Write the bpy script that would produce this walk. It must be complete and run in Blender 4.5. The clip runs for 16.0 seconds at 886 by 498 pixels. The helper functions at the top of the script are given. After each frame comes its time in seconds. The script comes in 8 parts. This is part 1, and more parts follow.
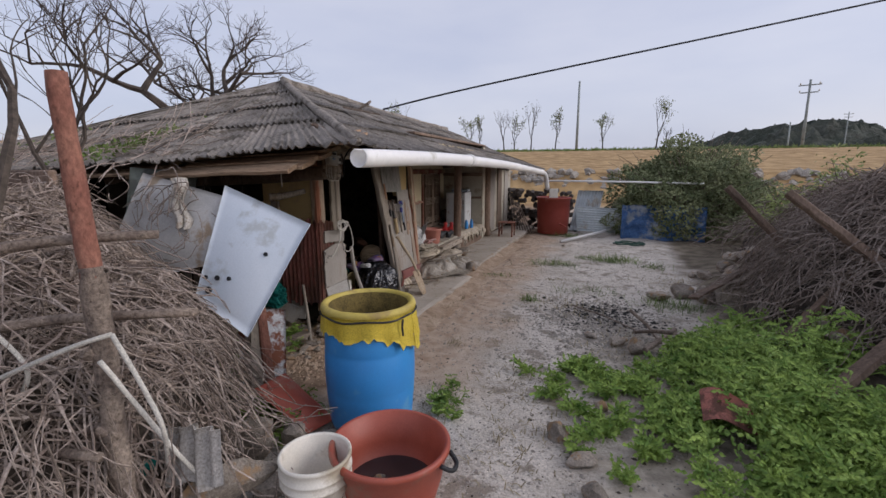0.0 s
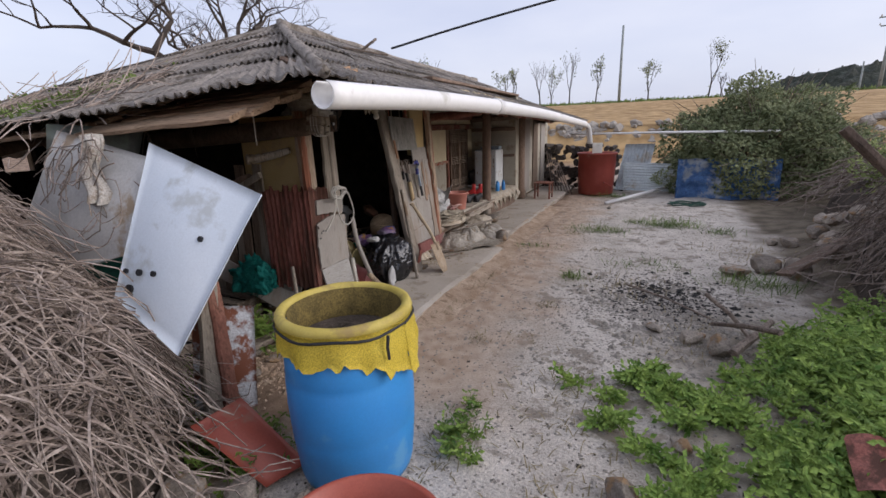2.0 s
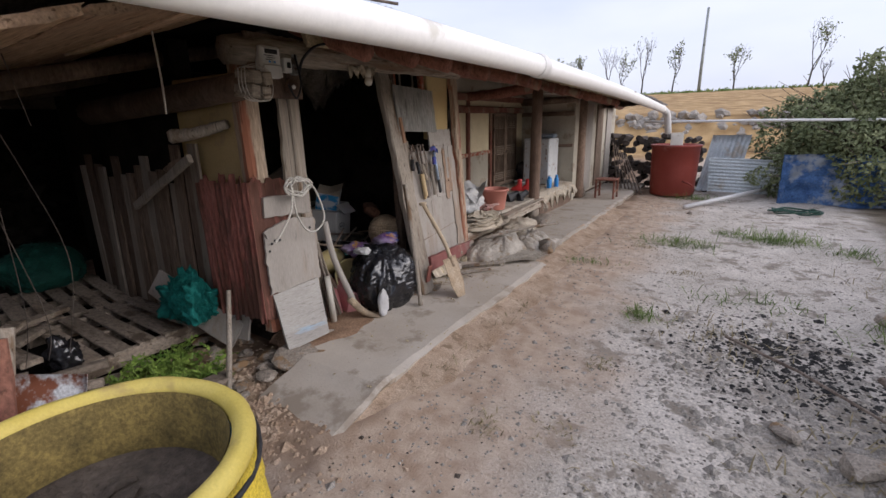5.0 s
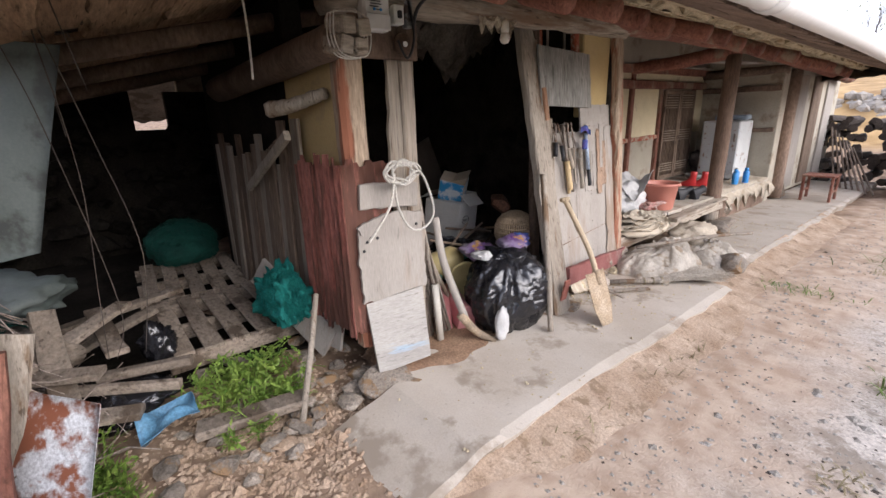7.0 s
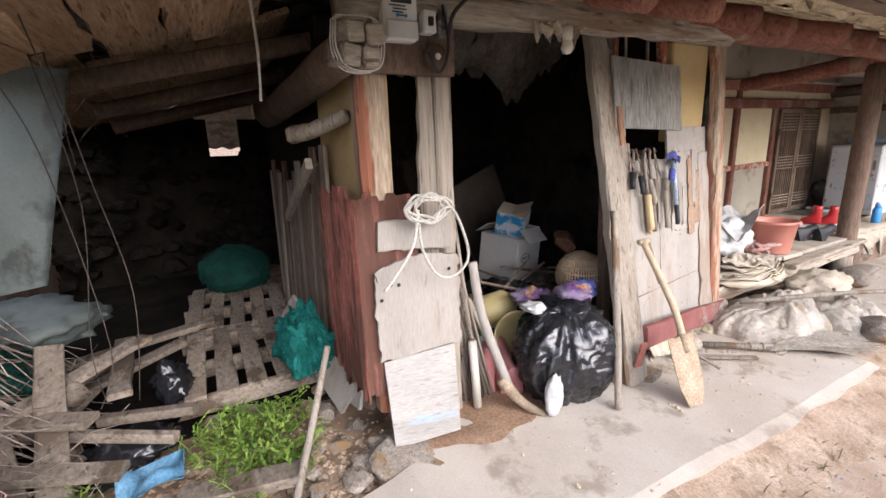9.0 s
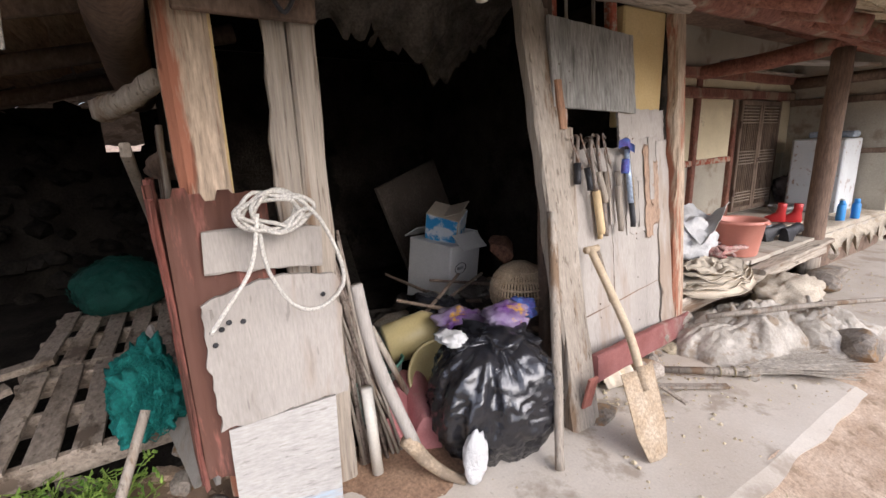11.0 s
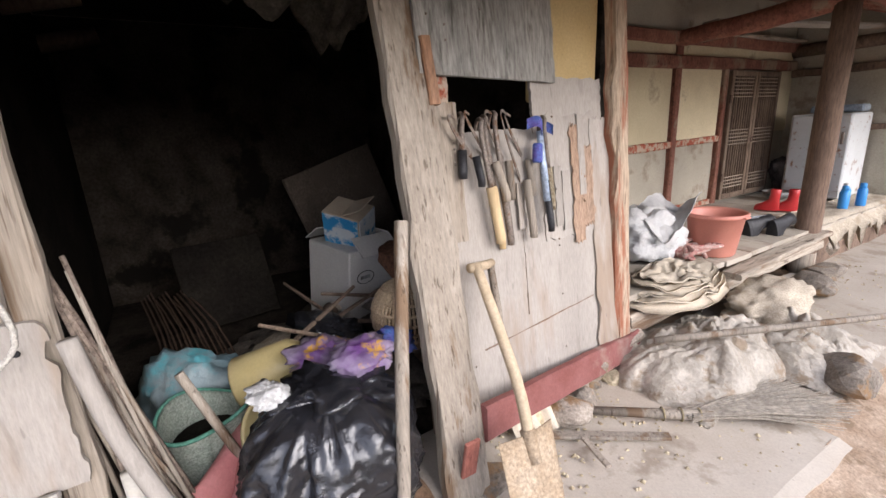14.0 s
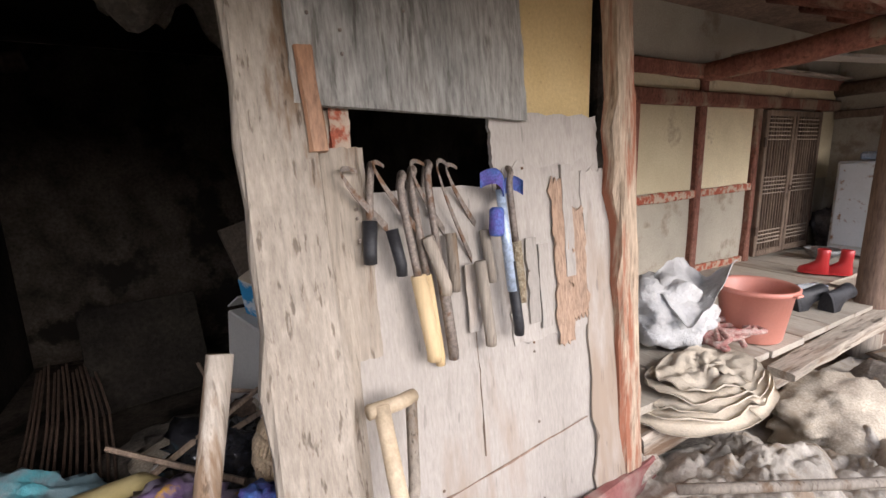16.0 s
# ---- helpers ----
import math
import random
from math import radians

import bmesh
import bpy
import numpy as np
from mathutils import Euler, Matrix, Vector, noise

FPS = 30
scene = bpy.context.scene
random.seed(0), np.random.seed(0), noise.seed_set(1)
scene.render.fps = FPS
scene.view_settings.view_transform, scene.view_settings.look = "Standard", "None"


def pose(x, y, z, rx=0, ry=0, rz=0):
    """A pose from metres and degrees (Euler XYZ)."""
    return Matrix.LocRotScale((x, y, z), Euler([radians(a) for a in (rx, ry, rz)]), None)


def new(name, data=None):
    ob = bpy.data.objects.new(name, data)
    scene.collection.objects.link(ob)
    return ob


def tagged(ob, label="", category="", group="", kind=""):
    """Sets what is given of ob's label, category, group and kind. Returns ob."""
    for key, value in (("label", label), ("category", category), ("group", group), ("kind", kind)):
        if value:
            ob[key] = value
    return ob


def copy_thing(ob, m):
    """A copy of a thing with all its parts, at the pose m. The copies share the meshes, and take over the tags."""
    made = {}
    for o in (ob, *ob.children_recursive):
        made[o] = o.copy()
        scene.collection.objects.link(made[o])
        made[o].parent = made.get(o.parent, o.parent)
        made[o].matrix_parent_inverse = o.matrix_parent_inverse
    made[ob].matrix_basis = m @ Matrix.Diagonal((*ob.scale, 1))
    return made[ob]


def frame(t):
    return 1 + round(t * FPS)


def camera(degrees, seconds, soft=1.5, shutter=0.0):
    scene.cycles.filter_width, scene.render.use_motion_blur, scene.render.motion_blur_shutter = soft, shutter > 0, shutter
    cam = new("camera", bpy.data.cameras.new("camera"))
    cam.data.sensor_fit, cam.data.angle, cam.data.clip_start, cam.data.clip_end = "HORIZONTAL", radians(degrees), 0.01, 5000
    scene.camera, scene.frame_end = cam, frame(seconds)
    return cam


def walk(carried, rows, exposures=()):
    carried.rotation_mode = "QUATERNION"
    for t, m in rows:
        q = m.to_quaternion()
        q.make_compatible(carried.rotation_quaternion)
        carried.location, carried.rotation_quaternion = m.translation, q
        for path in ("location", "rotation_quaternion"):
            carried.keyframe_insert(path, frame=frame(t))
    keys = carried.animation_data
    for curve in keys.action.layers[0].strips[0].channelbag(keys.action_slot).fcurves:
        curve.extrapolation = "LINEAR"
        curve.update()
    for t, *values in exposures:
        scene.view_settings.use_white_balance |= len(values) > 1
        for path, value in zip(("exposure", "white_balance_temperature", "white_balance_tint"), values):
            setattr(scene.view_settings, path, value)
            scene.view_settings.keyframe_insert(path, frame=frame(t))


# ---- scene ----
cam = camera(89.3, 16.0)
METRES, EYE, TILT, LEAN, TURN = 5.3, 1.6, -10.0, 0.0, 20.5
ROWS = [
    (0.0, 0.0, 0.0, 0.0, -0.0, 0.0, 0.0),
    (0.5, 0.0075, 0.043, -0.001, 1.04, -2.17, 0.31),
    (1.0, 0.0207, 0.0852, 0.0055, 3.07, -4.02, 0.01),
    (1.5, 0.0213, 0.1317, 0.0057, 3.83, -4.37, 0.21),
    (2.0, 0.0225, 0.1715, 0.0129, 4.44, -4.81, 1.11),
    (2.5, 0.0389, 0.2141, 0.0138, 6.91, -5.29, 0.9),
    (3.0, 0.0515, 0.2439, 0.0188, 9.1, -6.07, 0.61),
    (5.5, 0.0489, 0.448, 0.0314, 13.12, -5.49, -1.25),
    (6.0, 0.0353, 0.4815, 0.0331, 16.57, -5.71, -1.27),
    (6.5, 0.0354, 0.5162, 0.0305, 23.01, -7.11, -2.41),
    (7.0, 0.0302, 0.5362, 0.0348, 29.8, -7.91, -3.38),
    (7.5, 0.012, 0.5634, 0.0361, 34.59, -7.39, -3.63),
    (8.0, 0.0069, 0.5789, 0.0393, 37.35, -6.69, -3.67),
    (8.5, 0.0113, 0.5992, 0.0456, 39.94, -6.08, -4.23),
    (9.0, 0.0198, 0.618, 0.048, 40.29, -5.63, -4.59),
    (9.5, 0.0179, 0.6368, 0.0473, 38.62, -4.78, -4.86),
    (10.0, 0.0082, 0.6647, 0.0481, 35.86, -3.88, -4.37),
    (12.5, 0.0084, 0.7966, 0.0597, 37.91, -7.19, -3.62),
    (13.0, 0.0103, 0.8124, 0.0633, 37.44, -7.27, -3.33),
    (13.5, 0.0206, 0.8329, 0.0683, 38.01, -7.51, -3.42),
    (14.0, 0.0282, 0.8539, 0.0708, 37.59, -7.52, -3.4),
    (14.5, 0.0188, 0.8851, 0.0736, 36.33, -6.63, -3.5),
    (15.0, 0.0086, 0.9097, 0.081, 36.33, -5.71, -3.41),
    (15.5, 0.0037, 0.9367, 0.0877, 38.24, -4.61, -4.05),
    (16.0, 0.0034, 0.9591, 0.0961, 40.04, -3.5, -4.73),
]
EXPO = [(t, e, 6330, 15) for t, e in ((0.0, 0.18), (1.5, 0.38), (3.0, 0.55), (5.5, 0.85), (6.5, 1.4), (7.0, 1.65), (8.0, 1.98), (9.0, 2.1), (10.0, 1.92), (12.5, 1.82), (14.5, 1.88), (16.0, 1.88))]
walk(cam, [(t, pose(0, 0, EYE, TILT, LEAN, TURN) @ pose(METRES * x, METRES * y, METRES * z, 90 + pitch, roll, yaw)) for t, x, y, z, yaw, pitch, roll in ROWS], EXPO)

# ---- light: a pale overcast sky and a soft, weak sun ----
SUN_EL, SUN_AZ = 24.0, 80.0
world = bpy.data.worlds.new("overcast_sky")
scene.world = world
world.use_nodes = True
wn = world.node_tree
sky = wn.nodes.new("ShaderNodeTexSky")
sky.sky_type = "NISHITA"
sky.sun_disc = False
sky.sun_elevation = radians(SUN_EL)
sky.sun_rotation = radians(SUN_AZ)
sky.air_density, sky.dust_density, sky.ozone_density = 1.0, 3.0, 1.5
wash = wn.nodes.new("ShaderNodeMix")
wash.data_type = "RGBA"
wash.inputs["Factor"].default_value = 0.72
cloudtex = wn.nodes.new("ShaderNodeTexNoise")
cloudtex.inputs["Scale"].default_value = 2.2
cloudtex.inputs["Detail"].default_value = 5
cloudmap = wn.nodes.new("ShaderNodeMapping")
cloudmap.inputs["Scale"].default_value = (1, 1, 3.5)
cloudco = wn.nodes.new("ShaderNodeTexCoord")
cloudramp = wn.nodes.new("ShaderNodeValToRGB")
cloudramp.color_ramp.elements[0].position = 0.3
cloudramp.color_ramp.elements[0].color = (5.6, 6.0, 7.3, 1)
cloudramp.color_ramp.elements[1].position = 0.72
cloudramp.color_ramp.elements[1].color = (7.1, 7.3, 8.1, 1)
wn.links.new(cloudco.outputs["Generated"], cloudmap.inputs["Vector"])
wn.links.new(cloudmap.outputs["Vector"], cloudtex.inputs["Vector"])
wn.links.new(cloudtex.outputs["Fac"], cloudramp.inputs["Fac"])
wn.links.new(sky.outputs["Color"], wash.inputs["A"])
wn.links.new(cloudramp.outputs["Color"], wash.inputs["B"])
wbg = next(n for n in wn.nodes if n.type == "BACKGROUND")
wbg.inputs["Strength"].default_value = 0.1
wn.links.new(wash.outputs["Result"], wbg.inputs["Color"])
sun_data = bpy.data.lights.new("sun", "SUN")
sun_data.energy, sun_data.angle, sun_data.color = 1.25, radians(45), (1.0, 0.98, 0.96)
sun = new("sun", sun_data)
sun.rotation_euler = (radians(90 - SUN_EL), 0, radians(180 - SUN_AZ))


# ---- materials ----
def mat(name, c1, c2, rough=0.85, size=0.15, fine=0.012, bump=0.4, metal=0.0, stretch=(1, 1, 1), stain=None, stain_amount=0.0,
        stain_size=0.35, spread=0.12, spec=0.3, fine_mix=0.45, crack=0.0, crack_size=0.018, pits=0.0):
    """Two-scale surface: broad patches from c1 to c2, fine grain with relief, and optional stains; pieces vary a little."""
    m = bpy.data.materials.new(name)
    m.use_nodes = True
    nt = m.node_tree
    bsdf = next(n for n in nt.nodes if n.type == "BSDF_PRINCIPLED")
    L = nt.links.new
    co = nt.nodes.new("ShaderNodeTexCoord")
    info = nt.nodes.new("ShaderNodeObjectInfo")
    off = nt.nodes.new("ShaderNodeVectorMath")
    off.operation = "MULTIPLY_ADD"
    L(co.outputs["Object"], off.inputs[0])
    off.inputs[1].default_value = stretch
    comb = nt.nodes.new("ShaderNodeCombineXYZ")
    mul = nt.nodes.new("ShaderNodeMath")
    mul.operation = "MULTIPLY"
    mul.inputs[1].default_value = 31.0
    L(info.outputs["Random"], mul.inputs[0])
    for k in range(3):
        L(mul.outputs[0], comb.inputs[k])
    L(comb.outputs[0], off.inputs[2])

    def tex(sz, detail, r=0.6):
        n = nt.nodes.new("ShaderNodeTexNoise")
        n.inputs["Scale"].default_value = 1.0 / sz
        n.inputs["Detail"].default_value = detail
        n.inputs["Roughness"].default_value = r
        L(off.outputs[0], n.inputs["Vector"])
        return n

    def stretchy(node, lo, hi):
        r = nt.nodes.new("ShaderNodeMapRange")
        r.inputs["From Min"].default_value, r.inputs["From Max"].default_value = lo, hi
        L(node.outputs["Fac"], r.inputs["Value"])
        return r

    big, small = tex(size, 5), tex(fine, 4, 0.7)
    a = stretchy(big, 0.32, 0.68)
    mix = nt.nodes.new("ShaderNodeMix")
    mix.data_type = "RGBA"
    mix.inputs["A"].default_value, mix.inputs["B"].default_value = (*c1, 1), (*c2, 1)
    L(a.outputs[0], mix.inputs["Factor"])
    last = mix.outputs["Result"]
    grain = nt.nodes.new("ShaderNodeMapRange")
    grain.inputs["From Min"].default_value, grain.inputs["From Max"].default_value = 0.3, 0.7
    grain.inputs["To Min"].default_value, grain.inputs["To Max"].default_value = 1 - fine_mix, 1 + fine_mix * 0.6
    L(small.outputs["Fac"], grain.inputs["Value"])
    vary = nt.nodes.new("ShaderNodeMapRange")
    vary.inputs["To Min"].default_value, vary.inputs["To Max"].default_value = 1 - spread, 1 + spread
    L(info.outputs["Random"], vary.inputs["Value"])
    both = nt.nodes.new("ShaderNodeMath")
    both.operation = "MULTIPLY"
    L(grain.outputs[0], both.inputs[0]), L(vary.outputs[0], both.inputs[1])
    scl = nt.nodes.new("ShaderNodeVectorMath")
    scl.operation = "SCALE"
    L(last, scl.inputs[0]), L(both.outputs[0], scl.inputs["Scale"])
    last = scl.outputs[0]
    if stain:
        st = stretchy(tex(stain_size, 6, 0.65), 0.62 - 0.3 * stain_amount, 0.70 - 0.3 * stain_amount)
        mx = nt.nodes.new("ShaderNodeMix")
        mx.data_type = "RGBA"
        L(st.outputs[0], mx.inputs["Factor"]), L(last, mx.inputs["A"])
        mx.inputs["B"].default_value = (*stain, 1)
        last = mx.outputs["Result"]
    if crack:
        cr = stretchy(tex(crack_size, 3, 0.55), 0.60, 0.68)
        mc = nt.nodes.new("ShaderNodeMix")
        mc.data_type, mc.blend_type = "RGBA", "MULTIPLY"
        mc.inputs["B"].default_value = (1 - crack, 1 - crack * 1.05, 1 - crack * 1.1, 1)
        L(cr.outputs[0], mc.inputs["Factor"]), L(last, mc.inputs["A"])
        last = mc.outputs["Result"]
    if pits:
        pt = stretchy(tex(0.02, 2, 0.5), 0.69, 0.73)
        mp = nt.nodes.new("ShaderNodeMix")
        mp.data_type, mp.blend_type = "RGBA", "MULTIPLY"
        mp.inputs["B"].default_value = (1 - pits, 1 - pits, 1 - pits, 1)
        L(pt.outputs[0], mp.inputs["Factor"]), L(last, mp.inputs["A"])
        last = mp.outputs["Result"]
    L(last, bsdf.inputs["Base Color"])
    bsdf.inputs["Roughness"].default_value = rough
    bsdf.inputs["Metallic"].default_value = metal
    bsdf.inputs["Specular IOR Level"].default_value = spec
    if bump:
        bp = nt.nodes.new("ShaderNodeBump")
        bp.inputs["Strength"].default_value = bump
        bp.inputs["Distance"].default_value = fine * 0.6
        L(small.outputs["Fac"], bp.inputs["Height"])
        L(bp.outputs[0], bsdf.inputs["Normal"])
    return m


DIRT = (0.16, 0.125, 0.09)
M_WOOD = mat("weathered_wood", (0.25, 0.21, 0.165), (0.39, 0.34, 0.28), size=0.22, fine=0.010, stretch=(1, 1, 0.05), stain=(0.18, 0.12, 0.075), stain_amount=0.24, stain_size=0.12, spread=0.2, crack=0.5, crack_size=0.012, bump=0.6, fine_mix=0.3)
M_WOODY = mat("weathered_wood_lengthwise", (0.27, 0.23, 0.18), (0.44, 0.38, 0.31), size=0.22, fine=0.012, stretch=(0.8, 0.08, 0.8), stain=(0.17, 0.11, 0.07), stain_amount=0.25, stain_size=0.12, spread=0.22, crack=0.6, bump=0.7)
M_OLDWOOD = mat("dark_old_timber", (0.11, 0.075, 0.055), (0.25, 0.175, 0.13), size=0.2, fine=0.012, stretch=(0.6, 0.6, 0.25), spread=0.3)
M_REDWOOD = mat("red_stained_timber", (0.19, 0.07, 0.05), (0.31, 0.145, 0.10), size=0.12, fine=0.012, stretch=(0.7, 0.7, 0.4), stain=(0.27, 0.20, 0.145), stain_amount=0.25, stain_size=0.2, spread=0.2, crack=0.4)
M_YELLOW = mat("ochre_clay_plaster", (0.50, 0.36, 0.16), (0.58, 0.44, 0.22), size=0.3, fine=0.01, stain=(0.40, 0.30, 0.17), stain_amount=0.15, fine_mix=0.12, bump=0.2, pits=0.2)
M_CREAM = mat("cream_plaster", (0.58, 0.50, 0.33), (0.68, 0.60, 0.41), size=0.35, fine=0.01, stain=(0.36, 0.29, 0.20), stain_amount=0.16, fine_mix=0.15)
M_GREYPL = mat("grey_mud_plaster", (0.40, 0.365, 0.29), (0.50, 0.455, 0.37), size=0.4, fine=0.01, stain=(0.26, 0.215, 0.16), stain_amount=0.18, fine_mix=0.18)
# Near-black and matt: the shade inside shed and kitchen is in this colour.
M_DARKMUD = mat("shade_dark_mud", (0.012, 0.010, 0.009), (0.03, 0.026, 0.021), size=0.3, fine=0.02, bump=0.8, spec=0.03)
M_PLY = mat("dusty_grey_plywood", (0.32, 0.29, 0.255), (0.40, 0.365, 0.325), size=0.3, fine=0.006, stretch=(1, 1, 0.16), stain=(0.30, 0.235, 0.18), stain_amount=0.2, stain_size=0.5, bump=0.3, fine_mix=0.16, crack=0.14, crack_size=0.03, pits=0.25)
M_GREYPLY = mat("grey_painted_board", (0.19, 0.19, 0.175), (0.34, 0.325, 0.295), size=0.13, fine=0.01, stretch=(1, 1, 0.10), stain=(0.12, 0.115, 0.10), stain_amount=0.22, stain_size=0.1, bump=0.4, crack=0.35, pits=0.3)
M_CONC = mat("dusty_concrete", (0.42, 0.36, 0.29), (0.53, 0.475, 0.405), size=0.55, fine=0.008, stain=(0.33, 0.275, 0.215), stain_amount=0.24, stain_size=0.3, fine_mix=0.10, bump=0.25, pits=0.2)
M_SLATE = mat("weathered_cement_roofing", (0.19, 0.165, 0.14), (0.33, 0.29, 0.25), size=0.25, fine=0.02, bump=0.8, stain=(0.11, 0.09, 0.068), stain_amount=0.35, stain_size=0.3, spread=0.2)
M_ASB = mat("pale_cement_sheet", (0.38, 0.35, 0.31), (0.52, 0.48, 0.43), size=0.1, fine=0.01, stain=(0.2, 0.17, 0.13), stain_amount=0.3)
M_PVC = mat("white_pvc_pipe", (0.74, 0.72, 0.69), (0.80, 0.78, 0.75), rough=0.35, size=0.6, fine=0.03, bump=0.05, fine_mix=0.06, spec=0.5, stain=(0.6, 0.57, 0.5), stain_amount=0.05)
M_BLUE = mat("blue_barrel_plastic", (0.035, 0.25, 0.62), (0.05, 0.30, 0.68), rough=0.42, size=0.5, fine=0.01, bump=0.05, fine_mix=0.07, spec=0.5, stain=(0.10, 0.33, 0.62), stain_amount=0.1)
M_YNET = mat("yellow_mesh_net", (0.58, 0.42, 0.04), (0.68, 0.52, 0.07), rough=0.7, size=0.2, fine=0.006, bump=0.6, stain=(0.38, 0.27, 0.06), stain_amount=0.2)
M_YRIM = mat("dirty_yellow_plastic", (0.52, 0.40, 0.08), (0.62, 0.50, 0.14), rough=0.55, size=0.15, fine=0.006, bump=0.2, fine_mix=0.12, stain=(0.34, 0.25, 0.09), stain_amount=0.25)
M_TUB = mat("brick_red_plastic", (0.30, 0.06, 0.035), (0.38, 0.09, 0.055), rough=0.45, size=0.25, fine=0.01, bump=0.1, fine_mix=0.12, spec=0.5, stain=(0.28, 0.13, 0.09), stain_amount=0.2)
M_DIRTYW = mat("dirty_white_plastic", (0.62, 0.58, 0.50), (0.70, 0.66, 0.58), rough=0.45, size=0.2, fine=0.01, bump=0.1, fine_mix=0.1, stain=(0.42, 0.36, 0.27), stain_amount=0.1)
M_PANEL = mat("pale_blue_grey_sheet", (0.58, 0.64, 0.70), (0.66, 0.71, 0.76), rough=0.5, size=0.5, fine=0.01, bump=0.05, fine_mix=0.06, stain=(0.50, 0.53, 0.54), stain_amount=0.15)
M_GREYSH = mat("grey_green_sheet", (0.23, 0.26, 0.25), (0.33, 0.36, 0.35), rough=0.5, size=0.4, fine=0.012, bump=0.1, fine_mix=0.1, stain=(0.17, 0.18, 0.165), stain_amount=0.3)
M_DULLSH = mat("dull_grey_green_sheet", (0.11, 0.135, 0.125), (0.17, 0.195, 0.185), rough=0.55, size=0.4, fine=0.012, bump=0.1, fine_mix=0.1, stain=(0.085, 0.095, 0.09), stain_amount=0.3)
M_RUST = mat("red_rusted_sheet", (0.28, 0.085, 0.06), (0.38, 0.16, 0.125), rough=0.75, size=0.12, fine=0.01, stretch=(1, 1, 0.2), stain=(0.11, 0.05, 0.035), stain_amount=0.42, stain_size=0.15)
M_GALV = mat("galvanised_sheet", (0.48, 0.52, 0.53), (0.60, 0.64, 0.64), rough=0.55, size=0.3, fine=0.015, metal=0.1, bump=0.1, stain=(0.40, 0.36, 0.30), stain_amount=0.12)
M_WHITERUST = mat("white_sheet_with_rust", (0.48, 0.49, 0.50), (0.60, 0.61, 0.62), rough=0.6, size=0.2, fine=0.01, bump=0.2, stain=(0.21, 0.075, 0.04), stain_amount=0.5, stain_size=0.14)
M_DARKMET = mat("dull_grey_metal", (0.20, 0.20, 0.20), (0.33, 0.33, 0.32), rough=0.55, size=0.1, fine=0.01, metal=0.3, bump=0.3, stain=(0.08, 0.06, 0.05), stain_amount=0.4, stain_size=0.12)
M_STONE = mat("rubble_stone", (0.22, 0.185, 0.15), (0.40, 0.345, 0.285), size=0.10, fine=0.012, bump=1.0, stain=(0.27, 0.17, 0.09), stain_amount=0.3, stain_size=0.12, spread=0.35, crack=0.3)
M_BAG = mat("black_bin_bag_plastic", (0.012, 0.012, 0.014), (0.022, 0.022, 0.026), rough=0.2, size=0.1, fine=0.02, bump=0.22, spec=0.75)
M_TWIG = mat("dry_vine_stems", (0.22, 0.165, 0.135), (0.46, 0.385, 0.33), rough=0.9, size=0.16, fine=0.02, bump=0.2)
M_TWIGD = mat("dark_bark", (0.05, 0.04, 0.035), (0.10, 0.08, 0.065), rough=0.95, size=0.3, fine=0.03)
M_BARK = mat("grey_brown_bark", (0.14, 0.105, 0.085), (0.31, 0.25, 0.20), rough=0.95, size=0.12, fine=0.015, bump=0.9, crack=0.5)
M_LEAF = mat("fresh_weed_leaves", (0.07, 0.15, 0.022), (0.30, 0.41, 0.085), rough=0.6, size=0.07, fine=0.02, bump=0.0)
M_BUSH = mat("dull_evergreen_leaves", (0.10, 0.13, 0.055), (0.30, 0.32, 0.16), rough=0.65, size=0.3, fine=0.05, bump=0.0)
M_GRASS = mat("grass_blades", (0.10, 0.16, 0.04), (0.21, 0.27, 0.08), rough=0.8, size=0.3, fine=0.05, bump=0.0)
M_STRAW = mat("dead_grass", (0.25, 0.2, 0.11), (0.36, 0.30, 0.18), rough=0.9, size=0.2, fine=0.03, bump=0.0)
M_ROPE = mat("white_rope", (0.52, 0.49, 0.43), (0.64, 0.61, 0.55), rough=0.9, size=0.1, fine=0.006, bump=0.8)
M_TEAL = mat("teal_fishing_net", (0.0, 0.11, 0.095), (0.012, 0.22, 0.19), rough=0.8, size=0.06, fine=0.008, bump=1.0)
M_GREEN = mat("dark_green_cloth_net", (0.002, 0.04, 0.03), (0.006, 0.075, 0.056), rough=0.8, size=0.2, fine=0.008, bump=0.8)
M_TANK = mat("red_water_tank_plastic", (0.27, 0.045, 0.03), (0.33, 0.07, 0.05), rough=0.5, size=0.4, fine=0.015, bump=0.1, fine_mix=0.12, stain=(0.33, 0.13, 0.1), stain_amount=0.15)
M_TARP = mat("blue_tarpaulin", (0.03, 0.085, 0.22), (0.10, 0.20, 0.40), rough=0.55, size=0.15, fine=0.03, bump=0.8, stain=(0.30, 0.33, 0.36), stain_amount=0.3)
M_PINK = mat("salmon_pink_plastic", (0.62, 0.23, 0.17), (0.68, 0.29, 0.22), rough=0.45, size=0.25, fine=0.01, bump=0.05, fine_mix=0.06, spec=0.5)
M_CLOTH = mat("dusty_beige_cloth", (0.42, 0.36, 0.28), (0.54, 0.47, 0.37), rough=0.95, size=0.15, fine=0.008, bump=0.5, stain=(0.30, 0.24, 0.17), stain_amount=0.2)
M_WHITEC = mat("white_woven_sack", (0.48, 0.475, 0.46), (0.60, 0.59, 0.575), rough=0.7, size=0.1, fine=0.03, bump=0.8, fine_mix=0.1)
M_BLACK = mat("black_plastic", (0.018, 0.018, 0.02), (0.035, 0.035, 0.038), rough=0.5, size=0.1, fine=0.01, bump=0.1)
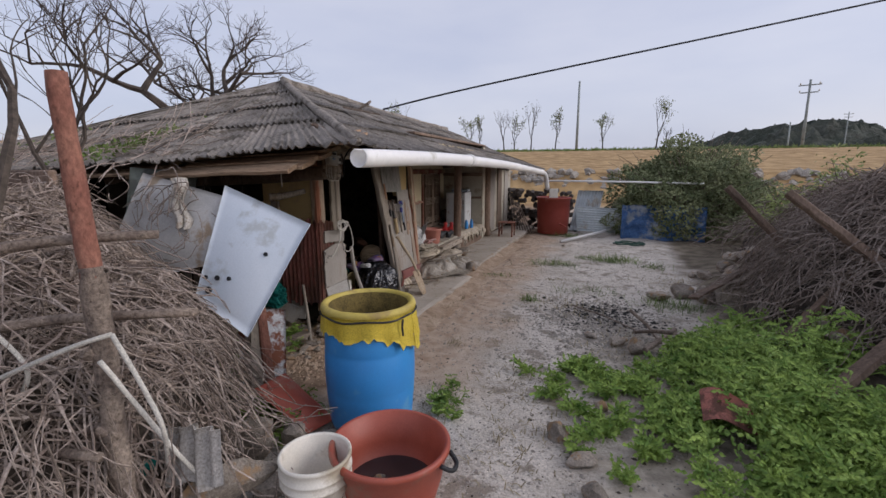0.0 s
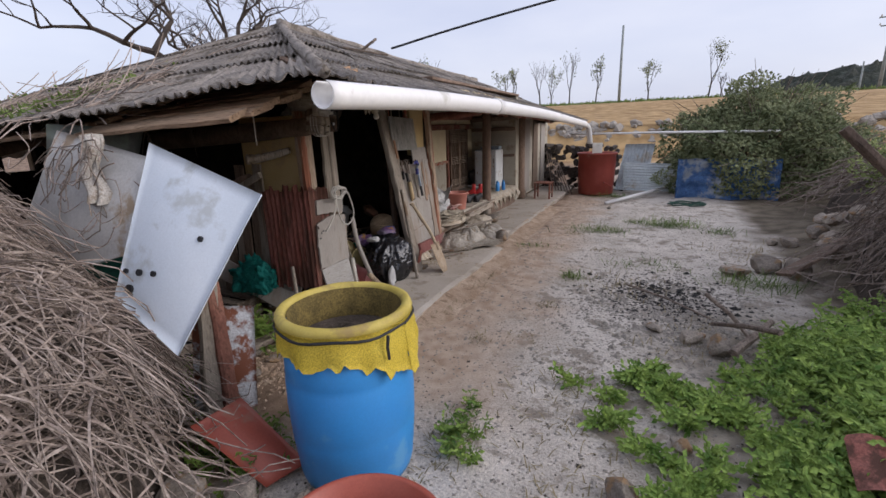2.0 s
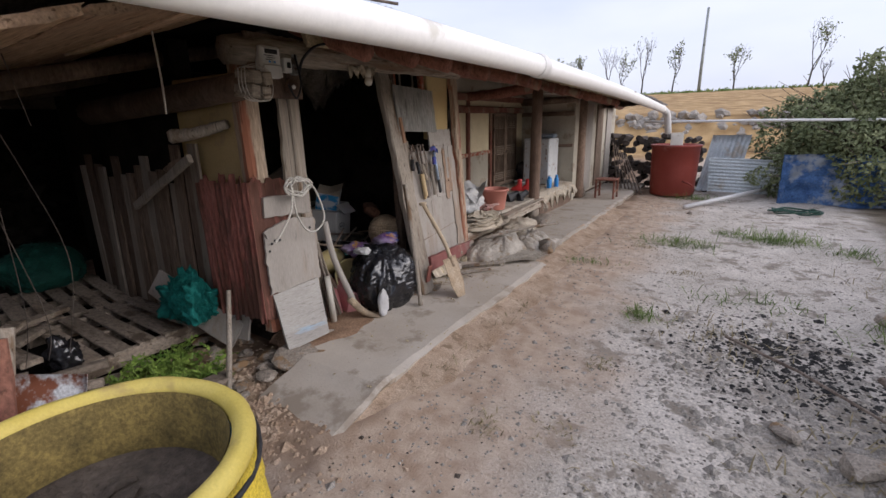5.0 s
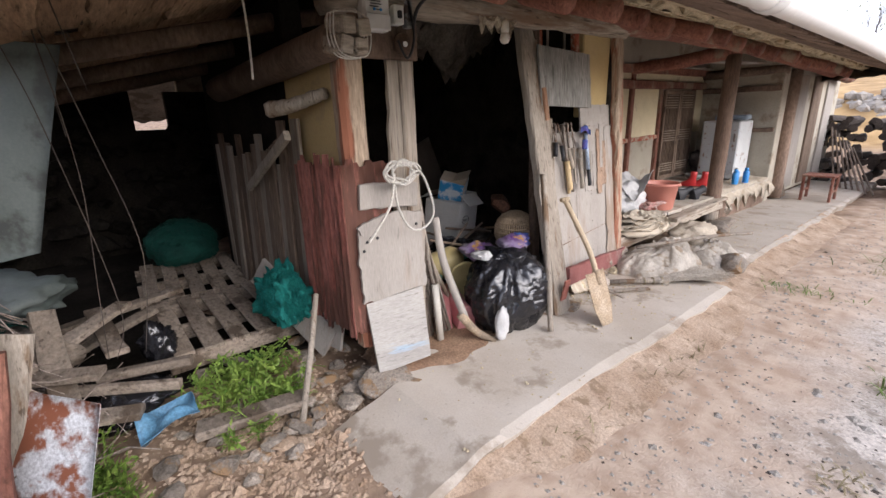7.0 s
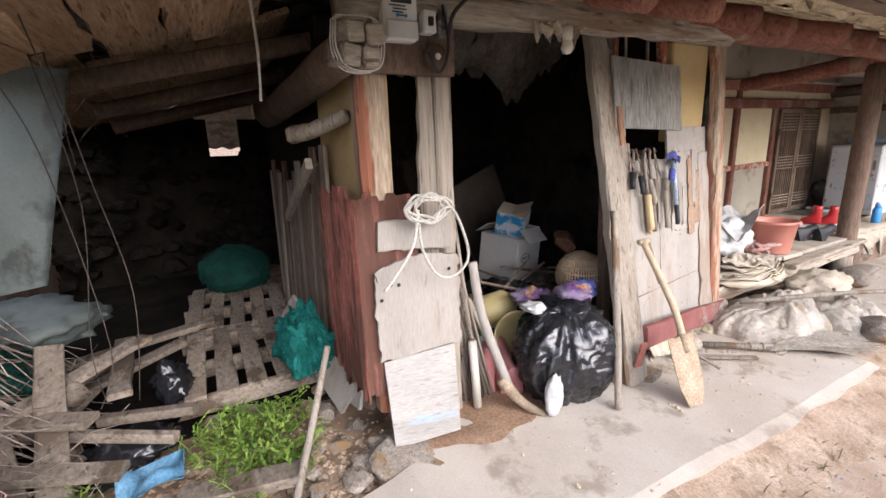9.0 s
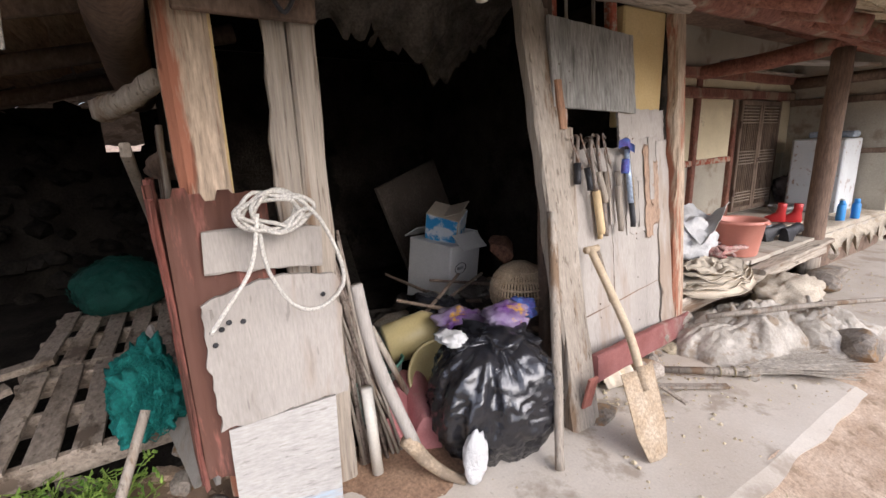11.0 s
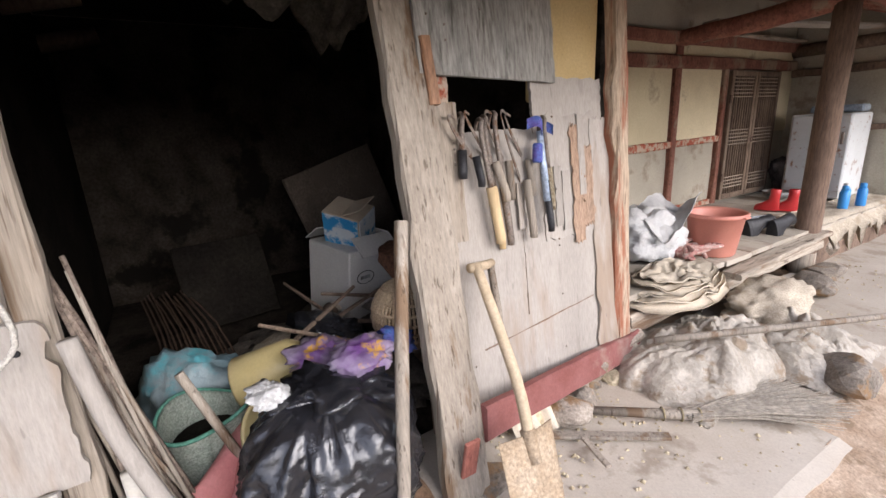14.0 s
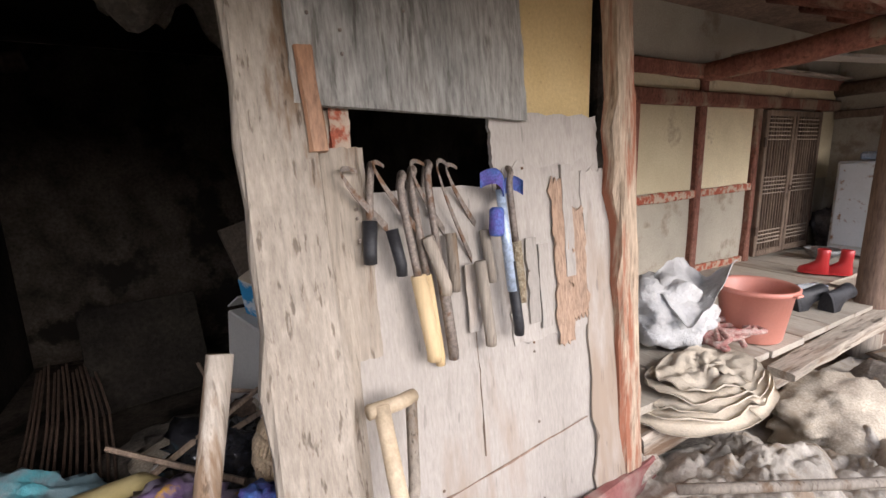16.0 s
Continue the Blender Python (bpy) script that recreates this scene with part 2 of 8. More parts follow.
M_CARD = mat("grey_white_carton", (0.52, 0.50, 0.47), (0.58, 0.56, 0.52), rough=0.8, size=0.2, fine=0.01, bump=0.1, fine_mix=0.1)
M_STEEL = mat("dull_steel", (0.17, 0.135, 0.11), (0.30, 0.26, 0.225), rough=0.6, size=0.06, fine=0.008, metal=0.35, bump=0.4, stain=(0.15, 0.085, 0.05), stain_amount=0.3, stain_size=0.06)
M_IVORY = mat("ivory_wood", (0.58, 0.42, 0.22), (0.66, 0.50, 0.29), rough=0.6, size=0.1, fine=0.01, stretch=(1, 1, 0.2), bump=0.1, fine_mix=0.12)

M_REDPLY = mat("bare_reddish_ply", (0.33, 0.22, 0.15), (0.42, 0.30, 0.22), size=0.1, fine=0.006, stretch=(1, 1, 0.15), bump=0.3)
M_REDPAINT = mat("flaking_red_paint", (0.36, 0.09, 0.05), (0.42, 0.14, 0.08), size=0.05, fine=0.01, stain=(0.42, 0.33, 0.25), stain_amount=0.5, stain_size=0.05)
M_SILL = mat("dark_red_painted_wood", (0.20, 0.07, 0.06), (0.26, 0.11, 0.10), size=0.15, fine=0.01, bump=0.2, fine_mix=0.15, stain=(0.30, 0.19, 0.16), stain_amount=0.25)
M_BLUEPAINT = mat("worn_blue_white_board", (0.27, 0.25, 0.225), (0.45, 0.43, 0.395), size=0.25, fine=0.008, stretch=(0.4, 0.25, 1.6), bump=0.3, fine_mix=0.2, stain=(0.30, 0.43, 0.56), stain_amount=0.22, stain_size=0.22, crack=0.3)
M_METER = mat("pale_grey_plastic", (0.62, 0.62, 0.60), (0.68, 0.68, 0.66), rough=0.4, size=0.1, fine=0.01, bump=0.03, fine_mix=0.05)
M_DARKRUST = mat("brown_rusted_iron", (0.07, 0.045, 0.035), (0.13, 0.085, 0.06), rough=0.7, size=0.04, fine=0.006, metal=0.3)
M_CLAY = mat("pale_dry_clay", (0.50, 0.41, 0.27), (0.62, 0.53, 0.37), size=0.15, fine=0.02, bump=0.8, stain=(0.30, 0.22, 0.13), stain_amount=0.22, stain_size=0.2)
M_SPECK = mat("speckled_rust_iron", (0.16, 0.11, 0.06), (0.36, 0.31, 0.22), rough=0.8, size=0.012, fine=0.005, bump=0.9)
M_STRAP = mat("blue_purple_cloth", (0.05, 0.16, 0.42), (0.12, 0.08, 0.30), rough=0.8, size=0.05, fine=0.006, bump=0.4)
M_HANDLE = mat("varnished_handle", (0.30, 0.15, 0.08), (0.38, 0.21, 0.12), rough=0.5, size=0.1, fine=0.01, stretch=(1, 1, 0.2), bump=0.1)
M_MUD = mat("mud_caked_steel", (0.38, 0.28, 0.18), (0.50, 0.40, 0.29), rough=0.9, size=0.06, fine=0.01, bump=0.8, stain=(0.22, 0.17, 0.12), stain_amount=0.15)

M_DUSTFLOOR = mat("dusty_floorboards", (0.36, 0.32, 0.26), (0.46, 0.41, 0.34), size=0.4, fine=0.01, stretch=(0.2, 1, 1), bump=0.2, fine_mix=0.2, stain=(0.26, 0.20, 0.15), stain_amount=0.2)
M_PORCHPOST = mat("worn_brown_post", (0.13, 0.085, 0.06), (0.22, 0.15, 0.11), size=0.2, fine=0.01, stretch=(1, 1, 0.12), bump=0.4)
M_OLDBROWN = mat("old_brown_wood", (0.13, 0.09, 0.065), (0.25, 0.185, 0.135), size=0.2, fine=0.01, stretch=(1, 1, 0.1), bump=0.5, crack=0.5)
M_LATTICE = mat("pale_lattice_wood", (0.30, 0.24, 0.18), (0.38, 0.31, 0.24), size=0.1, fine=0.01)
M_PAPER = mat("browned_paper", (0.16, 0.125, 0.10), (0.26, 0.21, 0.17), size=0.15, fine=0.01)
M_FRIDGE = mat("rust_spotted_enamel", (0.55, 0.57, 0.57), (0.62, 0.64, 0.64), rough=0.4, size=0.2, fine=0.01, bump=0.05, fine_mix=0.06, stain=(0.25, 0.13, 0.07), stain_amount=0.12, stain_size=0.07)
M_CREAMC = mat("cream_canvas", (0.56, 0.48, 0.37), (0.66, 0.58, 0.46), rough=0.9, size=0.15, fine=0.008, bump=0.5, fine_mix=0.15)
M_VINYL = mat("dusty_vinyl", (0.34, 0.30, 0.245), (0.52, 0.47, 0.40), rough=0.5, size=0.10, fine=0.02, bump=0.8, fine_mix=0.25, stain=(0.28, 0.215, 0.15), stain_amount=0.25, stain_size=0.12)
M_CINDERC = mat("dark_clothes", (0.04, 0.04, 0.045), (0.14, 0.13, 0.13), size=0.08, fine=0.01)
M_TANCARD = mat("tan_cardboard", (0.44, 0.36, 0.27), (0.50, 0.42, 0.32), size=0.2, fine=0.01, bump=0.1, fine_mix=0.1)
M_BLUECARD = mat("white_blue_carton", (0.56, 0.60, 0.62), (0.62, 0.65, 0.66), size=0.1, fine=0.01, bump=0.05, fine_mix=0.05, stain=(0.03, 0.24, 0.48), stain_amount=0.45, stain_size=0.12)
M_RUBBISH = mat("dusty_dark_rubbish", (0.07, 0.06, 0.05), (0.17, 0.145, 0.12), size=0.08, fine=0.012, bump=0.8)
M_PALLET = mat("pallet_wood", (0.22, 0.175, 0.135), (0.36, 0.30, 0.24), size=0.2, fine=0.012, stretch=(0.3, 0.6, 0.8), stain=(0.12, 0.09, 0.065), stain_amount=0.28, stain_size=0.12, spread=0.25, crack=0.5)
M_PLANKS = mat("reddish_rough_planks", (0.36, 0.22, 0.13), (0.54, 0.38, 0.25), size=0.2, fine=0.015, stretch=(0.12, 1, 1), bump=0.8, spread=0.25, crack=0.6)
# Plaster lowered to near black to carry the dimness of the unlit room.
M_DIMPLASTER = mat("dim_kitchen_plaster", (0.028, 0.023, 0.019), (0.075, 0.062, 0.05), size=0.18, fine=0.02, bump=0.9, stain=(0.015, 0.013, 0.011), stain_amount=0.3, spec=0.05)
M_FLAKED = mat("tan_wood_with_red_flakes", (0.36, 0.27, 0.19), (0.48, 0.38, 0.28), size=0.2, fine=0.01, stretch=(1, 1, 0.12), bump=0.6, stain=(0.30, 0.12, 0.07), stain_amount=0.5, stain_size=0.09, crack=0.4)
# Stone set near black to hold the darkness of the enclosed shed.
M_DARKSTONE = mat("shade_dark_stone", (0.010, 0.009, 0.008), (0.028, 0.024, 0.02), size=0.1, fine=0.02, bump=0.8, spread=0.3, spec=0.03)
M_SHAFT = mat("tan_shaft_wood", (0.40, 0.31, 0.20), (0.50, 0.40, 0.28), rough=0.6, size=0.1, fine=0.01, bump=0.2, fine_mix=0.2)


# ---- helpers for meshes ----
def link_mesh(name, bm, material, smooth=False):
    me = bpy.data.meshes.new(name)
    bm.normal_update()
    bm.to_mesh(me)
    bm.free()
    if smooth:
        me.polygons.foreach_set("use_smooth", [True] * len(me.polygons))
    me.materials.append(material)
    return new(name, me)


def thing(name, label, category, at=(0, 0, 0), group="", kind=""):
    """An Empty at the base of a thing that is made of parts."""
    e = new(name)
    e.empty_display_size = 0.1
    e.matrix_basis = Matrix.Translation(at)
    return tagged(e, label, category, group, kind)


def part(name, bm, material, parent, label="", smooth=False):
    ob = link_mesh(name, bm, material, smooth)
    ob.parent = parent
    if parent.parent is None:
        ob.matrix_parent_inverse = parent.matrix_basis.inverted()
    return tagged(ob, label)


def single(name, bm, material, label="", category="", group="", kind="", smooth=False):
    """A thing of one mesh; its origin goes to the middle of its base."""
    cs = [v.co for v in bm.verts]
    o = Vector(((min(c.x for c in cs) + max(c.x for c in cs)) / 2, (min(c.y for c in cs) + max(c.y for c in cs)) / 2, min(c.z for c in cs)))
    bmesh.ops.translate(bm, vec=-o, verts=bm.verts)
    ob = link_mesh(name, bm, material, smooth)
    ob.location = o
    return tagged(ob, label, category, group, kind)


def faces(bm, rows, closed=False):
    n = len(rows[0])
    for a, b in zip(rows, rows[1:]):
        for i in range(n if closed else n - 1):
            j = (i + 1) % n
            bm.faces.new((a[i], a[j], b[j], b[i]))


def box(m, size, bevel=0.006, bm=None):
    """A bevelled box of that size, centred on the pose m."""
    bm = bm or bmesh.new()
    r = bmesh.ops.create_cube(bm, size=1.0, matrix=m @ Matrix.Diagonal((*size, 1)))
    if bevel:
        es = {e for v in r["verts"] for e in v.link_edges}
        bmesh.ops.bevel(bm, geom=list(es), offset=min(bevel, min(size) * 0.3), segments=1, affect="EDGES")
    return bm


def axes(p, q, up=(0, 0, 1)):
    """A pose at p whose x axis goes to q."""
    p, q, up = Vector(p), Vector(q), Vector(up)
    x = (q - p).normalized()
    if abs(x.dot(up)) > 0.98:
        up = Vector((0, 1, 0))
    y = up.cross(x).normalized()
    z = x.cross(y)
    m = Matrix((x, y, z)).transposed().to_4x4()
    m.translation = p
    return m


def plank(p, q, width, thick, up=(0, 0, 1), rough=0.004, n=6, seed=0, bm=None):
    """A worn board from p to q, thick along up, with uneven edges and ends."""
    bm = bm or bmesh.new()
    rnd = random.Random(seed)
    m, ln = axes(p, q, up), (Vector(q) - Vector(p)).length
    rows = []
    for i in range(n + 1):
        x = ln * i / n
        e = [rnd.uniform(-rough, rough) for _ in range(8)]
        w, t, c = width / 2, thick / 2, min(thick, width) * 0.18
        ring = [(-w + e[0], -t + c), (-w + c, -t), (w - c + e[1], -t), (w + e[1], -t + c), (w + e[1], t - c), (w - c, t), (-w + c, t), (-w + e[0], t - c)]
        ex = rnd.uniform(-rough, rough) * 2 if i in (0, n) else 0
        rows.append([bm.verts.new(m @ Vector((x + ex, a, b))) for a, b in ring])
    faces(bm, rows, True)
    bm.faces.new(rows[0][::-1]), bm.faces.new(rows[-1])
    return bm


def smooth_path(points, n):
    """A curve through the points, in n steps a stretch."""
    ps = [Vector(p) for p in points]
    out = []
    for i in range(len(ps) - 1):
        a, b, c, d = ps[max(i - 1, 0)], ps[i], ps[i + 1], ps[min(i + 2, len(ps) - 1)]
        for k in range(n):
            t = k / n
            out.append(0.5 * (2 * b + (c - a) * t + (2 * a - 5 * b + 4 * c - d) * t * t + (3 * b - a - 3 * c + d) * t ** 3))
    return out + [ps[-1]]


def tube(points, r0, r1=None, sides=8, wob=0.0, seed=0, bm=None, caps=True, steps=0):
    """A round bar along the points, from radius r0 to r1."""
    bm = bm or bmesh.new()
    rnd = random.Random(seed)
    r1 = r0 if r1 is None else r1
    ps = smooth_path(points, steps) if steps else [Vector(p) for p in points]
    rows, side = [], None
    for i, p in enumerate(ps):
        d = (ps[min(i + 1, len(ps) - 1)] - ps[max(i - 1, 0)]).normalized()
        if side is None:
            side = d.orthogonal().normalized()
        side = (side - d * side.dot(d)).normalized()
        up = d.cross(side)
        r = r0 + (r1 - r0) * i / max(len(ps) - 1, 1)
        rows.append([bm.verts.new(p + (side * math.cos(a) + up * math.sin(a)) * r * (1 + rnd.uniform(-wob, wob))) for a in [2 * math.pi * k / sides for k in range(sides)]])
    faces(bm, rows, True)
    if caps:
        bm.faces.new(rows[0][::-1]), bm.faces.new(rows[-1])
    return bm


def turned(profile, at, sides=40, m=None, bm=None, caps=True):
    """A turned shape: (radius, height) from the foot up, round and back inside."""
    bm = bm or bmesh.new()
    m = m or Matrix.Translation(at)
    rows = [[bm.verts.new(m @ Vector((r * math.cos(a), r * math.sin(a), z))) for a in [2 * math.pi * k / sides for k in range(sides)]] for r, z in profile]
    faces(bm, rows, True)
    if caps and profile[0][0] > 1e-4:
        bm.faces.new(rows[0][::-1])
    if caps and profile[-1][0] > 1e-4:
        bm.faces.new(rows[-1])
    return bm


def sheet(fn, nu, nv, thick=0.0, bm=None):
    """A surface fn(u, v) for u and v from 0 to 1, with real thickness."""
    bm = bm or bmesh.new()
    P = [[Vector(fn(i / nu, j / nv)) for j in range(nv + 1)] for i in range(nu + 1)]
    top = [[bm.verts.new(p) for p in row] for row in P]
    faces(bm, top)
    if thick:
        low = []
        for i in range(nu + 1):
            row = []
            for j in range(nv + 1):
                du = P[min(i + 1, nu)][j] - P[max(i - 1, 0)][j]
                dv = P[i][min(j + 1, nv)] - P[i][max(j - 1, 0)]
                nrm = du.cross(dv)
                nrm = nrm.normalized() if nrm.length > 1e-9 else Vector((0, 0, 1))
                row.append(bm.verts.new(P[i][j] - nrm * thick))
            low.append(row)
        faces(bm, [r[::-1] for r in low])
        rim = [(i, 0) for i in range(nu)] + [(nu, j) for j in range(nv)] + [(i, nv) for i in range(nu, 0, -1)] + [(0, j) for j in range(nv, 0, -1)]
        for (a, b), (c, d) in zip(rim, rim[1:] + rim[:1]):
            bm.faces.new((top[c][d], top[a][b], low[a][b], low[c][d]))
    return bm


def nz(x, y, z=0.0, s=1.0):
    return noise.noise(Vector((x * s, y * s, z * s)))


def rock(at, size, seed=0, bm=None, sub=2, rough=0.28, turn=0.0):
    """A broken stone: a rough ball with flat facets."""
    bm = bm or bmesh.new()
    rnd = random.Random(seed)
    r = bmesh.ops.create_icosphere(bm, subdivisions=sub, radius=0.5)
    cuts = [(Vector((rnd.uniform(-1, 1), rnd.uniform(-1, 1), rnd.uniform(-1, 1))).normalized(), rnd.uniform(0.26, 0.4)) for _ in range(7)]
    m = Matrix.Translation(at) @ Matrix.Rotation(turn or rnd.uniform(0, 6), 4, "Z")
    for v in r["verts"]:
        c = v.co.copy()
        c *= 1 + rough * nz(c.x + seed * 3.1, c.y, c.z, 2.2)
        for nrm, d in cuts:
            over = c.dot(nrm) - d
            if over > 0:
                c -= nrm * over
        v.co = m @ Vector((c.x * size[0], c.y * size[1], c.z * size[2]))
    return bm


def corrugated(o, du, dv, pitch=0.075, amp=0.012, nv=6, thick=0.005, ragged=0.0, seed=0, per=6, sag=0.0, bm=None):
    """A corrugated sheet from corner o along du (across the waves) and dv (along them)."""
    o, du, dv = Vector(o), Vector(du), Vector(dv)
    nrm = du.cross(dv).normalized()
    nu = max(4, int(du.length / pitch * per))
    rnd = random.Random(seed)
    ends = [(rnd.uniform(-ragged, ragged), rnd.uniform(-ragged, ragged)) for _ in range(nu // 4 + 2)]

    def fn(u, v):
        k = ends[int(u * nu / 4)]
        vv = v + (k[0] if v < 0.001 else k[1] if v > 0.999 else 0)
        return o + du * u + dv * vv + nrm * (amp * math.sin(2 * math.pi * u * du.length / pitch) + sag * math.sin(math.pi * v) + 0.01 * nz(u * 3, v * 3, seed))
    return sheet(fn, nu, nv, thick, bm)


# ---- ground ----
def ground_material():
    m = mat("yard_ground", (0.45, 0.40, 0.34), (0.64, 0.58, 0.51), rough=0.95, size=0.45, fine=0.014, bump=1.0, stain=(0.27, 0.23, 0.185), stain_amount=0.24, stain_size=0.2, fine_mix=0.45, crack=0.3, crack_size=0.04, pits=0.45)
    nt = m.node_tree
    L = nt.links.new
    bsdf = next(n for n in nt.nodes if n.type == "BSDF_PRINCIPLED")
    last = bsdf.inputs["Base Color"].links[0].from_socket
    co = nt.nodes.new("ShaderNodeTexCoord")
    wob = nt.nodes.new("ShaderNodeTexNoise")
    wob.inputs["Scale"].default_value, wob.inputs["Detail"].default_value = 1.6, 6
    L(co.outputs["Object"], wob.inputs["Vector"])
    warp = nt.nodes.new("ShaderNodeVectorMath")
    warp.operation = "MULTIPLY_ADD"
    L(wob.outputs["Color"], warp.inputs[0])
    warp.inputs[1].default_value = (1.3, 1.3, 0)
    L(co.outputs["Object"], warp.inputs[2])
    sep = nt.nodes.new("ShaderNodeSeparateXYZ")
    L(warp.outputs[0], sep.inputs[0])

    def ramp(axis, lo, hi):
        r = nt.nodes.new("ShaderNodeMapRange")
        r.interpolation_type = "SMOOTHSTEP"
        r.inputs["From Min"].default_value, r.inputs["From Max"].default_value = lo, hi
        L(sep.outputs[axis], r.inputs["Value"])
        return r.outputs[0]

    def times(a, b):
        n = nt.nodes.new("ShaderNodeMath")
        n.operation = "MULTIPLY"
        L(a, n.inputs[0]), L(b, n.inputs[1])
        return n.outputs[0]

    def over(base, fac, c1, c2, scale):
        t = nt.nodes.new("ShaderNodeTexNoise")
        t.inputs["Scale"].default_value, t.inputs["Detail"].default_value = scale, 7
        L(co.outputs["Object"], t.inputs["Vector"])
        r = nt.nodes.new("ShaderNodeValToRGB")
        r.color_ramp.elements[0].position, r.color_ramp.elements[1].position = 0.36, 0.64
        r.color_ramp.elements[0].color, r.color_ramp.elements[1].color = (*c1, 1), (*c2, 1)
        L(t.outputs["Fac"], r.inputs["Fac"])
        x = nt.nodes.new("ShaderNodeMix")
        x.data_type = "RGBA"
        L(fac, x.inputs["Factor"]), L(base, x.inputs["A"]), L(r.outputs[0], x.inputs["B"])
        return x.outputs["Result"]

    # reddish earth along the step, humus at the sides of the yard, burnt patch, dry field beyond
    last = over(last, times(ramp("X", 0.0, -0.85), ramp("Y", 3.1, 3.9)), (0.40, 0.285, 0.20), (0.55, 0.43, 0.325), 9.0)
    last = over(last, ramp("X", -1.0, -1.35), (0.16, 0.105, 0.07), (0.34, 0.24, 0.165), 6.0)
    last = over(last, times(ramp("X", 0.45, 1.0), ramp("Y", 6.2, 5.2)), (0.17, 0.145, 0.11), (0.42, 0.365, 0.295), 9.0)
    last = over(last, ramp("X", 1.5, 2.1), (0.10, 0.08, 0.055), (0.20, 0.165, 0.12), 4.0)
    last = over(last, ramp("Y", 15.0, 18.0), (0.27, 0.165, 0.07), (0.50, 0.335, 0.16), 1.6)
    L(last, bsdf.inputs["Base Color"])
    return m


def gz(x, y):
    """Height of the ground: a flat yard, a bank and a field above it, low hills far off."""
    d = math.hypot(x, y)
    h = 0.016 * nz(x, y, 0, 1.7) + 0.010 * nz(x, y, 3, 6)
    h += 0.25 * max(0, min(1, (x - 1.3) / 0.8)) * max(0, min(1, (9.5 - y) / 2))
    s = max(0.0, min(1.0, (y - 17) / 26))
    h += 1.75 * s * s * (3 - 2 * s) * max(0.0, min(1.0, (22 + y * 0.25 - x) / 14))
    h += 0.35 * max(0, min(1, (y - 13.6) / 0.7))
    h += 1.15 * max(0.0, min(1.0, (y - 19) / 0.9))
    west = max(0.0, min(1.0, (-x - 14) / 25))
    h += 2.2 * west * west * (3 - 2 * west)
    if d > 70:
        f = min(1.0, (d - 70) / 400)
        h += f * 6 * (0.5 + nz(x, y, 1, 0.006))
        h -= 1.5 * min(1.0, (d - 70) / 60)
    return h


def spread_lines():
    fine = [i * 0.07 for i in range(-68, 184)]
    out, x, step = [], fine[-1], 0.2
    while x < 3000:
        step *= 1.22
        x += step
        out.append(x)
    back, x, step = [], fine[0], 0.2
    while x > -3000:
        step *= 1.22
        x -= step
        back.append(x)
    return back[::-1] + fine + out


bm = bmesh.new()
ys = spread_lines()
xs = [x - 2.0 for x in ys if x <= 4.2 or x > 12.6]
xs = sorted(xs)
rows = [[bm.verts.new((x, y, gz(x, y))) for y in ys] for x in xs]
faces(bm, rows)
bmesh.ops.recalc_face_normals(bm, faces=bm.faces)
ground = link_mesh("ground", bm, ground_material(), True)
tagged(ground, "dusty yard of worn grey concrete and reddish earth rising to a dry field", "ground", kind="structure")

# ---- concrete step along the house front ----
EDGE = -1.82


def step_slab(y0, y1, xf, xb, h, seed):
    def fn(u, v):
        y = y0 + (y1 - y0) * u
        back = xb if seed != 1 or y > 3.8 else xb + 0.3
        x = back + (xf - back) * v + 0.03 * nz(y, seed, v, 1.3) * v
        z = gz(-1.7, y) + h + 0.008 * nz(x, y, 5, 2)
        if v > 0.99:
            x += 0.022 * nz(y * 4, seed, 1) - 0.01
            z -= 0.012 + 0.012 * abs(nz(y * 5, 2, seed))
        if seed == 1 and y < y0 + 0.35:
            z -= (y0 + 0.35 - y) / 0.35 * 0.085
        return x, y, z
    b = sheet(fn, 120, 16, -0.14)
    bmesh.ops.recalc_face_normals(b, faces=b.faces)
    return b


steps = thing("front_step", "dusty worn concrete step running along the house front", "step", (-2.2, 3.4, 0), kind="structure")
part("slab", step_slab(3.32, 6.1, EDGE, -2.72, 0.085, 1), M_CONC, steps, "dusty concrete slab with a broken end")
part("slab", step_slab(6.11, 12.6, EDGE - 0.12, -2.72, 0.08, 2), M_CONC, steps, "")

M_EARTH = mat("reddish_yard_earth", (0.34, 0.235, 0.155), (0.52, 0.40, 0.295), size=0.14, fine=0.01, bump=1.0, fine_mix=0.4, pits=0.4, stain=(0.24, 0.17, 0.11), stain_amount=0.25, stain_size=0.1)


def step_earth(u, v):
    y = 3.25 + 6.2 * u
    e = 0.03 * nz(y * 3, 1, 4) + 0.02 * nz(y * 9, 2, 4)
    x = EDGE - 0.06 - (0.12 if y > 6.1 else 0) + (0.30 + 2 * e) * v
    hump = (1 - v) ** 1.6 * (0.078 + e * 0.5) - 0.09 * max(0.0, 1 - u * 9)
    return x, y, gz(x, y) + hump + 0.004 * nz(x * 9, y * 9, 2) - (0.012 if v > 0.99 else 0)


b = sheet(step_earth, 200, 8)
bmesh.ops.recalc_face_normals(b, faces=b.faces)
tagged(link_mesh("earth_bank", b, M_EARTH, True), "loose reddish earth washed against the step edge", "earth", kind="structure")

# ---- house ----
FX, SY, BX = -2.66, 3.68, -3.62  # front wall line, side wall line, back wall of the porch
house = thing("farmhouse", "abandoned low clay farmhouse with timber frame and hipped corrugated roof", "house", (-4.8, 7, 0), kind="structure")


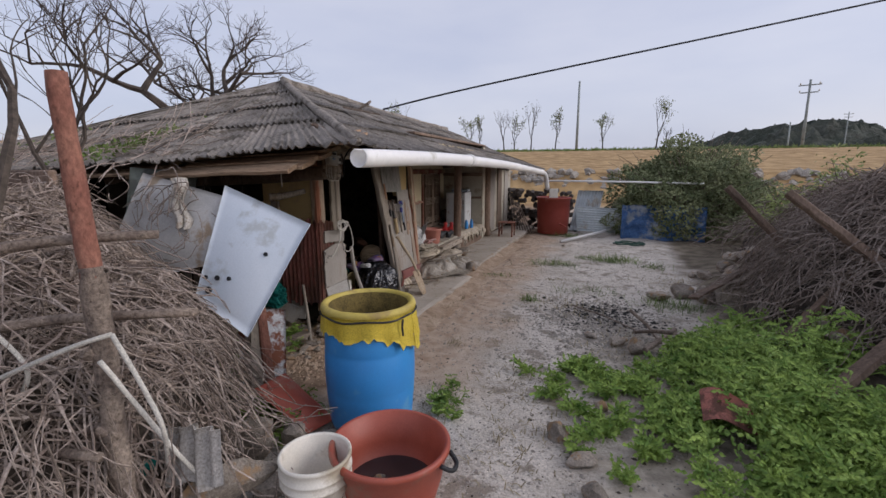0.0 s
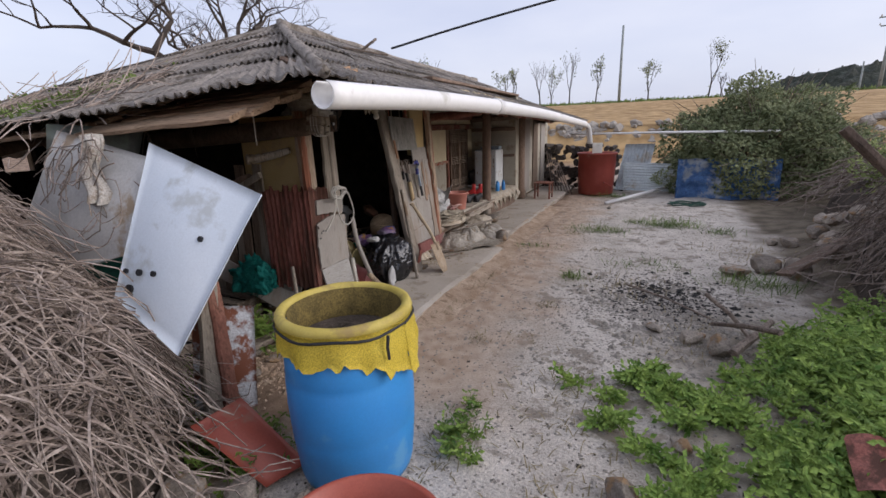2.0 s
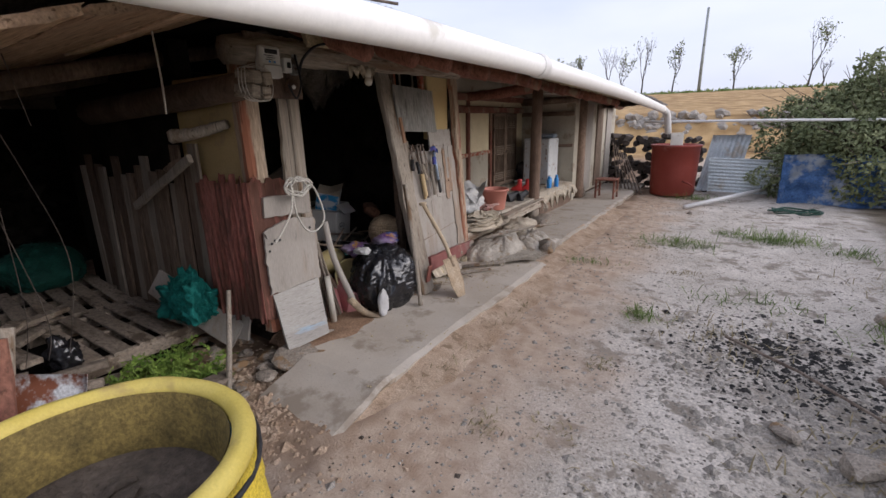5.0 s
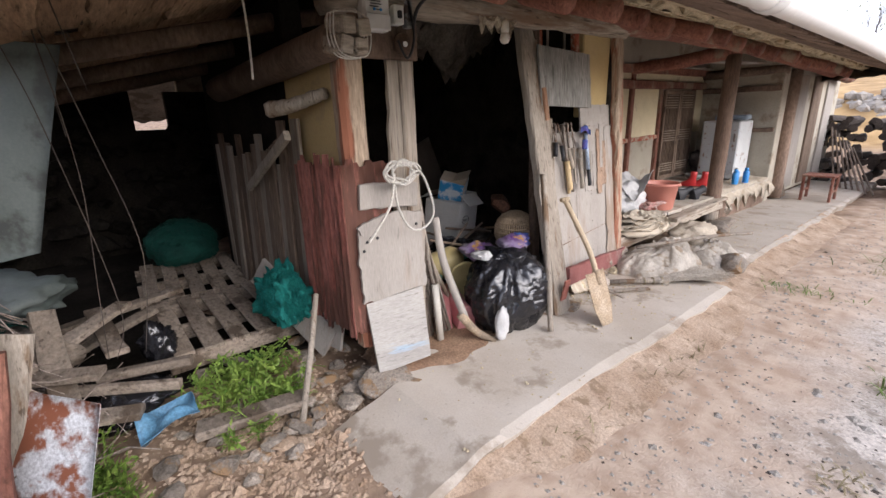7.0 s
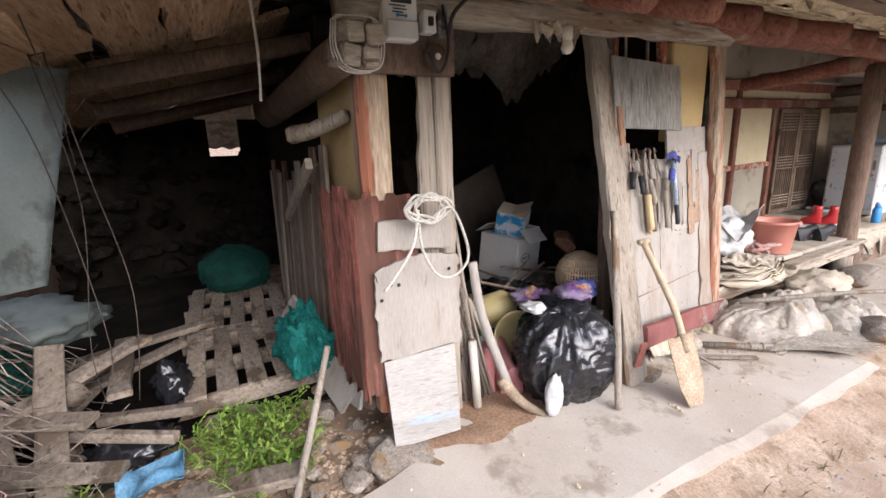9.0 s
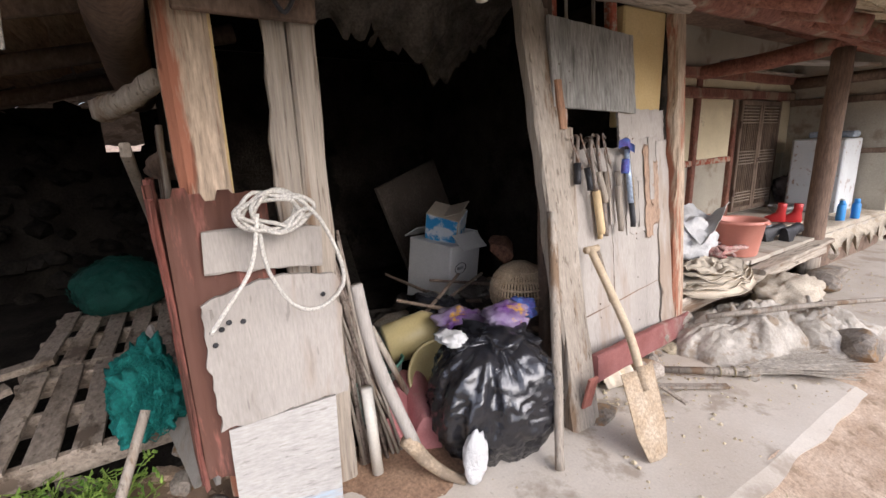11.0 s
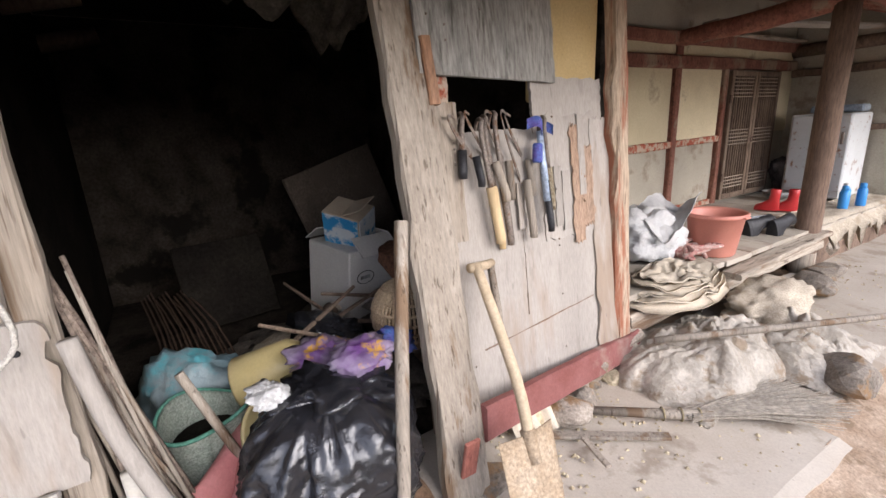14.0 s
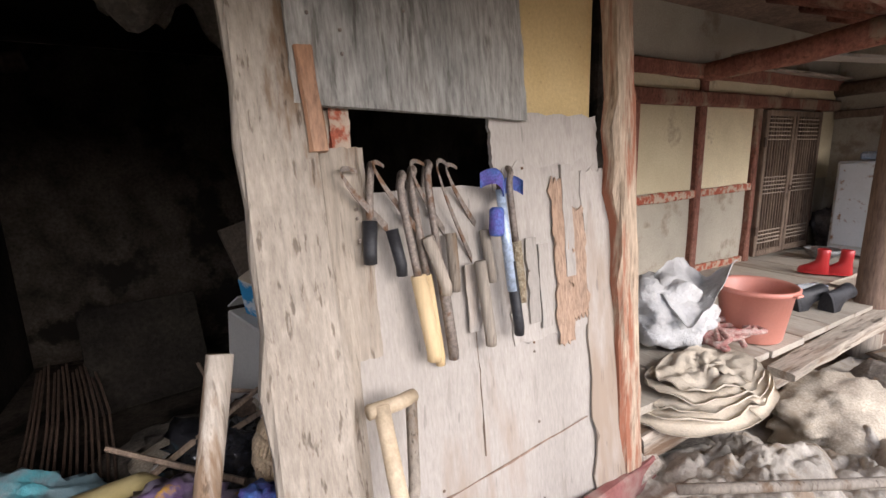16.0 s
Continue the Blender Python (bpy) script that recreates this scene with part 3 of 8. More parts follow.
def wall(name, x0, x1, y0, y1, z0, z1, material, label=""):
    """An upright wall block with slightly uneven faces."""
    b = bmesh.new()
    box(Matrix.Translation(((x0 + x1) / 2, (y0 + y1) / 2, (z0 + z1) / 2)), (abs(x1 - x0), abs(y1 - y0), z1 - z0), 0.008, b)
    return part(name, b, material, house, label)


# dark kitchen room behind the wide opening, its shade put into near-black colours
wall("kitchen_wall", -5.3, -5.2, 3.75, 6.0, 0, 1.93, M_DIMPLASTER, "mud wall in a shade-dark colour")
wall("kitchen_wall", -5.2, FX - 0.1, 5.86, 5.98, 0, 1.95, M_DIMPLASTER)
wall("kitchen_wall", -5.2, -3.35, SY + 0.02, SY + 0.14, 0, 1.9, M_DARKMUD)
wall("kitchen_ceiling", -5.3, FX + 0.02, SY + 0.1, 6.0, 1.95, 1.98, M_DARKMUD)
wall("kitchen_floor", -5.2, FX - 0.02, SY + 0.14, 5.86, -0.05, 0.06, M_DIMPLASTER, "bare dark earth floor")
# clay wall round the corner
wall("side_wall", -3.35, FX - 0.02, SY, SY + 0.1, 0.35, 1.66, M_YELLOW, "ochre clay plaster")
# front panel wall beside the opening
wall("front_wall", FX - 0.12, FX - 0.06, 5.48, 5.8, 1.25, 1.78, M_YELLOW, "ochre clay plaster")
# porch: back wall bands, side wall, floor
wall("porch_wall", BX - 0.12, BX, 5.98, 9.8, 0, 2.2, M_GREYPL, "grey mud plaster")
wall("porch_side_wall", BX, FX - 0.02, 9.68, 9.8, 0.0, 2.1, M_GREYPL)
wall("porch_ceiling", BX - 0.1, FX, 5.98, 9.8, 2.1, 2.14, M_OLDWOOD)
wall("front_wall", FX - 0.14, FX - 0.03, 9.8, 12.6, 0.12, 1.75, M_GREYPL)
wall("end_wall", -6.5, FX - 0.14, 12.5, 12.6, 0, 1.9, M_GREYPL)
wall("back_wall", -7.2, -7.1, 3.85, 12.6, 0, 1.9, M_GREYPL)

# ---- roof: hip of corrugated cement sheets in overlapping courses ----
CA, CB = Vector((-1.56, 2.60, 1.76)), Vector((-1.56, 11.0, 1.62))   # front eave
RA, RB = Vector((-4.84, 5.91, 2.93)), Vector((-4.84, 13.2, 2.80))     # ridge
CW, CE = Vector((-9.0, 1.9, 1.30)), Vector((-8.4, 13.0, 1.5))
roof = thing("roof", "old grey corrugated cement roof, mossy and stained", "roof", (-4.84, 7, 1.7), kind="structure")


def slope(a, b, ra, rb, cols, courses, seed, pitch=0.063):
    """One roof slope from eave a-b to ridge ra-rb, laid in sheets."""
    rnd = random.Random(seed)
    nrm = (b - a).cross(ra - a).normalized()
    if nrm.z < 0:
        nrm = -nrm
    ln = (b - a).length
    for c in range(courses):
        v0, v1 = c / courses, min(1.0, (c + 1) / courses + 0.03)
        for k in range(cols):
            u0, u1 = k / cols, (k + 1) / cols
            lift = rnd.uniform(0, 0.012)
            skew = rnd.uniform(-0.02, 0.02)

            def fn(u, v, v0=v0, v1=v1, u0=u0, u1=u1, lift=lift, skew=skew):
                vv = v0 + (v1 - v0) * v
                if v0 == 0 and v < 0.01:
                    vv += 0.02 * nz(u * 9 + k, seed, 0, 1.0) - 0.01
                vv += skew * v * 0.2
                uu = u0 + (u1 - u0) * u
                lo, hi = a.lerp(ra, vv), b.lerp(rb, vv)
                p = lo.lerp(hi, uu)
                s = (p - a).dot((b - a).normalized())
                sag = -0.05 * math.sin(math.pi * min(1, max(0, vv))) + 0.03 * nz(s, vv * 3, seed, 0.8)
                return p + nrm * (0.013 * math.sin(2 * math.pi * s / pitch) + 0.022 * (1 - v) + lift + sag)
            n = max(8, int(ln / cols / pitch * 5 * (1 - 0.35 * v0)))
            part("roof_sheet", sheet(fn, n, 3, 0.007), M_SLATE, roof, "", True)


slope(CA, CB, RA, RB, 10, 4, 1)
slope(CW, CA, RA, RA + Vector((-0.02, 0, 0)), 8, 4, 2)
slope(CE, CW, RB, RA, 5, 2, 3, 0.2)
slope(CB, CE, RB, RB + Vector((-0.02, 0, 0)), 5, 2, 4, 0.2)
part("hip_cap", tube([CA + Vector((0.0, 0.0, 0.02)), CA.lerp(RA, 0.5) + Vector((0, 0, -0.0)), RA + Vector((0, 0, 0.02))], 0.03, 0.05, 8, 0.25, 3, steps=10), M_SLATE, roof, "mortar hip cap", True)
part("ridge_cap", tube([RA, RA.lerp(RB, 0.5) + Vector((0, 0, -0.04)), RB], 0.08, 0.08, 8, 0.2, 3, steps=10), M_SLATE, roof, "mortar ridge cap", True)

# ---- eaves: lintel, purlin, rafters and boards ----
part("lintel", tube([(FX + 0.0, 3.6, 1.755), (FX + 0.04, 4.5, 1.80), (FX + 0.03, 5.1, 1.82), (FX - 0.0, 5.85, 1.84)], 0.075, 0.08, 9, 0.12, 1, steps=6), M_WOODY, house, "rough pale lintel log", True)
part("lintel", tube([(FX + 0.02, 5.6, 1.86), (FX + 0.06, 6.6, 1.87), (FX + 0.08, 8.0, 1.86), (FX + 0.1, 10.2, 1.78), (FX + 0.1, 12.4, 1.68)], 0.085, 0.09, 10, 0.08, 2, steps=6), M_REDWOOD, house, "red-stained round porch beam", True)
rnd = random.Random(5)
y = 4.22
while y < 11.3:
    dz = max(0, y - 6) * 0.022
    x1 = -2.27 + rnd.uniform(-0.05, 0.04)
    bow = rnd.uniform(-0.03, 0.03)
    part("rafter", tube([(-3.3, y + rnd.uniform(-0.05, 0.05), 2.17 - dz), (-2.8, y + bow, 1.97 - dz), (x1, y, 1.775 - dz)], 0.062, 0.056, 12, 0.05, int(y * 100), steps=3), M_REDWOOD, house, "", True)
    y2 = y + rnd.uniform(0.36, 0.43)
    part("clay_infill", sheet(lambda u, v: (-2.235 - 0.03 * v + 0.015 * nz(u * 5, v * 3, y), y - 0.03 + (y2 - y + 0.03) * u, 1.83 - dz + 0.085 * v + 0.018 * nz(u * 6, 2, y) * (1 - v)), 10, 4, -0.07), M_CLAY, house, "", True)
    part("clay_soffit", sheet(lambda u, v: (-2.58 + 0.36 * v, y + (y2 - y) * u, 1.945 - 0.115 * v - dz + 0.012 * nz(u * 5, v * 5, y)), 8, 6, -0.012), M_CLAY, house, "", True)
    y = y2
for i in range(26):
    y = 3.1 + 0.3 * i
    dz = (y - 2.6) * 0.0165
    part("eave_lath", tube([(-2.3, y + rnd.uniform(-0.05, 0.05), 1.965 - dz), (-1.62, y + rnd.uniform(-0.05, 0.05), 1.725 - dz)], 0.022, 0.018, 6, 0.12, i), M_OLDWOOD, house)
for i in range(6):
    xa = -1.75 - i * 0.22
    part("eave_board", plank((xa, 2.9 + i * 0.22, 1.755 + i * 0.072), (xa, 11.0, 1.63 + i * 0.072), 0.2, 0.015, (0.31, 0, 0.95), 0.02, 20, i), M_CLAY if i > 1 else M_OLDWOOD, house)
for i in range(2, 5):
    xa = -1.9 - i * 0.75
    part("rafter", tube([(xa, 2.75 - 0.02 * i, 1.66 - 0.05 * i), (xa - 0.1, 4.1, 1.98 - 0.045 * i)], 0.045, 0.05, 7, 0.1, 60 + i), M_OLDWOOD, house, "", True)
part("corner_beam", tube([(-2.47, 3.575, 1.575), (-3.1, 3.58, 1.545), (-4.3, 3.6, 1.50)], 0.062, 0.085, 12, 0.05, 7, steps=4), M_OLDWOOD, house, "smoke-dark log beam end", True)

# ---- gutter: a split white plastic pipe ----
gutter = thing("gutter_pipe", "cracked white plastic pipe hung as a gutter under the eave", "gutter", (-1.52, 6, 1.6))


def gutter_run(pts, r, seed):
    b = bmesh.new()
    ps = smooth_path(pts, 8)
    rows = []
    for i, p in enumerate(ps):
        row = []
        for rr in (r, r - 0.006):
            for k in range(23):
                a = radians(-245 + 310 * k / 22) if rr == r else radians(65 - 310 * k / 22)
                row.append(b.verts.new(p + Vector((math.cos(a) * rr, 0, math.sin(a) * rr))))
        rows.append(row)
    faces(b, rows, True)
    for row in (rows[0], rows[-1]):
        for k in range(22):
            b.faces.new((row[k], row[k + 1], row[45 - k - 1], row[45 - k]))
    bmesh.ops.recalc_face_normals(b, faces=b.faces)
    return b


part("pipe", gutter_run([(-1.50, 2.50, 1.675), (-1.52, 3.7, 1.70), (-1.53, 4.95, 1.705)], 0.062, 1), M_PVC, gutter, "", True)
part("pipe", gutter_run([(-1.53, 4.93, 1.705), (-1.54, 7.5, 1.66), (-1.55, 10.8, 1.545)], 0.060, 2), M_PVC, gutter, "", True)
part("joint_collar", turned([(0.064, 0), (0.070, 0.01), (0.070, 0.09), (0.064, 0.1)], (0, 0, 0), 28, pose(-1.53, 5.0, 1.705, 90, 0, 0)), M_PVC, gutter, "", True)
part("pipe_end", tube([(-1.55, 10.75, 1.54), (-1.5, 11.0, 1.46), (-1.47, 11.15, 1.15)], 0.055, 0.055, 14, 0, steps=5), M_PVC, gutter, "", True)


# ---- loose and growing things outdoors ----
def from_lists(name, vs, fs, material, label="", category="", kind="", parent=None):
    me = bpy.data.meshes.new(name)
    me.from_pydata(vs, [], fs)
    me.materials.append(material)
    ob = new(name, me)
    if parent is not None:
        ob.parent = parent
        if parent.parent is None:
            ob.matrix_parent_inverse = parent.matrix_basis.inverted()
    return tagged(ob, label, category, kind=kind)


def add_stem(vs, fs, pts, r0, r1, sides=3):
    """A thin stem along pts, added to the lists."""
    n, base = len(pts), len(vs)
    for i, p in enumerate(pts):
        d = (pts[min(i + 1, n - 1)] - pts[max(i - 1, 0)]).normalized()
        s = d.orthogonal().normalized()
        u = d.cross(s)
        r = r0 + (r1 - r0) * i / (n - 1)
        for k in range(sides):
            a = 2 * math.pi * k / sides
            vs.append(p + s * (math.cos(a) * r) + u * (math.sin(a) * r))
    for i in range(n - 1):
        for k in range(sides):
            j = (k + 1) % sides
            fs.append((base + i * sides + k, base + i * sides + j, base + (i + 1) * sides + j, base + (i + 1) * sides + k))


def add_leaf(vs, fs, p, d, side, ln, w):
    """A folded leaf of four corners from p along d."""
    b = len(vs)
    up = d.cross(side)
    vs += [p, p + d * (ln * 0.45) + side * w + up * (w * 0.4), p + d * ln, p + d * (ln * 0.45) - side * w + up * (w * 0.4)]
    fs += [(b, b + 1, b + 2), (b, b + 2, b + 3)]


def rand_dir(rnd, zlo=-1.0, zhi=1.0):
    z, a = rnd.uniform(zlo, zhi), rnd.uniform(0, 6.283)
    r = math.sqrt(max(0, 1 - z * z))
    return Vector((r * math.cos(a), r * math.sin(a), z))


def heap_height(x, y, c, rx, ry, h):
    q = ((x - c[0]) / rx) ** 2 + ((y - c[1]) / ry) ** 2
    return gz(x, y) + h * max(0.0, 1 - q) ** 0.55 * (1 + 0.25 * nz(x, y, h, 1.7))


def brush_heap(label, c, rx, ry, h, count, seed, length=(0.4, 1.1), r=0.006, lift=0.1):
    rnd = random.Random(seed)
    e = thing("brush_heap", label, "brush heap", (c[0], c[1], 0), kind="stuff")

    def fn(u, v):
        a, q = 2 * math.pi * u, v
        x, y = c[0] + rx * q * math.cos(a), c[1] + ry * q * math.sin(a)
        return x, y, heap_height(x, y, c, rx, ry, h) - 0.06 - (0.1 if v > 0.99 else 0) + 0.06 * nz(x, y, 9, 5)
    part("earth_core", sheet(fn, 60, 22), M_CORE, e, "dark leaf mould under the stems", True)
    for k, material in enumerate((M_TWIG, M_BARK)):
        vs, fs = [], []
        for _ in range(count // (1 + 2 * k)):
            a, q = rnd.uniform(0, 6.283), math.sqrt(rnd.uniform(0, 1))
            x, y = c[0] + rx * q * math.cos(a), c[1] + ry * q * math.sin(a)
            z = heap_height(x, y, c, rx, ry, h)
            d = rand_dir(rnd, -0.35, 0.3)
            ln, pts = rnd.uniform(*length), []
            p = Vector((x, y, z + rnd.uniform(-0.03, lift)))
            bend = rand_dir(rnd) * 0.25
            for i in range(7):
                pts.append(p.copy())
                p = p + d * (ln / 6)
                g = heap_height(p.x, p.y, c, rx, ry, h)
                p.z = max(p.z, g + 0.01) * 0.75 + (g + rnd.uniform(0, lift)) * 0.25
                d = (d + bend * 0.3 + rand_dir(rnd) * 0.65).normalized()
            rr = r * rnd.uniform(0.5, 1.5)
            add_stem(vs, fs, pts, rr, rr * 0.5)
        from_lists("stem_mass", vs, fs, material, parent=e)
    return e


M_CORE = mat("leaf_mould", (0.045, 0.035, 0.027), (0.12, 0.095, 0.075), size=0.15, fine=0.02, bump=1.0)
LEFT, RIGHT = (-3.0, 1.15), (3.5, 5.3)
brush_heap("tangled heap of dry grey-brown vines beside the path", LEFT, 1.42, 1.12, 1.20, 3600, 1, length=(0.2, 0.75), r=0.0045, lift=0.22)
brush_heap("high bank of dead brown brambles along the yard", RIGHT, 2.1, 2.5, 1.28, 6500, 2, length=(0.2, 0.75), r=0.0055, lift=0.3)
brush_heap("mound of dry vines spilling against the shed side", (-3.15, 1.75), 0.75, 0.42, 1.36, 1100, 4, length=(0.25, 0.7), r=0.004)
brush_heap("low dead scrub behind the bramble bank", (4.6, 9.2), 2.4, 2.6, 1.2, 900, 3, length=(0.6, 1.5), r=0.01, lift=0.3)


def weeds(name, label, spots, seed, height, leaf, material, per=26):
    rnd = random.Random(seed)
    vs, fs = [], []
    for x, y, s in spots:
        base = Vector((x, y, gz(x, y)))
        for _ in range(rnd.randint(3, 5)):
            d = rand_dir(rnd, 0.55, 1.0)
            p, ln = base.copy(), height * s * rnd.uniform(0.6, 1.15)
            pts = []
            for i in range(5):
                pts.append(p.copy())
                p = p + d * (ln / 4)
                d = (d + rand_dir(rnd) * 0.2).normalized()
            add_stem(vs, fs, pts, 0.003, 0.0015)
            for k in range(per // 3):
                q = pts[1].lerp(pts[-1], rnd.random()) if k else pts[-1]
                ld = (rand_dir(rnd, -0.2, 0.7))
                side = ld.orthogonal().normalized()
                sz = leaf * rnd.uniform(0.6, 1.3)
                for m in range(3):
                    add_leaf(vs, fs, q + ld * (sz * 0.7 * m), (ld + side * rnd.uniform(-0.6, 0.6)).normalized(), side, sz, sz * 0.33)
    return from_lists(name, vs, fs, material, label, "weeds", "stuff")


rnd = random.Random(11)
spots = []
for _ in range(420):
    a, q = rnd.uniform(0, 6.283), rnd.random() ** 0.6
    x, y = 1.08 + 0.70 * q * math.cos(a) + 0.1 * math.sin(a), 3.35 + 1.45 * q * math.sin(a)
    if nz(x, y, 2, 2.4) > -0.16:
        spots.append((x, y, (1.05 - 0.5 * q + 0.5 * max(0, x - 0.6)) * (0.85 + 0.7 * nz(x, y, 6, 2.6))))
for _ in range(45):
    spots.append((rnd.gauss(0.1, 0.26), rnd.gauss(3.1, 0.45), 0.3))
weeds("weed_bed", "dense bed of fresh green ferny weeds beside the path", spots, 12, 0.36, 0.034, M_LEAF, 36)
weeds("weed_clump", "green weeds growing among rubble by the shed", [(rnd.gauss(-2.95, 0.14), rnd.gauss(3.14, 0.1), 1.0) for _ in range(26)] + [(rnd.gauss(-2.55, 0.1), rnd.gauss(2.55, 0.12), 0.8) for _ in range(14)], 13, 0.15, 0.026, M_LEAF, 30)
weeds("weed_clump", "green weeds at the foot of the vine heap", [(rnd.gauss(-1.95, 0.14), rnd.gauss(2.1, 0.14), 1.0) for _ in range(26)] + [(rnd.gauss(-1.0, 0.05), rnd.gauss(2.65, 0.12), 0.6) for _ in range(8)], 14, 0.17, 0.024, M_LEAF, 30)


def grass(label, at, r, count, ln, seed, material=M_GRASS):
    rnd = random.Random(seed)
    vs, fs = [], []
    for _ in range(count):
        x, y = at[0] + rnd.gauss(0, r[0]), at[1] + rnd.gauss(0, r[1])
        d, p = rand_dir(rnd, 0.25, 0.95), Vector((x, y, gz(x, y) - 0.005))
        side = d.cross(Vector((0, 0, 1))).normalized()
        l, w, b = ln * rnd.uniform(0.5, 1.2), 0.003, len(vs)
        vs += [p - side * w, p + side * w, p + d * l * 0.55 + side * w, p + d * l * 0.55 - side * w, p + (d * l + Vector((0, 0, -l * 0.22)))]
        fs += [(b, b + 1, b + 2, b + 3), (b + 3, b + 2, b + 4)]
    return from_lists("grass_tuft", vs, fs, material, label, "grass", "stuff")


for i, (x, y, rx, ry, n, ln) in enumerate([(-0.88, 7.75, 0.22, 0.12, 300, 0.16), (0.1, 8.35, 0.2, 0.12, 330, 0.24), (-0.87, 5.43, 0.06, 0.06, 90, 0.14), (-0.35, 8.5, 0.12, 0.08, 110, 0.12),
                                           (0.75, 5.75, 0.18, 0.14, 240, 0.2), (-0.9, 11.1, 0.2, 0.1, 200, 0.2), (-0.2, 6.1, 0.25, 0.12, 130, 0.12), (0.7, 8.0, 0.12, 0.1, 110, 0.16), (-1.55, 6.6, 0.16, 0.06, 120, 0.07)]):
    grass("green grass tuft growing through the yard concrete", (x, y), (rx, ry), n, ln, i)
for i, (x, y, rx, ry, n, ln) in enumerate([(-1.75, 4.15, 0.03, 0.14, 110, 0.09), (-1.72, 5.0, 0.03, 0.16, 110, 0.08), (-1.3, 3.75, 0.05, 0.05, 50, 0.06), (-0.95, 4.6, 0.05, 0.05, 50, 0.06), (-0.4, 5.3, 0.2, 0.2, 190, 0.09),
                                           (-1.0, 3.9, 0.06, 0.05, 45, 0.05), (-1.05, 2.6, 0.07, 0.16, 120, 0.08), (-0.55, 3.2, 0.18, 0.25, 170, 0.09), (-0.45, 2.4, 0.15, 0.3, 150, 0.08), (-0.7, 6.6, 0.1, 0.05, 60, 0.07), (-1.2, 7.4, 0.08, 0.05, 50, 0.06), (0.1, 4.2, 0.2, 0.25, 130, 0.1), (0.9, 6.9, 0.2, 0.3, 160, 0.12)]):
    grass("tuft of dead yellow-brown grass in the yard dirt", (x, y), (rx, ry), n, ln, 40 + i, M_STRAW)


def gravel(label, count, place, sizes, seed, material):
    """Small broken stones, eight faces each."""
    rnd = random.Random(seed)
    vs, fs = [], []
    for _ in range(count):
        x, y = place(rnd)
        s, b = rnd.uniform(*sizes) * (2.2 if rnd.random() < 0.06 else 1), len(vs)
        z, a = gz(x, y), rnd.uniform(0, 6)
        for dx, dy, dz in ((1, 0, 0), (0, 1, 0), (-1, 0, 0), (0, -1, 0), (0, 0, 0.8), (0, 0, -0.6)):
            k = s * rnd.uniform(0.6, 1.2)
            vs.append((x + k * (dx * math.cos(a) - dy * math.sin(a)), y + k * (dx * math.sin(a) + dy * math.cos(a)), z + k * dz * 0.7))
        fs += [(b, b + 1, b + 4), (b + 1, b + 2, b + 4), (b + 2, b + 3, b + 4), (b + 3, b, b + 4), (b + 1, b, b + 5), (b + 2, b + 1, b + 5), (b + 3, b + 2, b + 5), (b, b + 3, b + 5)]
    return from_lists("gravel", vs, fs, material, label, "gravel", "stuff")


M_CINDER = mat("cinders", (0.012, 0.012, 0.012), (0.06, 0.055, 0.05), size=0.05, fine=0.01)
M_PEBBLE = mat("pale_gravel", (0.26, 0.23, 0.19), (0.45, 0.41, 0.36), size=0.04, fine=0.01)
gravel("scattered pale gravel and crumbs over the yard", 9000, lambda r: (r.uniform(-1.7, 0.9), 1.2 + 9.5 * r.random() ** 1.5), (0.004, 0.013), 1, M_PEBBLE)
gravel("dark earth crumbs over the yard", 1500, lambda r: (r.uniform(-1.75, 0.9), 1.5 + 9 * r.random() ** 1.4), (0.003, 0.010), 2, M_CORE)
gravel("patch of burnt cinders and ash in the yard", 1500, lambda r: (r.gauss(-0.02, 0.27), r.gauss(5.1, 0.3)), (0.006, 0.02), 3, M_CINDER)
gravel("loose rubble and chips round the burnt patch", 2600, lambda r: (r.gauss(0.0, 0.42), r.gauss(4.6, 0.6)), (0.008, 0.022), 4, M_PEBBLE)
gravel("crumbled clay and chips at the corner of the house", 3200, lambda r: (r.gauss(-2.55, 0.33), r.gauss(3.12, 0.27)), (0.005, 0.022), 5, M_EARTH)

rnd = random.Random(21)
for x, y, sx, sy, sz in [(-0.22, 2.57, 0.2, 0.14, 0.13), (-0.05, 2.35, 0.22, 0.12, 0.1), (0.15, 4.25, 0.22, 0.14, 0.12), (0.3, 4.1, 0.18, 0.16, 0.2), (-0.1, 4.35, 0.16, 0.1, 0.08), (0.62, 6.0, 0.3, 0.2, 0.16),
                         (0.0, 2.1, 0.18, 0.15, 0.1), (0.9, 6.2, 0.3, 0.24, 0.22), (1.15, 6.1, 0.34, 0.2, 0.26), (-1.45, 2.05, 0.12, 0.09, 0.08), (0.02, 3.0, 0.14, 0.1, 0.08), (-0.9, 9.7, 0.1, 0.08, 0.06)]:
    single("stone", rock((x, y, gz(x, y) + sz * 0.32), (sx, sy, sz), rnd.randint(0, 999)), M_STONE, "rough grey-brown field stone lying in the yard", "stone", "loose stones")
bank = thing("stone_bank", "tumbled dry-stone bank at the foot of the brambles", "stone bank", (1.5, 5, 0), kind="structure")
for i in range(70):
    y = rnd.uniform(3.0, 7.6)
    x = 1.45 + 0.3 * math.sin(y * 1.3) + rnd.uniform(-0.12, 0.5)
    s = rnd.uniform(0.14, 0.34)
    part("stone", rock((x, y, gz(x, y) + s * 0.25 + max(0, x - 1.45) * 0.75), (s, s * 0.8, s * 0.65), i, sub=2), M_STONE, bank)
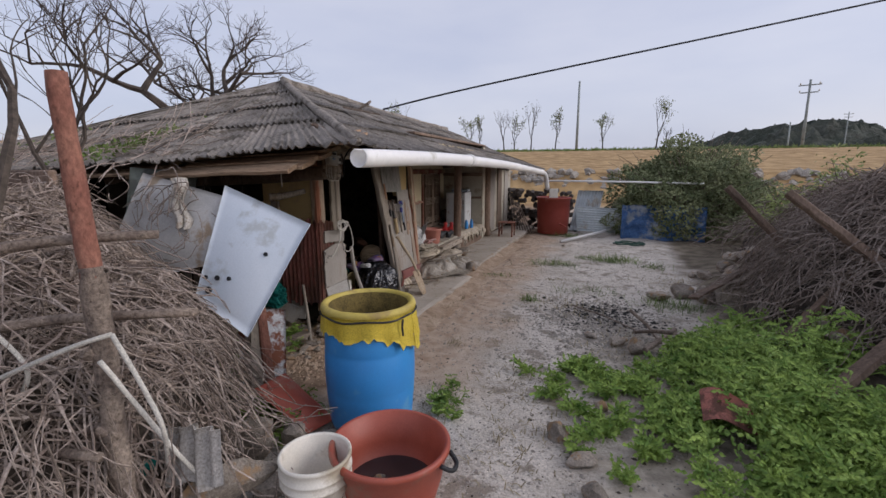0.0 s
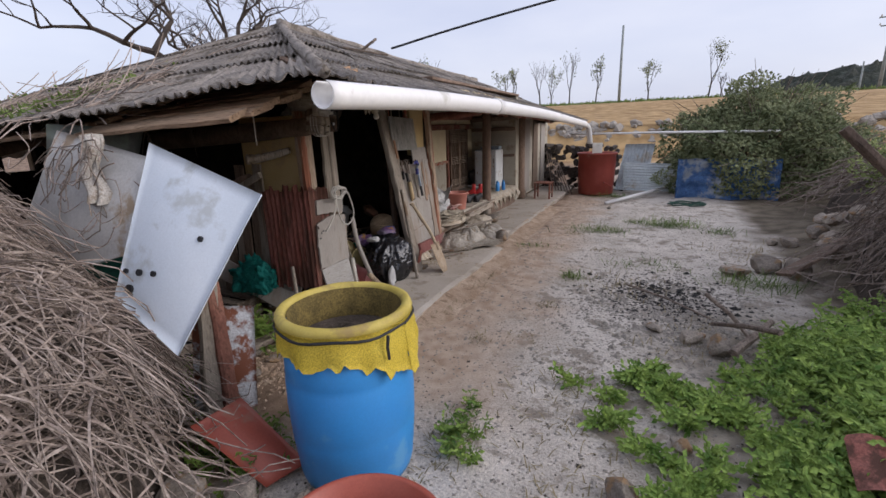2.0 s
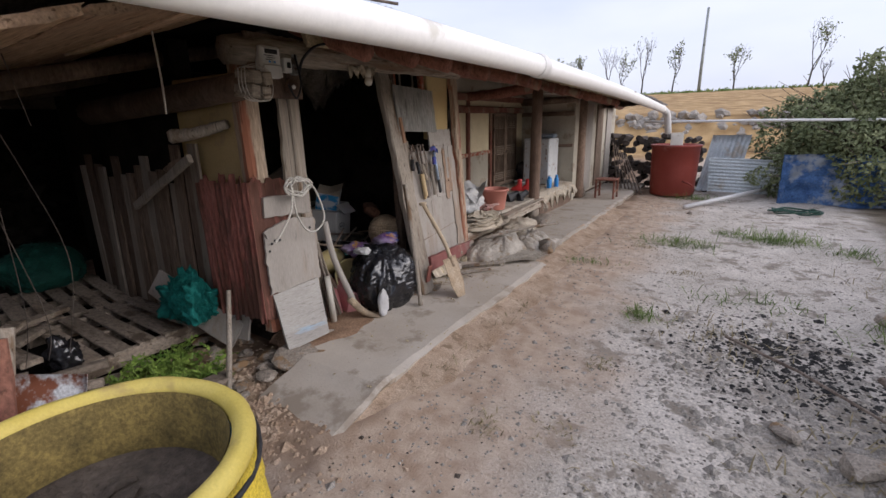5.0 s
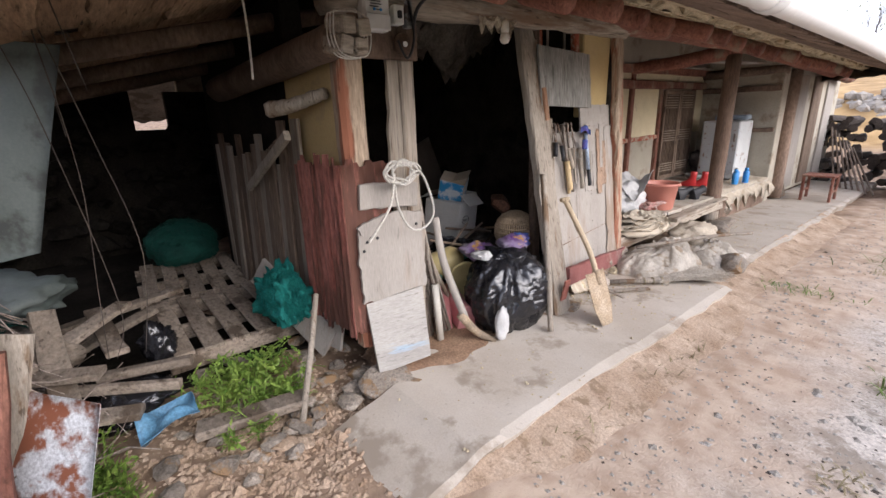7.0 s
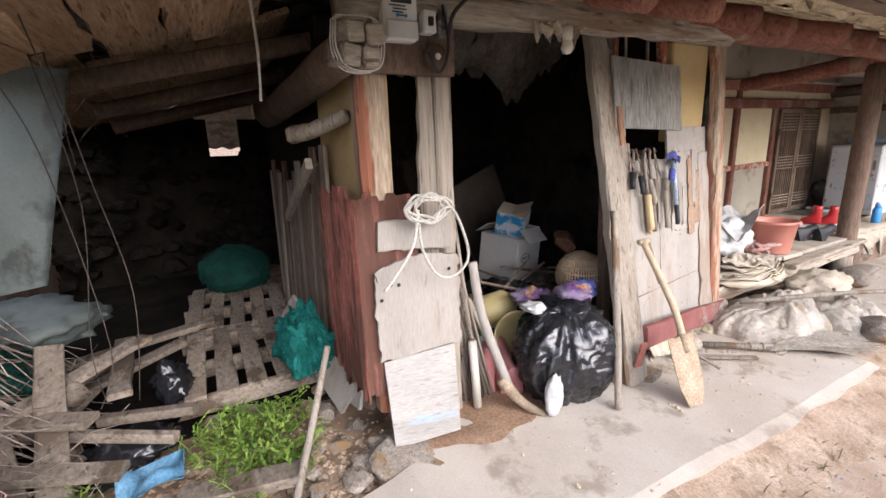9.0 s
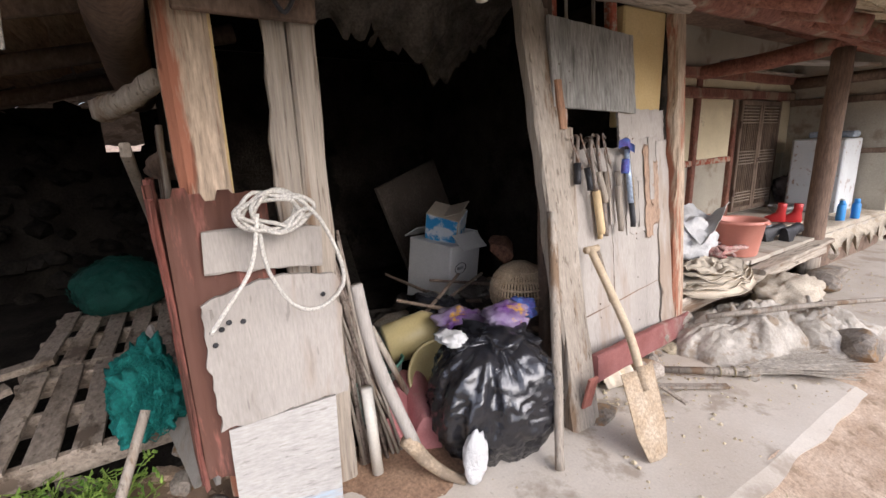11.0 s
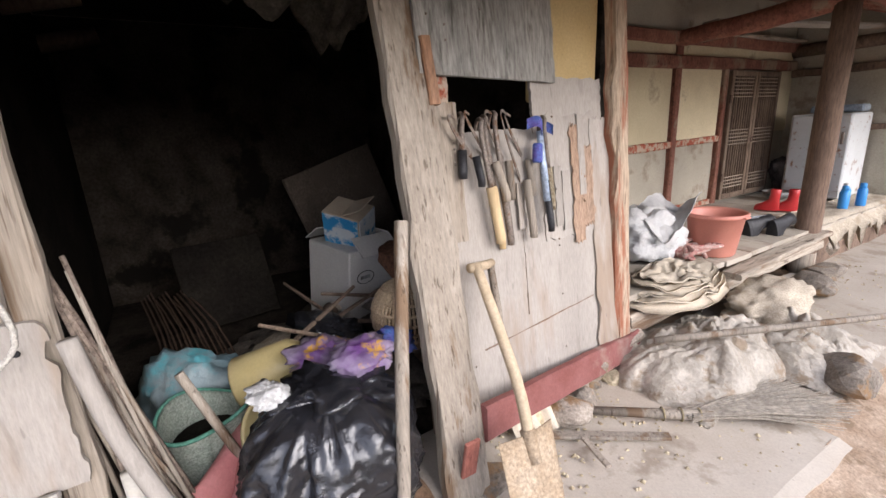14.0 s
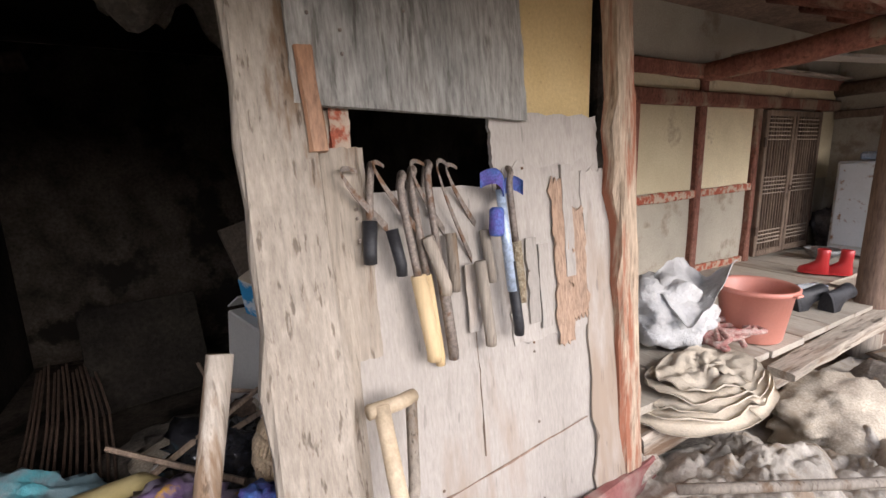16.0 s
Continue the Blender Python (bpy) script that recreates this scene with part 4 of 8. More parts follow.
for p, q, w, t in [((1.10, 3.08, 0.05), (1.85, 3.6, 0.62), 0.09, 0.06), ((1.17, 4.02, 0.05), (2.05, 4.6, 0.95), 0.09, 0.06), ((1.15, 5.6, 1.42), (1.72, 5.5, 0.82), 0.09, 0.06), ((1.36, 4.5, 1.42), (1.95, 4.3, 0.9), 0.09, 0.06), ((0.95, 5.75, 0.12), (1.6, 6.3, 0.42), 0.16, 0.03)]:
    single("old_timber", plank(p, q, w, t, (0, 0.3, 1), 0.012, 8, int(q[0] * 100)), M_OLDWOOD, "mossy weathered timber leaning in the brambles", "timber", "leaning timbers")
for p, q, w in [((0.35, 4.0, 0.08), (0.62, 4.42, 0.16), 0.06), ((0.25, 4.75, 0.2), (0.5, 4.3, 0.05), 0.035), ((-0.35, 5.3, 0.03), (0.3, 4.6, 0.05), 0.02), ((0.55, 3.9, 0.3), (0.28, 4.5, 0.06), 0.04)]:
    single("stick", tube([p, ((p[0] + q[0]) / 2 + 0.02, (p[1] + q[1]) / 2, (p[2] + q[2]) / 2 + 0.015), q], w / 2, w / 3, 7, 0.15, 3), M_BARK, "weathered stick lying in the yard", "stick", "sticks in the yard")
single("scrap_sheet", sheet(lambda u, v: (0.58 + 0.28 * u, 2.78 + 0.2 * v, 0.16 + 0.1 * v + 0.03 * math.sin(u * 5)), 12, 6, 0.004), M_RUST, "rust-brown metal scrap lying in the weeds", "metal scrap")

# ---- barrel, tub and bucket ----
BX0, BY0 = -1.37, 2.35
barrel = thing("barrel", "bright blue plastic drum with a torn yellow net round its rim", "barrel", (BX0, BY0, 0))
part("drum", turned([(r * 0.96, z * 0.88) for r, z in [(0.24, 0.0), (0.262, 0.012), (0.27, 0.05), (0.282, 0.2), (0.287, 0.27), (0.284, 0.29), (0.289, 0.31), (0.292, 0.42), (0.289, 0.56), (0.284, 0.575), (0.287, 0.59), (0.283, 0.68), (0.272, 0.74), (0.262, 0.79), (0.262, 0.84), (0.25, 0.84), (0.25, 0.79), (0.262, 0.72), (0.27, 0.3), (0.255, 0.03), (0.0001, 0.02)]], (BX0, BY0, 0.02), 56), M_BLUE, barrel, "", True)


def skirt(u, v):
    a = 2 * math.pi * u
    drop = 0.13 + 0.05 * nz(math.cos(a) * 2, math.sin(a) * 2, 1, 1.6) + 0.09 * max(0, math.cos(a - 0.15)) ** 6 + 0.05 * nz(math.cos(a) * 6, math.sin(a) * 6, 2, 1.5)
    r = 0.286 + 0.012 * math.sin(a * 11) * v + 0.03 * v * max(0, math.cos(a - 0.15)) ** 6 + 0.012 * nz(a, v * 3, 4, 2)
    return BX0 + r * math.cos(a), BY0 + r * math.sin(a), 0.775 - drop * v


part("net_skirt", sheet(skirt, 110, 6, 0.003), M_YNET, barrel, "torn yellow net hanging over the edge", True)
b = bmesh.new()
rows = []
for i in range(56):
    a = 2 * math.pi * i / 56
    rows.append([b.verts.new((BX0 + (0.268 + 0.023 * math.cos(c)) * math.cos(a), BY0 + (0.268 + 0.023 * math.cos(c)) * math.sin(a), 0.785 + 0.025 * math.sin(c) + 0.006 * nz(a, c, 0, 2))) for c in [2 * math.pi * k / 12 for k in range(12)]])
faces(b, rows + rows[:1], True)
part("net_rim", b, M_YRIM, barrel, "thick yellow rim with the net folded over", True)
part("cord", tube([(BX0 + 0.293 * math.cos(2 * math.pi * k / 40), BY0 + 0.293 * math.sin(2 * math.pi * k / 40), 0.755 + 0.006 * math.sin(k)) for k in range(41)], 0.006, 0.006, 6), M_BLACK, barrel, "black rubber cord tied round", True)
part("cord_end", tube([(BX0 + 0.29, BY0 - 0.12, 0.755), (BX0 + 0.29, BY0 - 0.13, 0.71), (BX0 + 0.295, BY0 - 0.13, 0.66)], 0.007, 0.006, 6), M_BLACK, barrel)
# Lining net is darkened in colour for the shaded hollow above the water.
part("inner_net", turned([(0.243, 0.79), (0.230, 0.74), (0.222, 0.62)], (BX0, BY0, 0), 40, None, None, False), mat("dark_mouth_net", (0.10, 0.075, 0.025), (0.22, 0.16, 0.05), size=0.08, fine=0.01), barrel, "net lining inside the mouth", True)
part("murky_water", turned([(0.226, 0.0), (0.0001, 0.001)], (BX0, BY0, 0.655), 36), M_CORE, barrel, "dark murky contents")
b = bmesh.new()
for i in range(14):
    rock((BX0 + rnd.gauss(0, 0.08), BY0 + rnd.gauss(0, 0.08), 0.665), (0.07, 0.03, 0.02), i, b, 1)
part("dead_leaves", b, M_CORE, barrel)
tub = thing("wash_tub", "large round brick-red plastic tub standing on the path", "tub", (-0.92, 1.74, 0))
TX, TY = -0.92, 1.74
part("body", turned([(0.20, 0.0), (0.215, 0.015), (0.25, 0.15), (0.275, 0.28), (0.288, 0.285), (0.288, 0.305), (0.278, 0.312), (0.264, 0.306), (0.24, 0.15), (0.2, 0.03), (0.0001, 0.025)], (TX, TY, 0.02), 56), M_TUB, tub, "", True)
for s in (1, -1):
    part("handle", tube([(TX + s * 0.28, TY - 0.06, 0.3), (TX + s * 0.325, TY - 0.03, 0.27), (TX + s * 0.325, TY + 0.03, 0.27), (TX + s * 0.28, TY + 0.06, 0.3)], 0.011, 0.011, 8, steps=4), M_BLACK, tub, "", True)
part("water", turned([(0.225, 0.0), (0.0001, 0.001)], (TX, TY, 0.10), 40), M_BAG, tub, "dark standing water")
single("pebble", rock((TX - 0.06, TY, 0.115), (0.07, 0.05, 0.04), 5), M_STONE, "small grey stone lying in the red tub", "stone")
pail = thing("bucket", "dirty white plastic bucket with ribbed rim beside the tub", "bucket", (-1.16, 1.50, 0))
PX, PY = -1.17, 1.50
part("body", turned([(0.125, 0.0), (0.13, 0.008), (0.145, 0.22), (0.158, 0.225), (0.158, 0.235), (0.147, 0.24), (0.148, 0.262), (0.160, 0.267), (0.160, 0.277), (0.149, 0.282), (0.151, 0.318), (0.160, 0.323), (0.160, 0.338), (0.150, 0.34), (0.144, 0.33), (0.126, 0.012), (0.0001, 0.01)], (PX, PY, 0.02), 44), M_DIRTYW, pail, "", True)
part("wire_handle", tube([(PX + 0.16, PY + 0.02, 0.27), (PX + 0.16, PY - 0.08, 0.19), (PX + 0.08, PY - 0.175, 0.15), (PX - 0.06, PY - 0.18, 0.2), (PX - 0.13, PY - 0.10, 0.27)], 0.003, 0.003, 6, steps=6), M_STEEL, pail, "thin wire handle", True)

M_SHEETW = mat("dirty_white_sheet", (0.40, 0.385, 0.36), (0.56, 0.545, 0.52), rough=0.6, size=0.3, fine=0.012, bump=0.2, fine_mix=0.15, stain=(0.33, 0.25, 0.17), stain_amount=0.25, stain_size=0.3)
M_CLOTHW = mat("dirty_white_cloth", (0.40, 0.36, 0.31), (0.58, 0.54, 0.48), rough=0.95, size=0.12, fine=0.008, bump=0.6, stain=(0.26, 0.21, 0.16), stain_amount=0.25, stain_size=0.1)
# ---- panel, posts and scrap by the vine heap ----
T4 = [Vector(p) for p in ((-2.43, 2.02, 0.81), (-2.0, 1.99, 0.61), (-1.79, 2.37, 1.26), (-2.41, 2.31, 1.5))]


def quad(c, bow=0.0, seed=0.0):
    def fn(u, v):
        p = c[0].lerp(c[1], u).lerp(c[3].lerp(c[2], u), v)
        nrm = (c[1] - c[0]).cross(c[3] - c[0]).normalized()
        return p + nrm * (bow * math.sin(math.pi * u) * math.sin(math.pi * v) + 0.006 * nz(u * 2, v * 2, seed, 1))
    return fn


panel = thing("pale_board", "pale blue-grey board with round holes leaning on the vine heap", "panel", (-2.1, 2.2, 0.6))
fnp = quad(T4, 0.03, 1)
part("board", sheet(fnp, 14, 14, 0.008), M_PANEL, panel, "", True)
nrm = (T4[1] - T4[0]).cross(T4[3] - T4[0]).normalized()
# Black discs laid on the board stand in for the dark of its holes.
for u, v, r in ((0.75, 0.62, 0.013), (0.28, 0.25, 0.016), (0.45, 0.3, 0.013), (0.20, 0.12, 0.022), (0.1, 0.2, 0.012)):
    c = fnp(u, v)
    m = nrm.to_track_quat("Z", "Y").to_matrix().to_4x4()
    for sgn in (1,):
        m.translation = c + nrm * (0.002 if nrm.y < 0 else -0.012)
        part("hole", turned([(r, 0), (r, 0.010), (0.0001, 0.0101)], c, 14, m), M_BLACK, panel, "black disc standing for a round hole")
back = thing("pale_board", "large weathered grey-white sheet lying on the vine heap", "panel", (-2.7, 2.1, 0.8))
part("board", sheet(quad([Vector(p) for p in ((-3.30, 1.955, 0.79), (-2.43, 2.152, 0.99), (-2.16, 2.34, 1.365), (-3.16, 2.304, 1.58))], 0.05, 3), 20, 20, 0.008), M_SHEETW, back, "", True)
rv = random.Random(33)
for k in range(26):
    c = Vector((-2.72, 2.2, 1.33)) + Vector((rv.gauss(0, 0.17), rv.gauss(0, 0.03), rv.gauss(0, 0.10)))
    r = rv.uniform(0.07, 0.2)
    a0 = rv.uniform(0, 6.28)
    pts = []
    for q in range(9):
        a = a0 + q * rv.uniform(0.35, 0.6)
        pts.append(c + Vector((r * math.cos(a), -0.05 + 0.38 * r * math.sin(a), 0.9 * r * math.sin(a))) + rand_dir(rv) * 0.015)
    single("vine_stem", tube(pts, 0.0035, 0.002, 5, 0.15, k, steps=3), M_TWIG if k % 2 else M_BARK, "thin dry vine curling over the pale sheet", "vine", "vines on the pale sheet", smooth=True)
single("cloth_rag", sheet(lambda u, v: (-2.755 + 0.10 * v + (0.09 + 0.03 * nz(v * 3, 1, 5)) * (u - 0.5) + 0.025 * math.sin(v * 9), 2.27 - 0.09 * v - 0.05 * math.sin(u * 3.14) - 0.025 * math.sin(u * 19 + v * 4), 1.545 - 0.32 * v + 0.02 * nz(u * 4, v * 6, 1)), 22, 26, 0.006), M_CLOTHW, "crumpled dirty white rag caught on the vines", "cloth", smooth=True)
post = thing("fence_post", "peeling log post, orange above and grey below, with branches tied on", "post", (-1.60, 0.97, 0.0))
part("upper_log", tube([(-1.715, 1.02, 1.22), (-1.75, 1.032, 1.45), (-1.81, 1.05, 1.93)], 0.036, 0.033, 12, 0.08, 2, steps=6), M_REDWOOD, post, "bare orange-brown wood", True)
part("lower_log", tube([(-1.60, 0.97, 0.0), (-1.615, 0.985, 0.3), (-1.65, 0.985, 0.6), (-1.69, 1.01, 0.95), (-1.718, 1.022, 1.26)], 0.036, 0.040, 11, 0.16, 2, steps=6), M_BARK, post, "grey knotty bark", True)
for k in range(7):
    z = 0.25 + 0.14 * k
    part("knot", rock((-1.62 - 0.09 * z, 0.96 + 0.05 * z + 0.03 * (-1) ** k, z), (0.07, 0.06, 0.06), 40 + k), M_BARK, post)
for p, q in [((-2.1, 0.75, 1.30), (-1.6, 1.2, 1.36)), ((-2.3, 0.75, 1.0), (-1.5, 1.25, 1.05)), ((-2.35, 0.8, 0.55), (-1.6, 0.9, 0.62))]:
    single("rail_branch", tube([p, ((p[0] + q[0]) / 2, (p[1] + q[1]) / 2, p[2] + 0.05), q], 0.022, 0.016, 7, 0.15, 4, steps=3), M_BARK, "rough dark branch tied across the post", "branch", "tied branches", smooth=True)
for i, pts in enumerate([[(-2.25, 0.75, 0.75), (-1.75, 0.9, 0.98), (-1.62, 1.0, 1.03)], [(-1.62, 1.0, 1.03), (-1.5, 1.05, 0.7), (-1.58, 1.12, 0.45)], [(-1.62, 0.95, 0.95), (-1.52, 1.1, 0.55), (-1.45, 1.2, 0.3), (-1.38, 1.15, 0.15)], [(-2.2, 0.8, 1.2), (-1.95, 0.9, 0.9), (-2.05, 0.85, 0.7)]]):
    single("rope", tube(pts, 0.009, 0.009, 6, 0.1, i, steps=8), M_ROPE, "frayed white rope hanging from the post", "rope", "ropes on the post", smooth=True)
single("scrap_sheet", corrugated((-1.92, 1.22, 0.47), (0.52, 0.0, 0.14), (0.06, -0.06, -0.21), 0.09, 0.022, 6, 0.009, 0.10, 2), M_ASB, "broken piece of pale corrugated cement sheet", "roofing sheet", smooth=True)
single("stone", rock((-1.46, 1.27, 0.30), (0.42, 0.16, 0.18), 91, sub=3), M_STONE, "long flat stone under the broken roofing piece", "stone", "stones by the heap")
for x, y, z, s in ((-1.63, 1.36, 0.14, (0.36, 0.22, 0.16)), (-1.9, 1.15, 0.1, (0.32, 0.2, 0.14)), (-1.75, 1.75, 0.16, (0.25, 0.2, 0.3)), (-1.5, 1.55, 0.08, (0.2, 0.18, 0.14)), (-1.62, 1.9, 0.1, (0.18, 0.15, 0.2))):
    single("stone", rock((x, y, z), s, int(-x * 100)), M_STONE, "rough stone at the foot of the vine heap", "stone", "stones by the heap")
single("net_scrap", rock((-1.72, 1.14, 0.40), (0.14, 0.06, 0.08), 8, sub=3, rough=0.9), M_TEAL, "small bunch of teal fishing net", "net", smooth=True)
single("wooden_post", plank((-2.16, 2.32, 0.02), (-2.34, 2.45, 0.74), 0.08, 0.06, (1, 0, 0.2), 0.006, 6, 3), M_REDWOOD, "red-brown timber post leaning by the heap", "post")
single("metal_sheet", sheet(quad([Vector(p) for p in ((-2.38, 2.25, 0.02), (-2.16, 2.48, 0.02), (-2.26, 2.64, 0.56), (-2.5, 2.42, 0.6))], 0.03, 5), 12, 14, 0.004), M_WHITERUST, "battered grey-white sheet metal with rust standing on edge", "metal sheet", smooth=True)
single("metal_sheet", sheet(quad([Vector(p) for p in ((-1.95, 1.95, 0.3), (-1.62, 2.02, 0.04), (-1.55, 2.2, 0.05), (-1.92, 2.2, 0.3))], 0.02, 6), 10, 8, 0.005), M_TUB, "red-brown metal offcut lying against the heap", "metal sheet", smooth=True)
for i in range(2):
    single("board", plank((-2.2 - 0.1 * i, 2.25 + 0.06 * i, 0.05), (-2.35 - 0.12 * i, 2.45 + 0.05 * i, 0.85 - 0.1 * i), 0.09, 0.02, (1, -0.5, 0.2), 0.008, 6, i), M_WOOD, "weathered plank leaning behind the panel", "plank", "planks behind the panel")


M_SPRING = mat("spring_shrub_leaves", (0.13, 0.17, 0.05), (0.34, 0.38, 0.13), rough=0.65, size=0.3, fine=0.05, bump=0.0)


# ---- bare trees ----
def grow(bm_trunk, vs, fs, p, d, ln, r, depth, rnd, spread, up, sides=5):
    pts = []
    n = 5
    for i in range(n):
        pts.append(p.copy())
        p = p + d * (ln / (n - 1))
        d = (d + rand_dir(rnd) * 0.17 + Vector((0, 0, up))).normalized()
    add_stem(vs, fs, pts, r, r * 0.62, sides if depth > 2 else 3)
    if depth == 0:
        return
    for k in range(rnd.choice((2, 3, 3))):
        q = pts[-1] if k < 2 else pts[rnd.randint(2, 3)]
        nd = (d + rand_dir(rnd, -0.3, 0.8) * spread).normalized()
        grow(None, vs, fs, q.copy(), nd, ln * rnd.uniform(0.62, 0.85), r * rnd.uniform(0.5, 0.66), depth - 1, rnd, spread, up, sides)


def bare_tree(label, at, h, r, depth, seed, spread=0.9, up=0.05, lean=(0, 0), leaves=0, leaf=0.05):
    rnd = random.Random(seed)
    e = thing("bare_tree", label, "tree", at, group="bare trees")
    base = Vector(at)
    d = Vector((lean[0], lean[1], 1)).normalized()
    vs, fs = [], []
    trunk_len = h * 0.3
    pts = [base + d * (trunk_len * i / 5) + Vector((nz(i, seed), nz(i, seed + 9), 0)) * 0.03 * trunk_len for i in range(6)]
    add_stem(vs, fs, [base - d * 0.2] + pts, r * 1.2, r * 0.8, 8)
    from_lists("trunk", vs, fs, M_TWIGD, parent=e)
    vs, fs = [], []
    for k in range(3):
        grow(None, vs, fs, pts[-1 - (k > 1)].copy(), (d + rand_dir(rnd, -0.1, 0.6) * spread * 0.8).normalized(), h * 0.24, r * 0.6, depth, rnd, spread, up)
    from_lists("crown", vs, fs, M_TWIGD, parent=e)
    if leaves:
        tips, lv, lf = [v for v in vs[len(vs) // 3:]], [], []
        for _ in range(leaves):
            q = Vector(rnd.choice(tips)) + rand_dir(rnd) * 0.06 * h
            ld = rand_dir(rnd)
            add_leaf(lv, lf, q, ld, ld.orthogonal().normalized(), leaf * rnd.uniform(0.6, 1.4), leaf * 0.4)
        from_lists("foliage", lv, lf, M_BUSH, parent=e)
    return e


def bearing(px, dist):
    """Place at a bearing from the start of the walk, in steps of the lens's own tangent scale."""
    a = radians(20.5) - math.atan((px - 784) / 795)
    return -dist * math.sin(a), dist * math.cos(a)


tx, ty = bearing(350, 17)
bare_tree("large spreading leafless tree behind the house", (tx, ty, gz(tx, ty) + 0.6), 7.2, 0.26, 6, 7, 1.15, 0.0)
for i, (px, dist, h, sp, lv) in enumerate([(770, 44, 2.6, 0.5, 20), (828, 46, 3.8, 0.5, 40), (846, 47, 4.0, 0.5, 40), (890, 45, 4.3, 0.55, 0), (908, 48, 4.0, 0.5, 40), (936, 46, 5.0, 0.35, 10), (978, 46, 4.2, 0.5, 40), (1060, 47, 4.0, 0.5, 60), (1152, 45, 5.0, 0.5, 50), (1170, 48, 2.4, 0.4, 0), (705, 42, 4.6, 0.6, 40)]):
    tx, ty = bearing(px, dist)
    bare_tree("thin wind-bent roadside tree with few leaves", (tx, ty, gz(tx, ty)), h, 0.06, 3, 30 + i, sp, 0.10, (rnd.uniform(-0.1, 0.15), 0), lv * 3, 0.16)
bare_tree("small leafless tree growing through the vine heap", (-2.5, 0.95, 0.4), 3.0, 0.045, 4, 77, 0.8, 0.04, (0.1, 0.1))
bare_tree("small leafless tree with pale buds beside the heap", (-3.4, 1.9, 0.8), 2.2, 0.03, 4, 78, 0.8, 0.05)
shrub = thing("shrub", "yellow-green leafy shrub above the bramble bank", "bush", (3.7, 8.4, 0.2))
rs = random.Random(58)
vs, fs, lv, lf = [], [], [], []
for _ in range(70):
    d = rand_dir(rs, 0.0, 1.0)
    tip = Vector((3.7 + d.x * 1.5, 8.4 + d.y * 1.2, 0.5 + d.z * rs.uniform(0.9, 1.6)))
    add_stem(vs, fs, [Vector((3.7 + d.x * 0.5, 8.4 + d.y * 0.5, 0.1)), Vector((3.7 + d.x, 8.4 + d.y * 0.8, 0.5 + d.z * 0.7)), tip], 0.015, 0.004)
    for _ in range(110):
        q = Vector((3.7 + d.x * 0.6, 8.4 + d.y * 0.6, 0.4)).lerp(tip, rs.uniform(0.2, 1.05)) + rand_dir(rs) * 0.2
        ld = rand_dir(rs)
        add_leaf(lv, lf, q, ld, ld.orthogonal().normalized(), rs.uniform(0.05, 0.10), 0.022)
from_lists("stem_mass", vs, fs, M_BARK, parent=shrub)
from_lists("foliage", lv, lf, M_SPRING, parent=shrub)

# ---- evergreen bush over the blue tarpaulin ----
bush = thing("bush", "large dull-green evergreen bush overgrown with vines", "bush", (1.75, 12.7, 0))
vs, fs, lv, lf = [], [], [], []
rnd = random.Random(55)
BC, BR = Vector((1.75, 12.45, 0.7)), (2.1, 1.6, 1.75)
for _ in range(160):
    d = rand_dir(rnd, -0.2, 1.0)
    tip = Vector((BC.x + d.x * BR[0], BC.y + d.y * BR[1], BC.z + d.z * BR[2])) * 1.0
    k = 0.82 + 0.3 * nz(d.x, d.y, d.z, 2.2) + rnd.uniform(0, 0.22)
    tip = BC + (tip - BC) * k
    mid = BC.lerp(tip, 0.5) + rand_dir(rnd) * 0.15
    add_stem(vs, fs, [Vector((BC.x + d.x * 0.4, BC.y + d.y * 0.4, 0.05)), mid, tip + d * rnd.uniform(0, 0.3)], 0.02, 0.004)
for _ in range(34000):
    d = rand_dir(rnd, -0.45, 1.0)
    k = 0.80 + 0.32 * nz(d.x, d.y, d.z, 2.2) + 0.14 * nz(d.x, d.y, d.z, 7) - 0.35 * rnd.random() ** 2
    p = Vector((BC.x + d.x * BR[0] * k, BC.y + d.y * BR[1] * k, max(0.1, BC.z + d.z * BR[2] * k)))
    ld = (d * 0.5 + rand_dir(rnd)).normalized()
    add_leaf(lv, lf, p, ld, ld.orthogonal().normalized(), rnd.uniform(0.05, 0.11), 0.026)
from_lists("stem_mass", vs, fs, M_BARK, parent=bush)
from_lists("foliage", lv, lf, M_BUSH, parent=bush)
single("tarpaulin", sheet(lambda u, v: (0.25 + 1.75 * u, 11.35 + 0.15 * math.sin(u * 9) * (1 - v) + 0.12 * v + 0.06 * nz(u * 9, v * 6, 1) - 0.25 * abs(u - 0.4), 0.01 + 0.78 * v + 0.03 * nz(u * 8, v, 2)), 50, 24, 0.006), M_TARP, "faded blue tarpaulin wrapped round a stack under the bush", "tarpaulin", smooth=True)

# ---- red water tank and tin sheets ----
tank = thing("water_tank", "round brick-red plastic water tank with a side tap", "water tank", (-1.36, 11.6, 0))
part("body", turned([(0.36, 0), (0.375, 0.02), (0.395, 0.5), (0.405, 0.86), (0.43, 0.87), (0.43, 0.91), (0.40, 0.915), (0.385, 0.88), (0.37, 0.1), (0.0001, 0.09)], (-1.36, 11.6, 0.02), 48), M_TANK, tank, "", True)
part("tap", tube([(-1.15, 11.22, 0.3), (-1.12, 11.12, 0.3), (-1.03, 11.10, 0.27), (-0.98, 11.10, 0.23)], 0.018, 0.016, 8, steps=3), M_TANK, tank, "small red outlet tap", True)
single("plastic_board", box(pose(-1.33, 11.28, 1.0, -12, 0, 5), (0.2, 0.02, 0.3)), M_DIRTYW, "white plastic board standing on the tank rim", "board")
